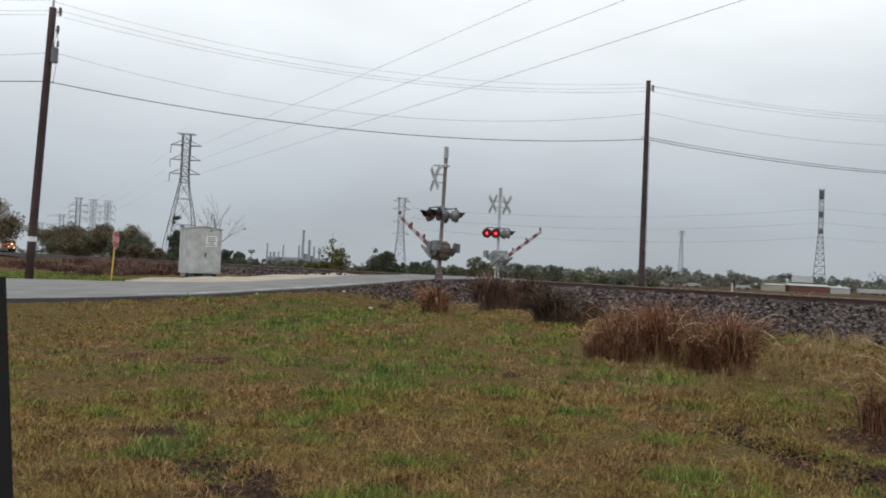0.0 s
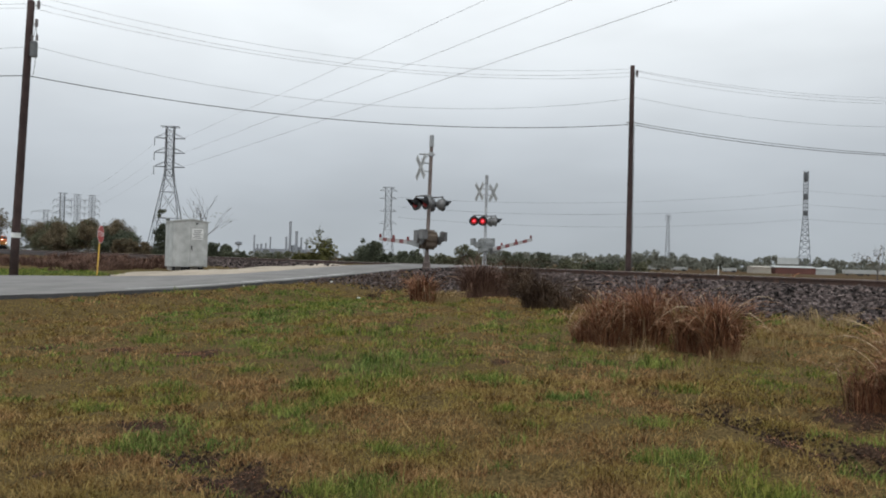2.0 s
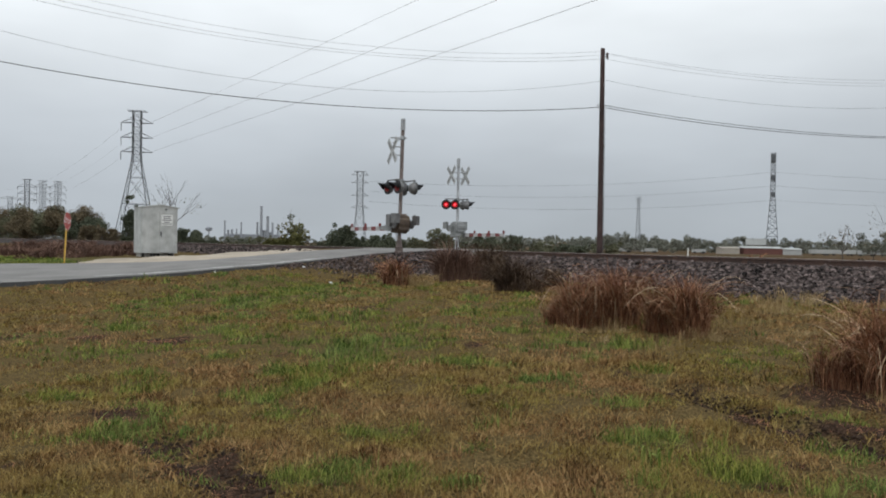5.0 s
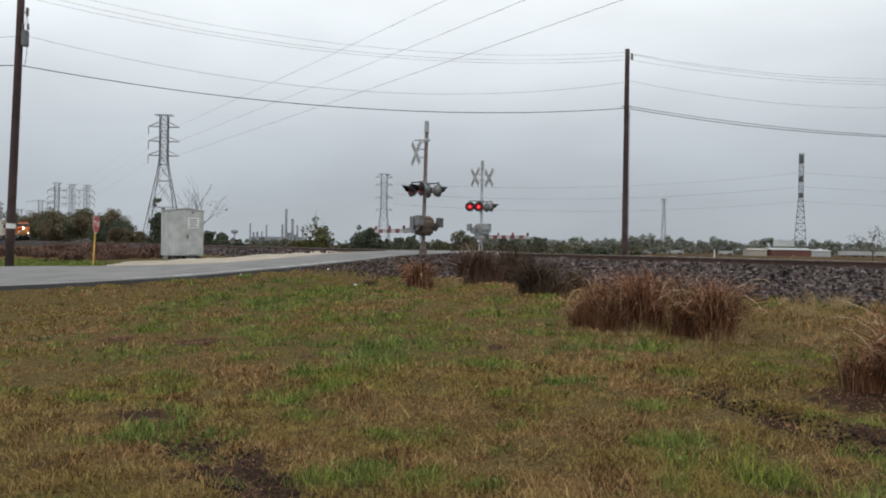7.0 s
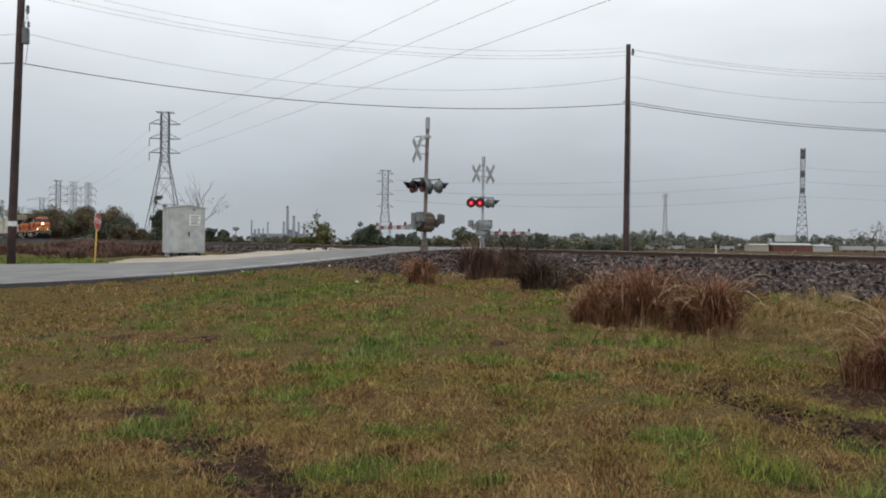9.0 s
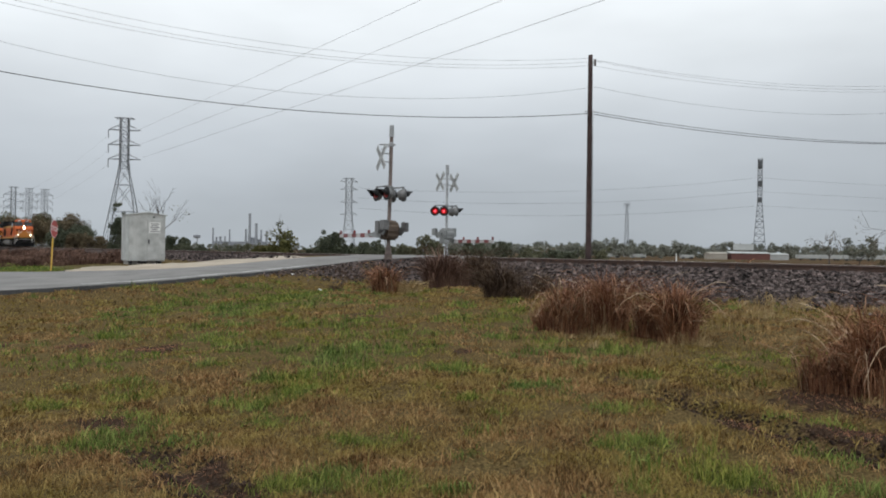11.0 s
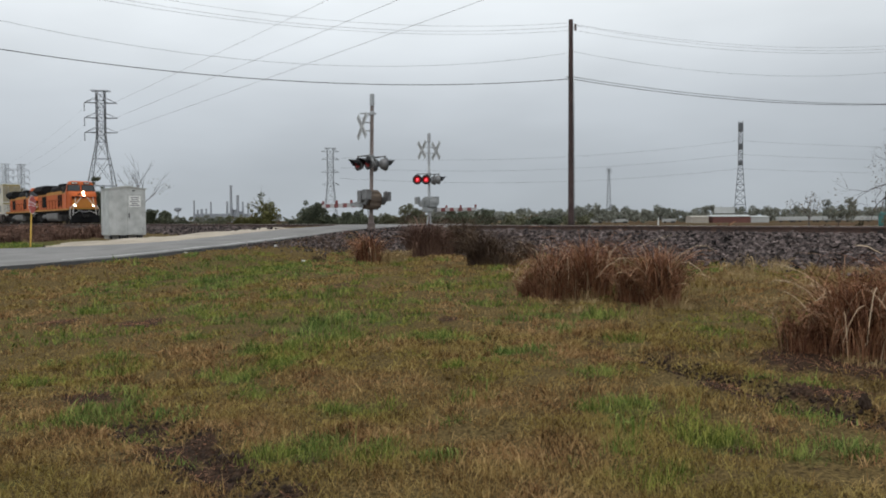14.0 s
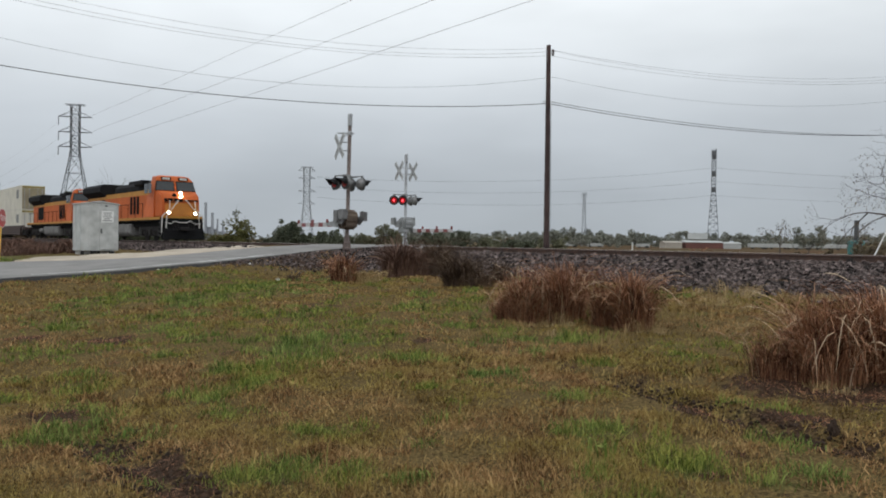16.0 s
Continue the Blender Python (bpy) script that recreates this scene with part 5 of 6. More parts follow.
M_STRAW = plant("pale_straw", (0.22, 0.15, 0.065), (0.34, 0.235, 0.11), (0.46, 0.36, 0.20), 1.0)
CLUMPY, DRIFT, TINY = Field(1, 0.55), Field(2, 2.4), Field(3, 0.2)


def to_uv(x, y):
    return UX * x + UY * y - 20.58, VX * x + VY * y


def scatter(n, rng, verge):
    """Places over the field, thickest close to the camera and within its view."""
    if verge:
        u, v = rng.uniform(-30, -13.5, n), rng.uniform(36.6, 56, n)
        return UX * (20.58 + u) + VX * v, UY * (20.58 + u) + VY * v
    r = rng.uniform(3.3, 33, n)
    r = np.where(rng.random(n) < 0.34, rng.uniform(3.3, 10, n), r)
    a = np.radians(rng.uniform(-34, 39, n))
    round_ = rng.random(n) < 0.08
    a = np.where(round_, rng.uniform(0, 6.283, n), a)
    r = np.where(round_, 9 * np.sqrt(rng.random(n)), r)
    return r * np.sin(a), r * np.cos(a)


def turf(name, n, seed, green, per_tuft, height, verge=False):
    """Grass in tufts: per_tuft blades to a root, the roots thin on bare soil and gravel."""
    rng = np.random.default_rng(seed)
    x, y = scatter(n // per_tuft, rng, verge)
    u, v = to_uv(x, y)
    lush = 1.0 * lushness(u, v) + 1.0 * (CLUMPY(x, y) - 0.5) + 0.75 * (DRIFT(x, y) - 0.5) + 0.5 * (TINY(y, x) - 0.5)
    lush += 0.05 + 0.21 * smooth01((v - 7) / 7) * smooth01((-8 - u) / 4) + 0.12 * smooth01((v - 19) / 4) - 0.25 * smooth01((v - 14) / 8) * smooth01((-16.5 - u) / 2)
    bare = np.maximum(bareness(u, v), 0.9 * patches(u, v, GRAVEL))
    bare = np.maximum(bare, smooth01((0.6 * CLUMPY(y + 40, x) + 0.4 * TINY(x + 9, y) - 0.63) / 0.08) * 0.8)
    if green:
        keep = lush > 0.26 + 0.16 * rng.random(len(x))
    else:
        keep = lush < 0.30 + 0.25 * rng.random(len(x))
    keep &= rng.random(len(x)) > bare * 1.3
    keep &= verge | ((u < -5.0) & (v < near_edge(u) - 0.15) & (u > -34))
    x, y, lush = x[keep], y[keep], lush[keep]
    full = (0.55 + 0.9 * rng.random(len(x)) ** 2) * (0.7 + 0.6 * DRIFT(y, x))
    if green:
        full *= 0.75 + 0.55 * np.clip(lush, 0, 1)
    x, y, full = (np.repeat(q, per_tuft) for q in (x, y, full))
    m = len(x)
    away = np.hypot(x, y)
    if per_tuft > 1:
        wide = 0.045 * (1 + away / 14)
        x, y = x + rng.normal(0, 1, m) * wide, y + rng.normal(0, 1, m) * wide
    u, v = to_uv(x, y)
    h = height * full * rng.uniform(0.35, 1.15, m)
    h = np.where(rng.random(m) < 0.006, h * 1.9, h)
    w = 0.0048 * np.maximum(1, away / 4.5) * rng.uniform(0.6, 1.4, m)
    co, tr = blades(x, y, ground_height(u, v) - 0.008, h, w, rng, 1.0 if green else 1.5, 0.35)
    return new(name, fast_mesh(name, co, tr, M_GRASS if green else M_DRY))


tagged(turf("dry_turf", 270000, 11, False, 1, 0.045), "short straw-brown dormant grass", "grass", kind="stuff")
tagged(turf("dry_tufts", 200000, 14, False, 16, 0.085), "straw-brown dormant grass in loose tufts", "grass", kind="stuff")
tagged(turf("green_turf", 110000, 12, True, 1, 0.05), "short green grass in patches", "grass", kind="stuff")
tagged(turf("green_tufts", 260000, 15, True, 20, 0.115), "fresh green grass tufts in the field", "grass", kind="stuff")
tagged(turf("verge_turf", 60000, 13, True, 1, 0.07, True), "green grass verge across the road", "grass", kind="stuff")


def thatch(n, seed):
    """Dead blades lying about on the bare soil."""
    rng = np.random.default_rng(seed)
    u, v = rng.uniform(-20, -11, n), rng.uniform(1.6, 15, n)
    keep = rng.random(n) < bareness(u, v) ** 2 * 0.9
    u, v = u[keep], v[keep]
    x, y = UX * (20.58 + u) + VX * v, UY * (20.58 + u) + VY * v
    m = len(x)
    co, tr = blades(x, y, ground_height(u, v) + 0.002, rng.uniform(0.008, 0.03, m), 0.005 * np.maximum(1, np.hypot(x, y) / 6) * rng.uniform(0.6, 1.5, m), rng, 7.0, 0.5)
    return new("dead_thatch", fast_mesh("dead_thatch", co, tr, M_REED))


tagged(thatch(150000, 16), "dead brown grass litter over the bare mud", "grass", kind="stuff")


def curls(x, y, z, h, w, rng, lean, ph, segs=6):
    """Long leaves that rise, arch over and hang: their vertices and triangles."""
    n = len(x)
    d = np.stack([np.cos(ph), np.sin(ph)], 1)
    s = np.stack([-np.sin(ph), np.cos(ph)], 1) * (w / 2)[:, None]
    twist = rng.uniform(-0.9, 0.9, n)
    crest = rng.uniform(0.52, 1.15, n)
    reach = lean * rng.uniform(0.2, 1.15, n) * h
    pts = []
    for k in range(segs + 1):
        f = k / segs
        off = d * (reach * f ** 1.4)[:, None]
        zz = z + h * (1 - (1 - f / crest) ** 2)
        c = np.stack([x + off[:, 0], y + off[:, 1], zz], 1)
        if k < segs:
            t = 1 - 0.6 * f ** 2
            a, b = c.copy(), c.copy()
            a[:, :2] -= s * t
            b[:, :2] += s * t
            b[:, 2] += w * twist * f
            pts += [a, b]
        else:
            pts.append(c)
    co = np.stack(pts, 1)
    m = 2 * segs + 1
    tr = []
    for k in range(segs - 1):
        tr += [(2 * k, 2 * k + 1, 2 * k + 3), (2 * k, 2 * k + 3, 2 * k + 2)]
    tr.append((2 * segs - 2, 2 * segs - 1, 2 * segs))
    tr = np.array(tr)[None] + (np.arange(n) * m)[:, None, None]
    return co.reshape(-1, 3), tr.reshape(-1, 3)


def reed_clump(name, lobes, mat_, seed, label, width=0.0058, lean=1.0, category="grass clump", group="dry grass clumps"):
    """A stand of tall dead grass: bent ribbons rising from several crowns. lobes: x, y, radius, height, count."""
    if len(lobes) > 1 and name == "dry_grass_clump":
        for k, lobe in enumerate(lobes):
            reed_clump(name, [lobe], mat_, seed * 10 + k, label, width, lean, category, group)
        return None
    rng = np.random.default_rng(seed)
    X, Y, Z, H, W, A = [], [], [], [], [], []
    for x, y, r, h, n in lobes:
        m = max(3, n // 70)
        cq, ca, ch = r * np.sqrt(rng.random(m)), rng.uniform(0, 6.283, m), rng.uniform(0.55, 1.15, m)
        j = rng.integers(0, m, n)
        q = cq[j]
        px = x + 0.8 * q * np.cos(ca[j]) + rng.normal(0, 0.05 * (1 + r), n)
        py = y + 0.8 * q * np.sin(ca[j]) + rng.normal(0, 0.05 * (1 + r), n)
        A.append(ca[j] + rng.normal(0, 1.1, n))
        u, v = to_uv(px, py)
        X.append(px)
        Y.append(py)
        base = np.where(u > -4.6, np.interp(np.abs(u), [0, 1.9, 4.6], [1.17, 1.15, 0.62]), ground_height(u, v))
        Z.append(base - 0.02)
        H.append(h * ch[j] * (0.25 + 0.85 * rng.random(n) ** 0.8) * (1 - 0.3 * (q / r) ** 2))
        W.append(width * rng.uniform(0.5, 1.4, n))
    X, Y, Z, H, W, A = (np.concatenate(q) for q in (X, Y, Z, H, W, A))
    pick = rng.random(len(X))
    stem, pale = pick < (0.38 if mat_ is M_REED else 0.8), pick > 0.95
    arch = ~stem & ~pale
    pieces = [("stalk_tuft", blades(X[stem], Y[stem], Z[stem], H[stem] * 0.85, W[stem] * 0.6, rng, lean * (0.5 if mat_ is M_REED else 0.8), 0.25, 5), mat_),
              ("blade_tuft", curls(X[arch], Y[arch], Z[arch], H[arch] * 0.72, W[arch], rng, lean, A[arch]), mat_),
              ("leaf_tuft", curls(X[pale], Y[pale], Z[pale], H[pale] * 0.76, W[pale] * 1.9, rng, lean * 1.15, A[pale]), M_REED_PALE if mat_ is M_REED else mat_)]
    if name != "dry_grass_clump":
        co = np.concatenate([q[1][0] for q in pieces])
        off = np.cumsum([0] + [len(q[1][0]) for q in pieces])
        tr = np.concatenate([q[1][1] + o for q, o in zip(pieces, off)])
        return tagged(new(name, fast_mesh(name, co, tr, mat_)), label, category, group)
    c = Vector((lobes[0][0], lobes[0][1], float(np.min(Z))))
    t = thing(name, Matrix.Translation(c), label, category, group)
    for piece, (co, tr), m_ in pieces:
        if len(co):
            o = new(piece, fast_mesh(piece, co - np.array(c), tr, m_))
            o.parent = t
            tagged(o, kind="stuff")
    return t


reed_clump("dry_grass_clump", [(2.95, 12.95, 0.34, 1.2, 3600), (3.45, 12.7, 0.30, 1.4, 3600), (4.15, 11.45, 0.24, 1.25, 3800), (2.6, 13.2, 0.25, 0.75, 900), (3.85, 12.0, 0.15, 1.1, 900)], M_REED, 21, "rusty brown clump of tall dead grass below the ballast")
reed_clump("dry_grass_clump", [(4.75, 7.55, 0.34, 1.15, 4600), (5.3, 7.5, 0.36, 1.25, 4600), (4.45, 7.9, 0.3, 0.7, 900), (6.0, 7.9, 0.4, 1.15, 2600)], M_REED, 22, "rusty brown clump of tall bent dead grass in the field")
reed_clump("dry_grass_clump", [(-0.15, 22.8, 0.38, 1.1, 1100)], M_REED, 23, "small brown clump of dead grass beside the crossing", 0.014)
reed_clump("dry_grass_clump", [(1.5, 24.2, 0.55, 1.6, 4200), (2.05, 24.4, 0.4, 1.2, 1800)], M_WEED, 24, "dark clump of dead weeds on the track bank", 0.011)
reed_clump("dry_grass_clump", [(2.7, 19.8, 0.36, 1.3, 3000), (3.1, 19.1, 0.28, 0.7, 1000)], M_REED_DARK, 25, "dark leaning clump of dead weeds on the track bank", 0.009, 1.4)
reed_clump("dry_grass_clump", [(2.75, 24.9, 0.5, 1.5, 2600)], M_REED_DARK, 37, "olive-brown clump of dead weeds on the track bank", 0.011)
reed_clump("dry_grass_clump", [(3.95, 20.9, 0.3, 0.75, 600)], M_REED_DARK, 26, "low dark clump of dead weeds on the ballast", 0.014)
reed_clump("dry_grass_clump", [(0.5, 22.3, 0.42, 0.5, 900)], M_STRAW, 27, "low pale straw clump on the track bank", 0.014, 1.3)
reed_clump("dry_grass_clump", [(7.6, 15.6, 0.9, 0.45, 700), (8.6, 14.4, 0.9, 0.42, 700), (6.6, 14.2, 0.9, 0.3, 500), (7.6, 12.6, 0.9, 0.35, 600), (6.4, 11.0, 0.9, 0.32, 600), (8.3, 11.4, 1.0, 0.45, 700), (3.3, 12.4, 0.5, 0.3, 450), (4.15, 11.1, 0.35, 0.28, 350), (4.4, 7.1, 0.35, 0.2, 260)], M_STRAW, 28, "loose straw-coloured grass at the foot of the ballast", 0.008, 1.2)
reed_clump("dry_grass_clump", [(5.3, 12.3, 0.45, 0.75, 60), (5.0, 11.6, 0.5, 0.6, 40), (3.9, 10.6, 1.1, 0.22, 500), (2.4, 11.6, 0.9, 0.2, 400)], M_STRAW, 29, "thin pale standing stalks in the field", 0.007, 0.5)
reed_clump("dry_grass_clump", [(-1.7, 23.9, 0.25, 0.35, 300)], M_REED_DARK, 30, "tiny dark tuft beside the crossing", 0.014)
reed_clump("dry_grass_clump", [(-2.3, 10.3, 0.25, 0.25, 120), (-1.2, 8.2, 0.2, 0.22, 100), (0.8, 6.6, 0.25, 0.22, 120), (1.9, 5.4, 0.3, 0.25, 160), (-0.4, 11.5, 0.7, 0.2, 420), (0.5, 12.6, 0.8, 0.2, 420), (-2.0, 13.5, 0.9, 0.2, 420), (0.9, 9.2, 0.5, 0.17, 300), (-0.2, 5.6, 0.4, 0.15, 300), (0.5, 5.0, 0.3, 0.14, 240), (-1.6, 6.6, 0.4, 0.15, 260), (2.2, 7.4, 0.4, 0.15, 240), (-3.6, 9.0, 0.5, 0.16, 260), (-3.2, 15.6, 0.9, 0.2, 360), (1.7, 15.0, 0.8, 0.2, 320)], M_GRASS, 31, "taller green tufts in the mown field", 0.007, 0.8)
rng_w = np.random.default_rng(40)
reed_clump("dry_weeds", [(*spot(-6.0 - 3.5 * rng_w.random(), v)[:2], 1.5, 0.75 + 0.35 * rng_w.random(), 320) for v in np.arange(50, 100, 1.5)], M_WEED, 32, "band of reddish-brown dead weeds along the track bank", 0.03, 0.9, "weeds", "weed bands")["kind"] = "stuff"
reed_clump("dry_weeds", [(*spot(-14.8 + 6.5 * rng_w.random(), 46.5 + 15 * rng_w.random())[:2], 1.2, 0.5 + 0.35 * rng_w.random(), 420) for _ in range(46)], M_WEED, 35, "thicket of reddish-brown dead weeds across the road", 0.03, 0.9, "weeds", "weed bands")["kind"] = "stuff"
reed_clump("dry_weeds", [(*spot(-17 + 9 * rng_w.random(), 60 + 24 * rng_w.random())[:2], 1.4, 0.7 + 0.5 * rng_w.random(), 300) for _ in range(40)], M_WEED, 36, "thicket of reddish-brown dead weeds in the field", 0.03, 0.9, "weeds", "weed bands")["kind"] = "stuff"
reed_clump("dry_weeds", [(*spot(7 + 5 * rng_w.random(), v)[:2], 2.0, 0.75 + 0.4 * rng_w.random(), 200) for v in np.arange(-24, 26, 1.9)], M_REED, 33, "reddish-brown dead weeds on the far side of the track", 0.03, 0.9, "weeds", "weed bands")["kind"] = "stuff"
reed_clump("dry_weeds", [(*spot(-10.5 + 1.2 * rng_w.random(), v)[:2], 0.7, 0.45, 260) for v in np.arange(53, 66, 1.5)], M_REED_DARK, 34, "low dark weeds behind the gravel apron", 0.025, 0.9, "weeds", "weed bands")["kind"] = "stuff"



def clods():
    """Lumps of turned soil along the ruts."""
    rng = np.random.default_rng(8)
    n = 3200
    k = rng.random(n)
    left = rng.random(n) < 0.5
    u = np.where(left, -18.78 + 0.14 * k, -14.1 - 0.75 * k) + rng.normal(0, 0.14, n)
    v = np.where(left, 6.9 - 3.3 * k, 5.6 - 3.4 * k) + rng.normal(0, 0.1, n)
    x, y = UX * (20.58 + u) + VX * v, UY * (20.58 + u) + VY * v
    z = ground_height(u, v)
    oct_ = np.array([[1, 0, 0], [0, 1, 0], [-1, 0, 0], [0, -1, 0], [0, 0, 0.8], [0, 0, -0.5]], float)
    tri = np.array([[0, 1, 4], [1, 2, 4], [2, 3, 4], [3, 0, 4], [1, 0, 5], [2, 1, 5], [3, 2, 5], [0, 3, 5]])
    s = 0.008 + 0.024 * rng.random(n) ** 3
    p = oct_[None] * s[:, None, None] * rng.uniform(0.6, 1.4, (n, 6, 1)) + np.stack([x, y, z], 1)[:, None]
    t = (tri[None] + (np.arange(n) * 6)[:, None, None]).reshape(-1, 3)
    return tagged(new("soil_clods", fast_mesh("soil_clods", p.reshape(-1, 3), t, M_SOIL)), "dark clods of wet soil along the ruts", "soil", kind="stuff")


M_SOIL = material("wet_soil", (0.060, 0.040, 0.029), (0.018, 0.012, 0.009), 0.95, 0, 6, 40, 0.5, spread=0.5, gloss=0.15)
clods()

# ---- trees and shrubs ----
M_BARK = material("grey_bark", (0.12, 0.10, 0.09), (0.06, 0.05, 0.045), 0.95, 0, 3, 30, 0.4)
# Olive, evergreen and brown leaf tones, lifted and greyed to carry distance haze.
M_LEAF_OLIVE = plant("hazed_olive_leaves", (0.075, 0.08, 0.052), (0.13, 0.132, 0.08), (0.20, 0.193, 0.12), 0.3)
M_LEAF_DARK = plant("hazed_evergreen_leaves", (0.052, 0.062, 0.044), (0.092, 0.104, 0.068), (0.145, 0.155, 0.10), 0.3)
M_LEAF_BROWN = plant("hazed_autumn_leaves", (0.08, 0.064, 0.042), (0.14, 0.112, 0.07), (0.22, 0.172, 0.105), 0.3)
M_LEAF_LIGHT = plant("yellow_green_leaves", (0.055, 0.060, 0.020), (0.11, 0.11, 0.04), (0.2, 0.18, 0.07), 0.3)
# Far leaves: distance haze is put into these pale grey-green colours.
M_LEAF_FAR = plant("hazed_far_leaves", (0.135, 0.145, 0.12), (0.19, 0.195, 0.16), (0.25, 0.25, 0.21), 0.05)


def leaf_cloud(centres, radii, n, size, rng):
    """Small leaf blades spread through lumpy balls."""
    c = np.array(centres, float)
    r = np.array(radii, float)
    k = rng.choice(len(c), n, p=r ** 2 / (r ** 2).sum())
    d = rng.normal(size=(n, 3))
    d /= np.linalg.norm(d, axis=1)[:, None]
    p = c[k] + d * (r[k] * rng.random(n) ** 0.4)[:, None] * np.array([1, 1, 0.85])
    a = rng.normal(size=(n, 3))
    a /= np.linalg.norm(a, axis=1)[:, None]
    b = np.cross(a, rng.normal(size=(n, 3)))
    b /= np.linalg.norm(b, axis=1)[:, None]
    s = size * rng.uniform(0.5, 1.3, n)[:, None]
    co = np.stack([p - a * s, p + b * s * 0.55, p + a * s, p - b * s * 0.55], 1).reshape(-1, 3)
    i = (np.arange(n) * 4)[:, None]
    tr = np.concatenate([i + np.array([[0, 1, 2]]), i + np.array([[0, 2, 3]])], 1).reshape(-1, 3)
    return co, tr


def limb(bm, p, d, length, r, depth, rng, tips, spread=0.55, droop=0.0):
    """A limb that forks as it tapers; the ends of its twigs go into tips."""
    q = p
    for i in range(3):
        d = (d + Vector(rng.normal(0, 0.13, 3)) + Vector((0, 0, -droop))).normalized()
        e = q + d * (length / 3)
        tube(bm, q, e, r * (1 - 0.2 * i), r * (0.8 - 0.2 * i), 6 if r > 0.05 else 4, False)
        q = e
        if depth > 0 and i > 0:
            nd = (d + Vector(rng.normal(0, spread, 3))).normalized()
            limb(bm, q, nd, length * rng.uniform(0.5, 0.75), r * 0.5, depth - 1, rng, tips, spread, droop)
    tips.append(q)
    if depth > 0:
        limb(bm, q, d, length * 0.6, r * 0.42, depth - 1, rng, tips, spread, droop)


def tree(name, place, height, width, leaf, seed, n_leaves, leaf_size, label, depth=2, trunk=0.3, droop=0.0, clump=0.22, category="tree", group="trees", lean=(0, 0), spread=0.5):
    rng = np.random.default_rng(seed)
    t = thing(name, Matrix.Translation(place), label, category, group)
    bm = bmesh.new()
    r = 0.018 * height + 0.02
    top = Vector((lean[0] * height, lean[1] * height, height * trunk))
    tube(bm, (0, 0, -0.4), top, r, r * 0.8, 8, False)
    tips = []
    for k in range(5 if depth > 1 else 4):
        a = 2 * math.pi * k / 5 + rng.uniform(-0.4, 0.4)
        d = Vector((math.cos(a) * width / height, math.sin(a) * width / height, rng.uniform(0.55, 1.0))).normalized()
        limb(bm, top * rng.uniform(0.7, 1.0), d, height * rng.uniform(0.3, 0.42), r * 0.5, depth, rng, tips, spread, droop)
    part("trunk", bm, M_BARK, t)
    if n_leaves:
        tips = [p for p in tips if p.z > height * 0.12] or tips
        hi = max(p.z for p in tips)
        k = (height * 0.93) / hi
        c = [(p.x, p.y, p.z * k) for p in tips]
        rad = [height * clump * rng.uniform(0.5, 1.1) for _ in c]
        co, tr = leaf_cloud(c, rad, n_leaves, leaf_size, rng)
        o = new("crown", fast_mesh("crown", co, tr, leaf))
        o.parent = t
    return t


def shrub(place, height, width, leaf, seed, n, leaf_size, label, name="shrub", clumps=16):
    rng = np.random.default_rng(seed)
    t = thing(name, Matrix.Translation(place), label, "shrub", "shrubs beyond the track")
    bm = bmesh.new()
    c, rad = [], []
    for k in range(clumps):
        a = rng.uniform(0, 6.283)
        q = width / 2 * math.sqrt(rng.random()) * 0.8
        zz = height * rng.uniform(0.22, 0.92) * (1 - 0.35 * (2 * q / width) ** 2)
        p = Vector((q * math.cos(a), q * math.sin(a), zz))
        tube(bm, (p.x * 0.2, p.y * 0.2, -0.2), p, 0.035, 0.012, 5, False)
        c.append(p)
        rad.append(min(height * 0.25, width * 0.28) * rng.uniform(0.5, 1.1))
    for k in range(6):
        a = rng.uniform(0, 6.283)
        p = Vector((width * 0.3 * math.cos(a), width * 0.3 * math.sin(a), height * rng.uniform(0.82, 1.05)))
        tube(bm, (p.x * 0.5, p.y * 0.5, height * 0.4), p, 0.015, 0.006, 4, False)
        c.append(p)
        rad.append(min(height * 0.09, width * 0.14))
    part("stems", bm, M_BARK, t)
    co, tr = leaf_cloud(c, rad, n, leaf_size, rng)
    o = new("foliage", fast_mesh("foliage", co, tr, leaf))
    o.parent = t
    return t


# big trees beyond the track, by the far pylons
for i, (x, y, h, w, leaf, n) in enumerate((
        (-85.6, 150, 11.8, 8.0, M_LEAF_BROWN, 5200), (-131, 270, 11.0, 13.0, M_LEAF_OLIVE, 5200), (-122, 262, 10.5, 12.0, M_LEAF_BROWN, 4600), (-101, 222, 10.0, 10.5, M_LEAF_OLIVE, 4600), (-94, 212, 9.4, 9.5, M_LEAF_BROWN, 4400), (-86, 197, 8.6, 9.0, M_LEAF_BROWN, 4200),
        (-80, 190, 8.6, 8.0, M_LEAF_OLIVE, 4200), (-74, 184, 8.6, 8.0, M_LEAF_BROWN, 4000), (-69.5, 180, 6.6, 6.0, M_LEAF_DARK, 3000), (-64, 168, 5.2, 4.5, M_LEAF_DARK, 2400))):
    tree("tree", (x, y, -0.1), h, w, leaf, 100 + i, n * 3, 0.2, "broad half-bare autumn tree in the wood beyond the track", 2, 0.16, clump=0.2)
shrub((-36.2, 109.5, 0.1), 6.9, 2.3, M_LEAF_DARK, 131, 6000, 0.12, "narrow dark evergreen beside the track", "evergreen", 34)
tree("tree", (-32.8, 116, 0.1), 9.2, 2.6, M_LEAF_LIGHT, 132, 60, 0.16, "bare grey tree with a few last leaves", 3, 0.35, clump=0.06, spread=0.26)
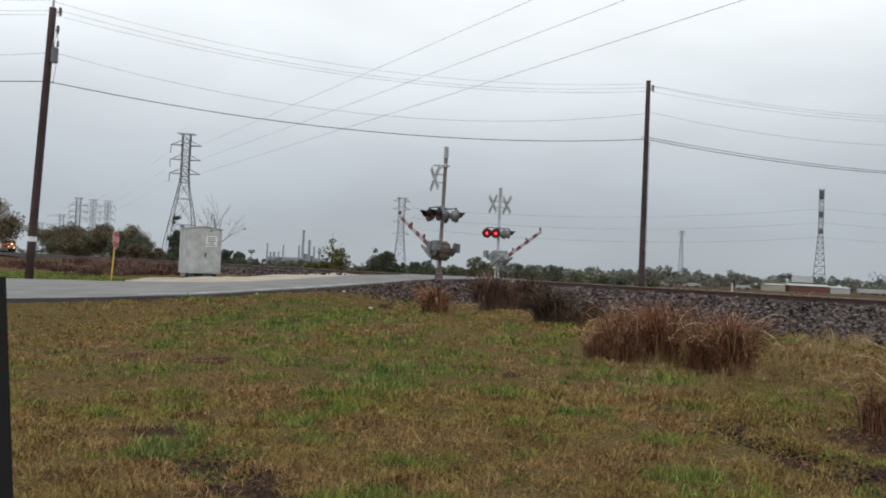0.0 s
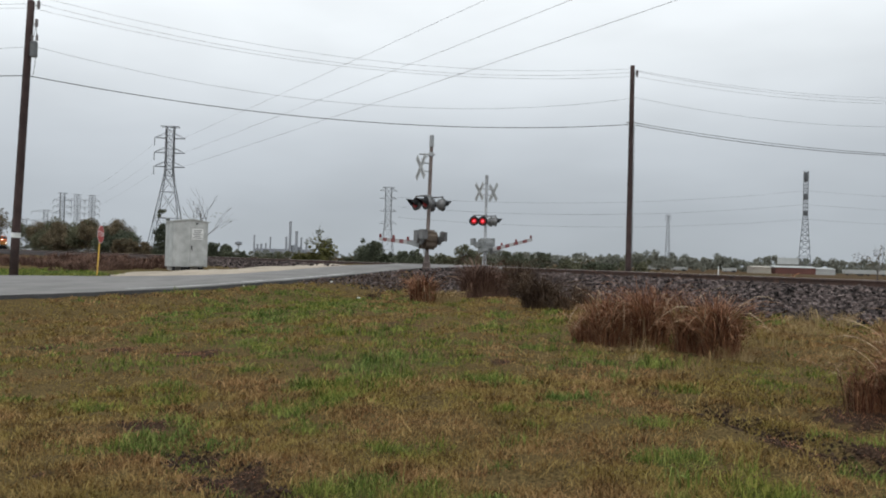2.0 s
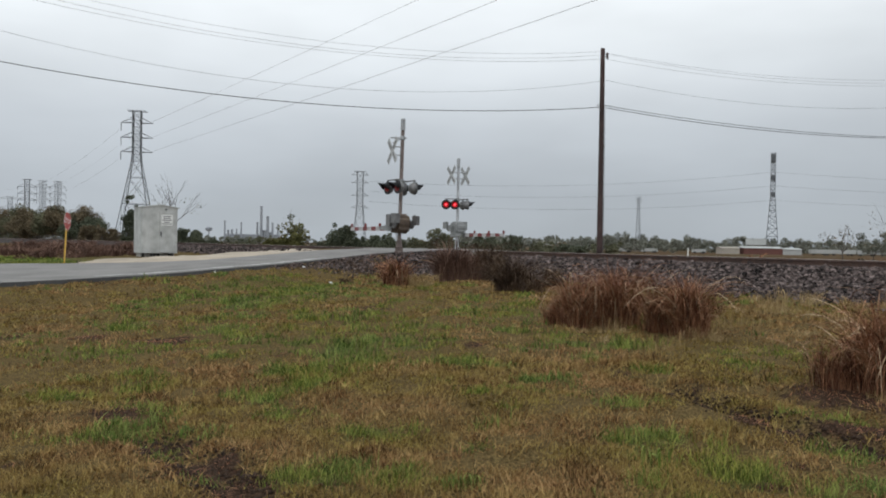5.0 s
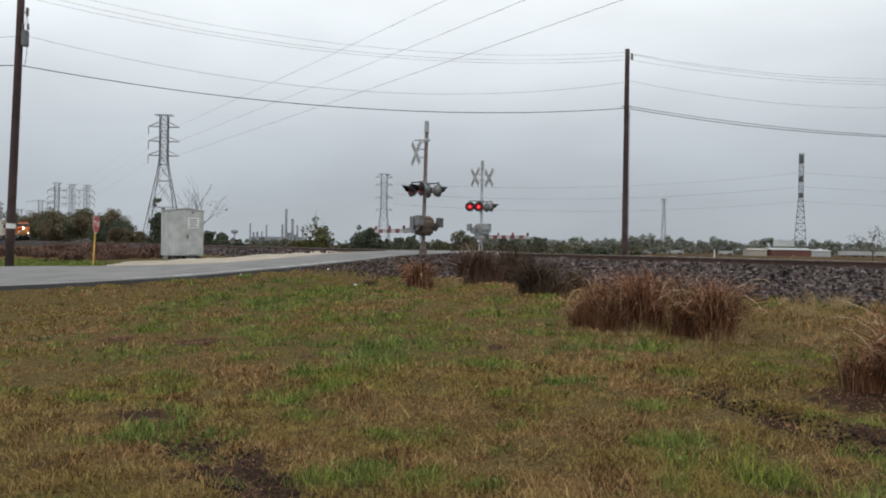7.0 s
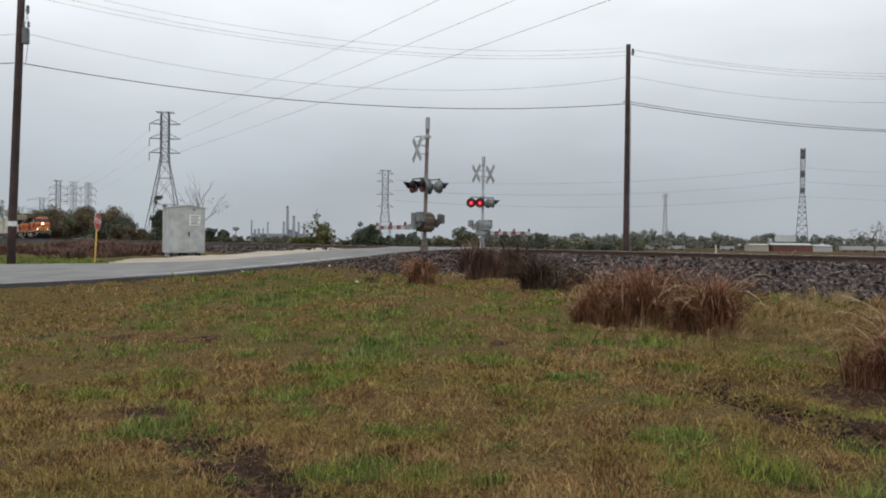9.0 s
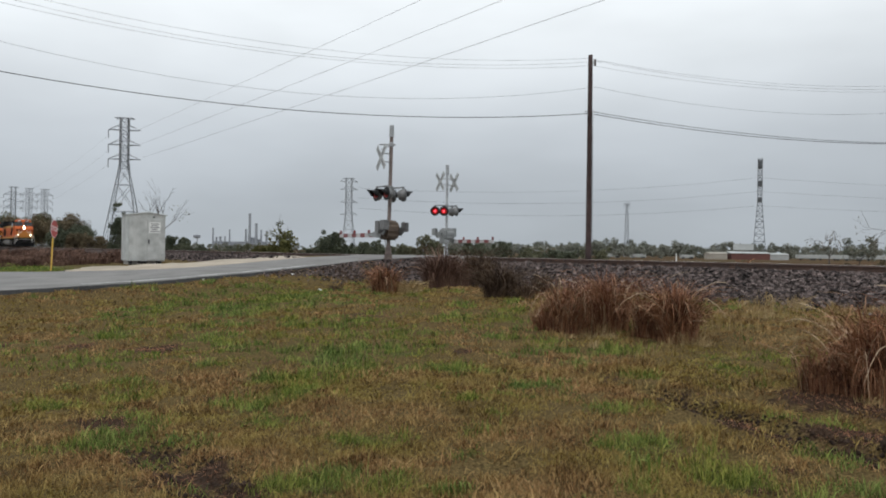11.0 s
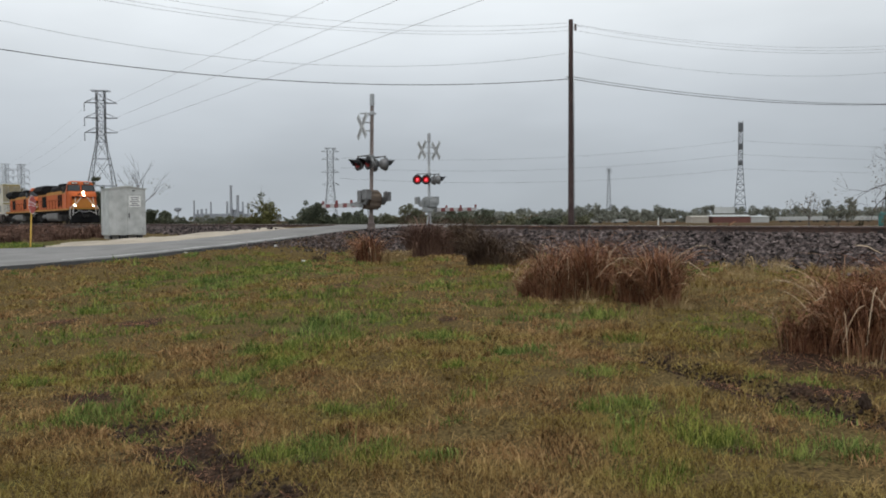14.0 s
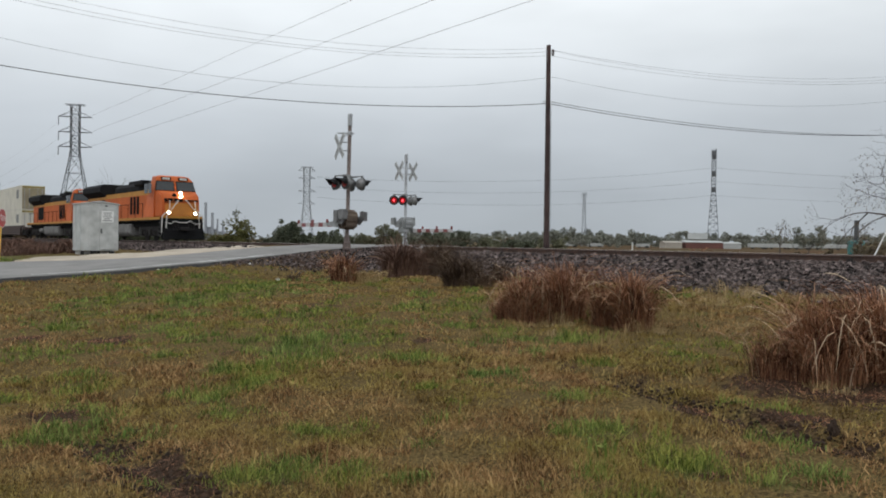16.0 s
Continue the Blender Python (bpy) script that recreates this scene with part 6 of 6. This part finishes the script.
for i, (x, y, h, w, leaf, n, ls) in enumerate((
        (-26.1, 100, 3.2, 4.4, M_LEAF_DARK, 2600, 0.2), (-22.5, 100, 1.9, 4.0, M_LEAF_DARK, 1300, 0.2), (-53.9, 150, 3.9, 6.5, M_LEAF_BROWN, 2200, 0.28), (-47, 148, 3.2, 6.0, M_LEAF_BROWN, 2000, 0.28), (-58.5, 155, 4.4, 5, M_LEAF_BROWN, 2000, 0.28),
        (-11.0, 85, 2.6, 4.0, M_LEAF_LIGHT, 2200, 0.18), (-5.8, 80, 3.7, 3.0, M_LEAF_DARK, 2400, 0.18), (-4.0, 80, 2.3, 4.2, M_LEAF_DARK, 1800, 0.18),
        (-2.0, 75, 2.7, 2.9, M_LEAF_DARK, 1900, 0.17), (1.1, 75, 2.3, 3.6, M_LEAF_OLIVE, 1900, 0.17), (3.5, 70, 3.1, 3.1, M_LEAF_OLIVE, 2300, 0.17), (6.7, 65, 2.6, 2.2, M_LEAF_DARK, 1700, 0.16),
        (9.6, 70, 2.6, 3.2, M_LEAF_DARK, 2000, 0.17), (12.2, 70, 2.1, 3.0, M_LEAF_OLIVE, 1500, 0.17), (-8.5, 85, 1.9, 2.8, M_LEAF_DARK, 1300, 0.18), (-14.5, 92, 2.0, 3.2, M_LEAF_LIGHT, 1300, 0.18), (-18.5, 95, 1.7, 3.2, M_LEAF_OLIVE, 1200, 0.18),
        (14.5, 72, 1.9, 2.6, M_LEAF_DARK, 1200, 0.17), (5.2, 73, 2.0, 3.0, M_LEAF_DARK, 1400, 0.17))):
    shrub((x, y, 0.0), h * 0.9, w, leaf, 200 + i, int(n * 2.6), ls * 0.55, "dense green shrub on the far side of the track" if leaf is not M_LEAF_BROWN else "brown half-bare shrub on the far side of the track")
rng_s = np.random.default_rng(91)
for i in range(26):
    k = i / 25
    shrub((-24 + 42 * k + rng_s.normal(0, 0.6), 98 - 26 * k + rng_s.uniform(0, 8), 0.0), rng_s.uniform(1.2, 2.1), rng_s.uniform(2.6, 4.2), (M_LEAF_DARK, M_LEAF_OLIVE, M_LEAF_BROWN)[i % 3], 260 + i, 2200, 0.10, "low scrub on the far side of the track")
tree("sapling", (-11.2, 85.2, 0.0), 4.6, 1.5, M_LEAF_LIGHT, 140, 500, 0.16, "slim sapling with sparse yellow-green leaves", 2, 0.3, clump=0.10)
tree("tree", (42.9, 56.5, 0.2), 12.2, 8.8, M_LEAF_BROWN, 151, 1000, 0.07, "bare grey tree with drooping twigs and few leaves", 4, 0.26, 0.05, 0.055)
tree("tree", (79.4, 142, 0.0), 6.4, 4.0, M_LEAF_BROWN, 152, 130, 0.2, "small bare tree across the field", 3, 0.3, clump=0.10)
tree("tree", (90.5, 151, 0.0), 5.2, 6.0, M_LEAF_FAR, 153, 2200, 0.26, "haze-paled grey-green tree across the field", 2, 0.2, clump=0.2)
tree("tree", (61, 92, 0.0), 6.0, 4.0, M_LEAF_BROWN, 154, 120, 0.15, "small bare tree across the field", 3, 0.3, clump=0.09)
for i, (x, y, h, w) in enumerate(((38.5, 66, 0.9, 0.5), (35.4, 56.3, 1.15, 0.6), (44, 64, 1.8, 3.0), (48, 70, 2.2, 3.4), (41, 60, 1.5, 2.2))):
    shrub((x, y, 0.1), h, w, M_LEAF_BROWN, 160 + i, 900, 0.12, "dark brushy shrub beyond the track")


def far_wood():
    """The wooded skyline: many crowns in one belt."""
    rng = np.random.default_rng(77)
    c, r = [], []
    def crown(x, y, h, w):
        for k in range(10):
            a, q = rng.uniform(0, 6.283), w * 0.5 * math.sqrt(rng.random())
            c.append((x + q * math.cos(a), y + q * math.sin(a), h * rng.uniform(0.15, 0.84) * (1 - 0.3 * (2 * q / w) ** 2)))
            r.append(h * rng.uniform(0.14, 0.24))
    for ang in np.arange(4, 46, 0.26):
        d = rng.uniform(380, 440)
        h = rng.uniform(5.0, 8.6) * (1.15 if 13 < ang < 20 else 1.0)
        crown(d * math.sin(radians(ang)), d * math.cos(radians(ang)), h, rng.uniform(7, 13))
    crown(80.5, 300, 9.2, 8.5)
    for x, w in ((62, 14), (70, 12), (54, 10), (88, 9), (98, 12)):
        crown(x, 305, rng.uniform(5.2, 6.4), w)
    for ang in np.arange(-34, 5, 0.45):
        d = rng.uniform(520, 620)
        crown(d * math.sin(radians(ang)), d * math.cos(radians(ang)), rng.uniform(4.5, 7.5), rng.uniform(12, 20))
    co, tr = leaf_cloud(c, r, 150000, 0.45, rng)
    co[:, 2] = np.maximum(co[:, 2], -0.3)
    return tagged(new("far_wood", fast_mesh("far_wood", co, tr, M_LEAF_FAR)), "haze-paled grey-green wooded skyline beyond the fields", "woods", kind="stuff")


far_wood()

# ---- distance: works, sheds, trailers ----
M_BRICK_RED = material("red_cladding", (0.15, 0.06, 0.048), (0.11, 0.045, 0.038), 0.8, 0, 0.3, 4, 0)
M_PALE = material("pale_cladding", (0.44, 0.45, 0.44), (0.35, 0.36, 0.35), 0.7, 0, 0.3, 4, 0)
M_TAN = material("tan_wall", (0.42, 0.38, 0.32), (0.32, 0.29, 0.25), 0.8, 0, 0.3, 4, 0)
# Bluish grey of the works has the distance haze in its base colour.
M_STACK = material("hazed_works_grey", (0.34, 0.36, 0.39), (0.26, 0.28, 0.31), 0.7, 0, 0.1, 2, 0)
M_DARKWIN = material("dark_opening", (0.05, 0.055, 0.06), rough=0.4, bump=0)
M_TEAL = material("teal_paint", (0.05, 0.22, 0.21), (0.04, 0.16, 0.15), 0.6, 0, 1, 8, 0)


def shed(name, place, length, depth, height, turn, mat_, roof_mat, label, openings=4):
    s = thing(name, Matrix.Translation(place) @ pose(0, 0, 0, 0, 0, turn), label, "building", "distant buildings")
    bm = bmesh.new()
    box(bm, -length / 2, length / 2, 0, depth, -0.5, height)
    part("wall", bm, mat_, s)
    bm = bmesh.new()
    extrude(bm, [(-0.3, height), (depth + 0.3, height), (depth / 2, height + depth * 0.08)], -length / 2 - 0.3, length / 2 + 0.3, "x")
    part("roof", bm, roof_mat, s)
    for k in range(openings):
        x = -length / 2 + length * (k + 0.5) / openings
        bm = bmesh.new()
        box(bm, x - 0.6, x + 0.6, -0.04, 0.0, 0.1 if k % 2 else 1.0, 2.0)
        part("door" if k % 2 else "window", bm, M_DARKWIN, s)
    return s


shed("warehouse", (145.5, 319, -0.25), 15.5, 10, 2.5, -5, M_BRICK_RED, M_PALE, "low red warehouse with a pale roof across the field", 0)
shed("shed", (157, 318, -0.25), 7.5, 8, 2.2, -5, M_PALE, M_PALE, "low pale shed beside the red warehouse", 0)
shed("house", (132.5, 320, -0.25), 7, 8, 2.3, -5, M_TAN, M_TAN, "low tan building across the field", 0)
shed("shed", (59, 326, -0.25), 9, 8, 3.4, -5, M_PALE, M_PALE, "pale shed behind the scrub", 3)
for i, (x, l) in enumerate(((168, 8), (177, 10), (187, 8), (196.5, 9), (205, 8), (118, 5), (98, 6), (88, 5))):
    t = thing("trailer", pose(x, 316.5 - i * 0.2, -0.25, 0, 0, -6), "white box trailer parked across the field", "trailer", "parked trailers")
    bm = bmesh.new()
    box(bm, -l / 2, l / 2, 0, 2.5, 0.75 if i < 5 else 0.4, 2.35 if i < 5 else 1.7)
    bevel(bm, 0.06)
    part("box", bm, M_PALE, t)
    for k in (-0.36, 0.2, 0.34):
        bm = bmesh.new()
        lathe(bm, pose(k * l, 0.1, 0.45, 90, 0, 0), [(0.45, -0.2), (0.45, 0.1)], 10)
        part("wheel", bm, M_BLACK, t)
bb = thing("billboard", pose(146, 318.0, -0.25, 0, 0, -6), "white billboard on posts behind the warehouse", "billboard")
bm = bmesh.new()
box(bm, -4.2, 4.2, 12.0, 12.3, 3.9, 6.5)
part("board", bm, M_PALE, bb)
for x in (-3, 3):
    bm = bmesh.new()
    tube(bm, (x, 12.4, 0), (x, 12.4, 6), 0.2, n=6)
    part("post", bm, M_LATTICE, bb)


def stack_(place, h, r, label, name="chimney_stack", taper=0.8):
    s = thing(name, Matrix.Translation(place), label, "chimney", "works chimneys")
    bm = bmesh.new()
    lathe(bm, Matrix(), [(r, -1), (r * (1 + taper) / 2, h * 0.5), (r * taper, h - 1.5), (r * taper * 1.15, h - 1.4), (r * taper * 1.15, h)], 12)
    part("shaft", bm, M_STACK, s)


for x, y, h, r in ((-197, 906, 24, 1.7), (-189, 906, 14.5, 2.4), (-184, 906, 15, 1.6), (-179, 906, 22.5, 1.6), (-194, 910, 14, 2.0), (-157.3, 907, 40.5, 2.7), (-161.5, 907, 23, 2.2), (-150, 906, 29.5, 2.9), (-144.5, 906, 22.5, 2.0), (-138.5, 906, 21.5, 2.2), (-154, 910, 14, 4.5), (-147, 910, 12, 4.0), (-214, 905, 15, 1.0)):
    stack_((x, y, 0), h, r * 0.62, "haze-grey stack of the distant works")
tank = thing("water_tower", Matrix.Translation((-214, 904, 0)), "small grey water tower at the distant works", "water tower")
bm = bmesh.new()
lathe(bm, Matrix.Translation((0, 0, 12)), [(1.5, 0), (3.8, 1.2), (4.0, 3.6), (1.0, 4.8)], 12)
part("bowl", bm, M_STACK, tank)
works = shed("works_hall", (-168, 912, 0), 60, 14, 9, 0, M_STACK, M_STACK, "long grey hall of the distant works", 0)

# marker post beyond the track, teal machine by the bare tree
mp = thing("marker_post", pose(12.3, 34.2, 0.42), "white plastic marker post beyond the track", "post")
bm = bmesh.new()
tube(bm, (0, 0, -0.2), (0, 0, 1.22), 0.028, 0.028, 8)
part("shaft", bm, M_SIGN_WHITE, mp)
tl = thing("drill_rig", pose(74.7, 112.2, 0, 0, 0, 20), "small teal machine with an upright mast across the field", "machine")
bm = bmesh.new()
box(bm, -0.25, 0.25, -0.25, 0.25, 0.8, 5.4)
bevel(bm, 0.05)
part("mast", bm, M_LATTICE, tl)
bm = bmesh.new()
box(bm, -1.0, 1.0, -0.8, 0.8, 0.3, 2.4)
bevel(bm, 0.15)
part("body", bm, M_TEAL, tl)
gw = thing("guy_guard", pose(39.6, 56.4, 0.2), "leaning pale guy-wire guard beside the bare tree", "guy guard")
bm = bmesh.new()
tube(bm, (-0.9, 0, 0), (0.3, 0, 2.4), 0.05, n=8)
part("tube", bm, M_SIGN_WHITE, gw)

def stump():
    """A dark broken root stump standing in the mud."""
    u, v = -14.5, 2.96
    z = float(ground_height(np.array(u), np.array(v)))
    t = thing("stump", Matrix.Translation(spot(u, v, z)), "dark broken root stump standing in the mud", "stump")
    rng = np.random.default_rng(61)
    bm = bmesh.new()
    bmesh.ops.create_icosphere(bm, subdivisions=3, radius=0.036)
    for q in bm.verts:
        k = 1 + 0.25 * math.sin(9 * q.co.x / 0.036 + 2) * math.sin(5 * q.co.z / 0.036) + float(rng.normal(0, 0.06))
        q.co = Vector((q.co.x * k * (1.15 - 8 * q.co.z), q.co.y * k * (1.15 - 8 * q.co.z), q.co.z * 1.8 * k + 0.04))
    part("wood", bm, M_SOIL, t)


stump()

# ---- litter ----
for i, (x, y, s) in enumerate(((-4.69, 27.09, 0.085), (-4.5, 26.9, 0.05), (-3.19, 26.5, 0.045), (-2.06, 23.8, 0.05), (-7.0, 12.2, 0.045), (-5.6, 24.6, 0.03))):
    rng_l = np.random.default_rng(300 + i)
    u, v = to_uv(x, y)
    z = float(ground_height(np.array(u), np.array(v)))
    t = thing("litter", pose(x, y, z + 0.03, 0, 0, 40 * i), "crumpled white scrap of litter on the grass", "litter", "scraps of litter")
    bm = bmesh.new()
    bmesh.ops.create_icosphere(bm, subdivisions=2, radius=s)
    for q in bm.verts:
        q.co = Vector((q.co.x * 1.5, q.co.y, q.co.z * 0.55)) * float(rng_l.uniform(0.65, 1.15))
    part("scrap", bm, M_SIGN_WHITE, t)


# ---- the car beside the lens, its front door open ----
M_CAR_WHITE = material("white_car_paint", (0.74, 0.75, 0.76), (0.68, 0.69, 0.70), 0.25, 0, 1.5, 20, 0.0)
M_CAR_TRIM = material("black_car_trim", (0.008, 0.008, 0.008), (0.005, 0.005, 0.005), 0.95, 0, 5, 40, 0.1)
M_TYRE = material("tyre_rubber", (0.02, 0.02, 0.02), (0.012, 0.012, 0.012), 0.85, 0, 6, 60, 0.2)


def parked_car():
    c = thing("car", pose(-2.15, -0.6, 0.0), "white utility car parked on the grass with its front door open", "car")
    side = [(-2.3, 0.45), (-1.95, 0.30), (1.9, 0.30), (2.25, 0.42), (2.3, 0.75), (2.1, 0.98), (1.15, 1.06), (0.45, 1.66), (0.1, 1.74), (-1.7, 1.72), (-2.1, 1.45), (-2.25, 1.05)]
    bm = bmesh.new()
    extrude(bm, side, -0.88, 0.88, "x")
    for v in bm.verts:
        if v.co.z > 1.3:
            v.co.x *= 0.86
    bevel(bm, 0.05, 2)
    part("body", bm, M_CAR_WHITE, c)
    for x in (-0.865, 0.845):
        for y0, y1, y2, y3 in ((0.1, 0.95, 0.42, 0.1), (-0.85, 0.02, 0.02, -0.85), (-1.85, -0.93, -0.93, -1.7)):
            bm = bmesh.new()
            extrude(bm, [(y0, 1.1), (y1, 1.1), (y2, 1.58), (y3, 1.58)], x, x + 0.02, "x")
            for v in bm.verts:
                if v.co.z > 1.3:
                    v.co.x *= 0.90
            part("window", bm, M_GLASS_DARK, c)
    bm = bmesh.new()
    box(bm, -0.7, 0.7, -0.01, 0.02, -0.42, 0.42, pose(0, 0.83, 1.37, -49, 0, 0))
    part("windscreen", bm, M_GLASS_DARK, c)
    for x in (-0.62, 0.62):
        bm = bmesh.new()
        box(bm, x - 0.17, x + 0.17, 2.2, 2.31, 0.72, 0.88)
        bevel(bm, 0.03)
        part("headlight", bm, M_GALV, c)
    bm = bmesh.new()
    box(bm, -0.45, 0.45, 2.27, 2.33, 0.5, 0.7)
    part("grille", bm, M_CAR_TRIM, c)
    for x in (-0.9, 0.68):
        for y in (-1.4, 1.42):
            bm = bmesh.new()
            lathe(bm, pose(x, y, 0.34, 0, 90, 0), [(0.24, 0), (0.33, 0.01), (0.345, 0.05), (0.345, 0.17), (0.33, 0.21), (0.24, 0.22)], 24)
            w = part("wheel", bm, M_TYRE, c)
            bm = bmesh.new()
            lathe(bm, pose(x - 0.004, y, 0.34, 0, 90, 0), [(0.05, 0), (0.22, 0.004), (0.225, 0.22), (0.05, 0.228)], 16)
            part("rim", bm, M_GALV, w)
    return c


def open_door(c):
    """The open front door: painted shell outside, black trim and window frame inside."""
    d = new("door")
    d.parent = c
    d.matrix_parent_inverse = c.matrix_world.inverted()
    tagged(d, "open white front door with black inner trim")
    hinge = Vector((-1.25, 0.70, 0))
    tip = Vector((EDGE_X, 0.504, 0))
    along = (tip - hinge).normalized()
    out = Vector((-along.y, along.x, 0))

    def panel(name, outline, y0, y1, mat_):
        bm = bmesh.new()
        lo = [bm.verts.new(tip + along * s + out * y0 + Vector((0, 0, z))) for s, z in outline]
        hi = [bm.verts.new(tip + along * s + out * y1 + Vector((0, 0, z))) for s, z in outline]
        k = len(outline)
        for i in range(k):
            bm.faces.new((lo[i], lo[(i + 1) % k], hi[(i + 1) % k], hi[i]))
        bm.faces.new(lo[::-1])
        bm.faces.new(hi)
        bmesh.ops.recalc_face_normals(bm, faces=bm.faces[:])
        part(name, bm, mat_, d)

    panel("pillar", [(-0.0146, 1.584), (0.0, 1.4476), (0.004, 1.40), (-0.02, 1.02), (-0.10, 1.02), (-0.09, 1.35), (-0.075, 1.56)], -0.025, 0.0, M_CAR_TRIM)
    panel("window_frame", [(-0.075, 1.575), (-0.42, 1.66), (-0.98, 1.12), (-0.98, 1.04), (-0.42, 1.59), (-0.09, 1.53)], -0.02, 0.0, M_CAR_TRIM)
    panel("shell", [(0.0107, 1.4467), (0.0247, 1.418), (0.05, 1.366), (0.05, 0.45), (-0.98, 0.40), (-0.98, 1.0), (0.006, 1.0), (0.006, 1.44)], -0.03, -0.003, M_CAR_WHITE)
    panel("trim_panel", [(-0.97, 0.44), (-0.04, 0.46), (-0.08, 0.98), (-0.97, 0.98)], -0.05, -0.034, M_CAR_TRIM)


EDGE_X = -0.2586
open_door(parked_car())


# ---- what moves ----
def motions():
    for hinge, arm, rows in ((near_hinge, near_arm, ((0, 25.6), (0.6, 20.5), (1.0, 15.0), (1.5, 8.5), (2.0, 3.6), (2.5, 0.6), (2.8, 0), (16, 0))),
                             (far_hinge, far_arm, ((0, 24.8), (0.9, 18.5), (1.5, 13.0), (2.1, 8.0), (2.7, 4.0), (3.1, 1.0), (3.4, 0), (16, 0)))):
        walk(arm, [(t, hinge @ pose(0, 0, 0, 0, a, 0)) for t, a in rows])
    for car, behind in TRAIN:
        walk(car, [(t, TRK @ pose(0, v + behind, RAIL)) for t, v in ((0, 356.0), (4, 284.0), (8, 211.0), (12, 134.2), (14.5, 84.8), (16, 56.7))])


motions()
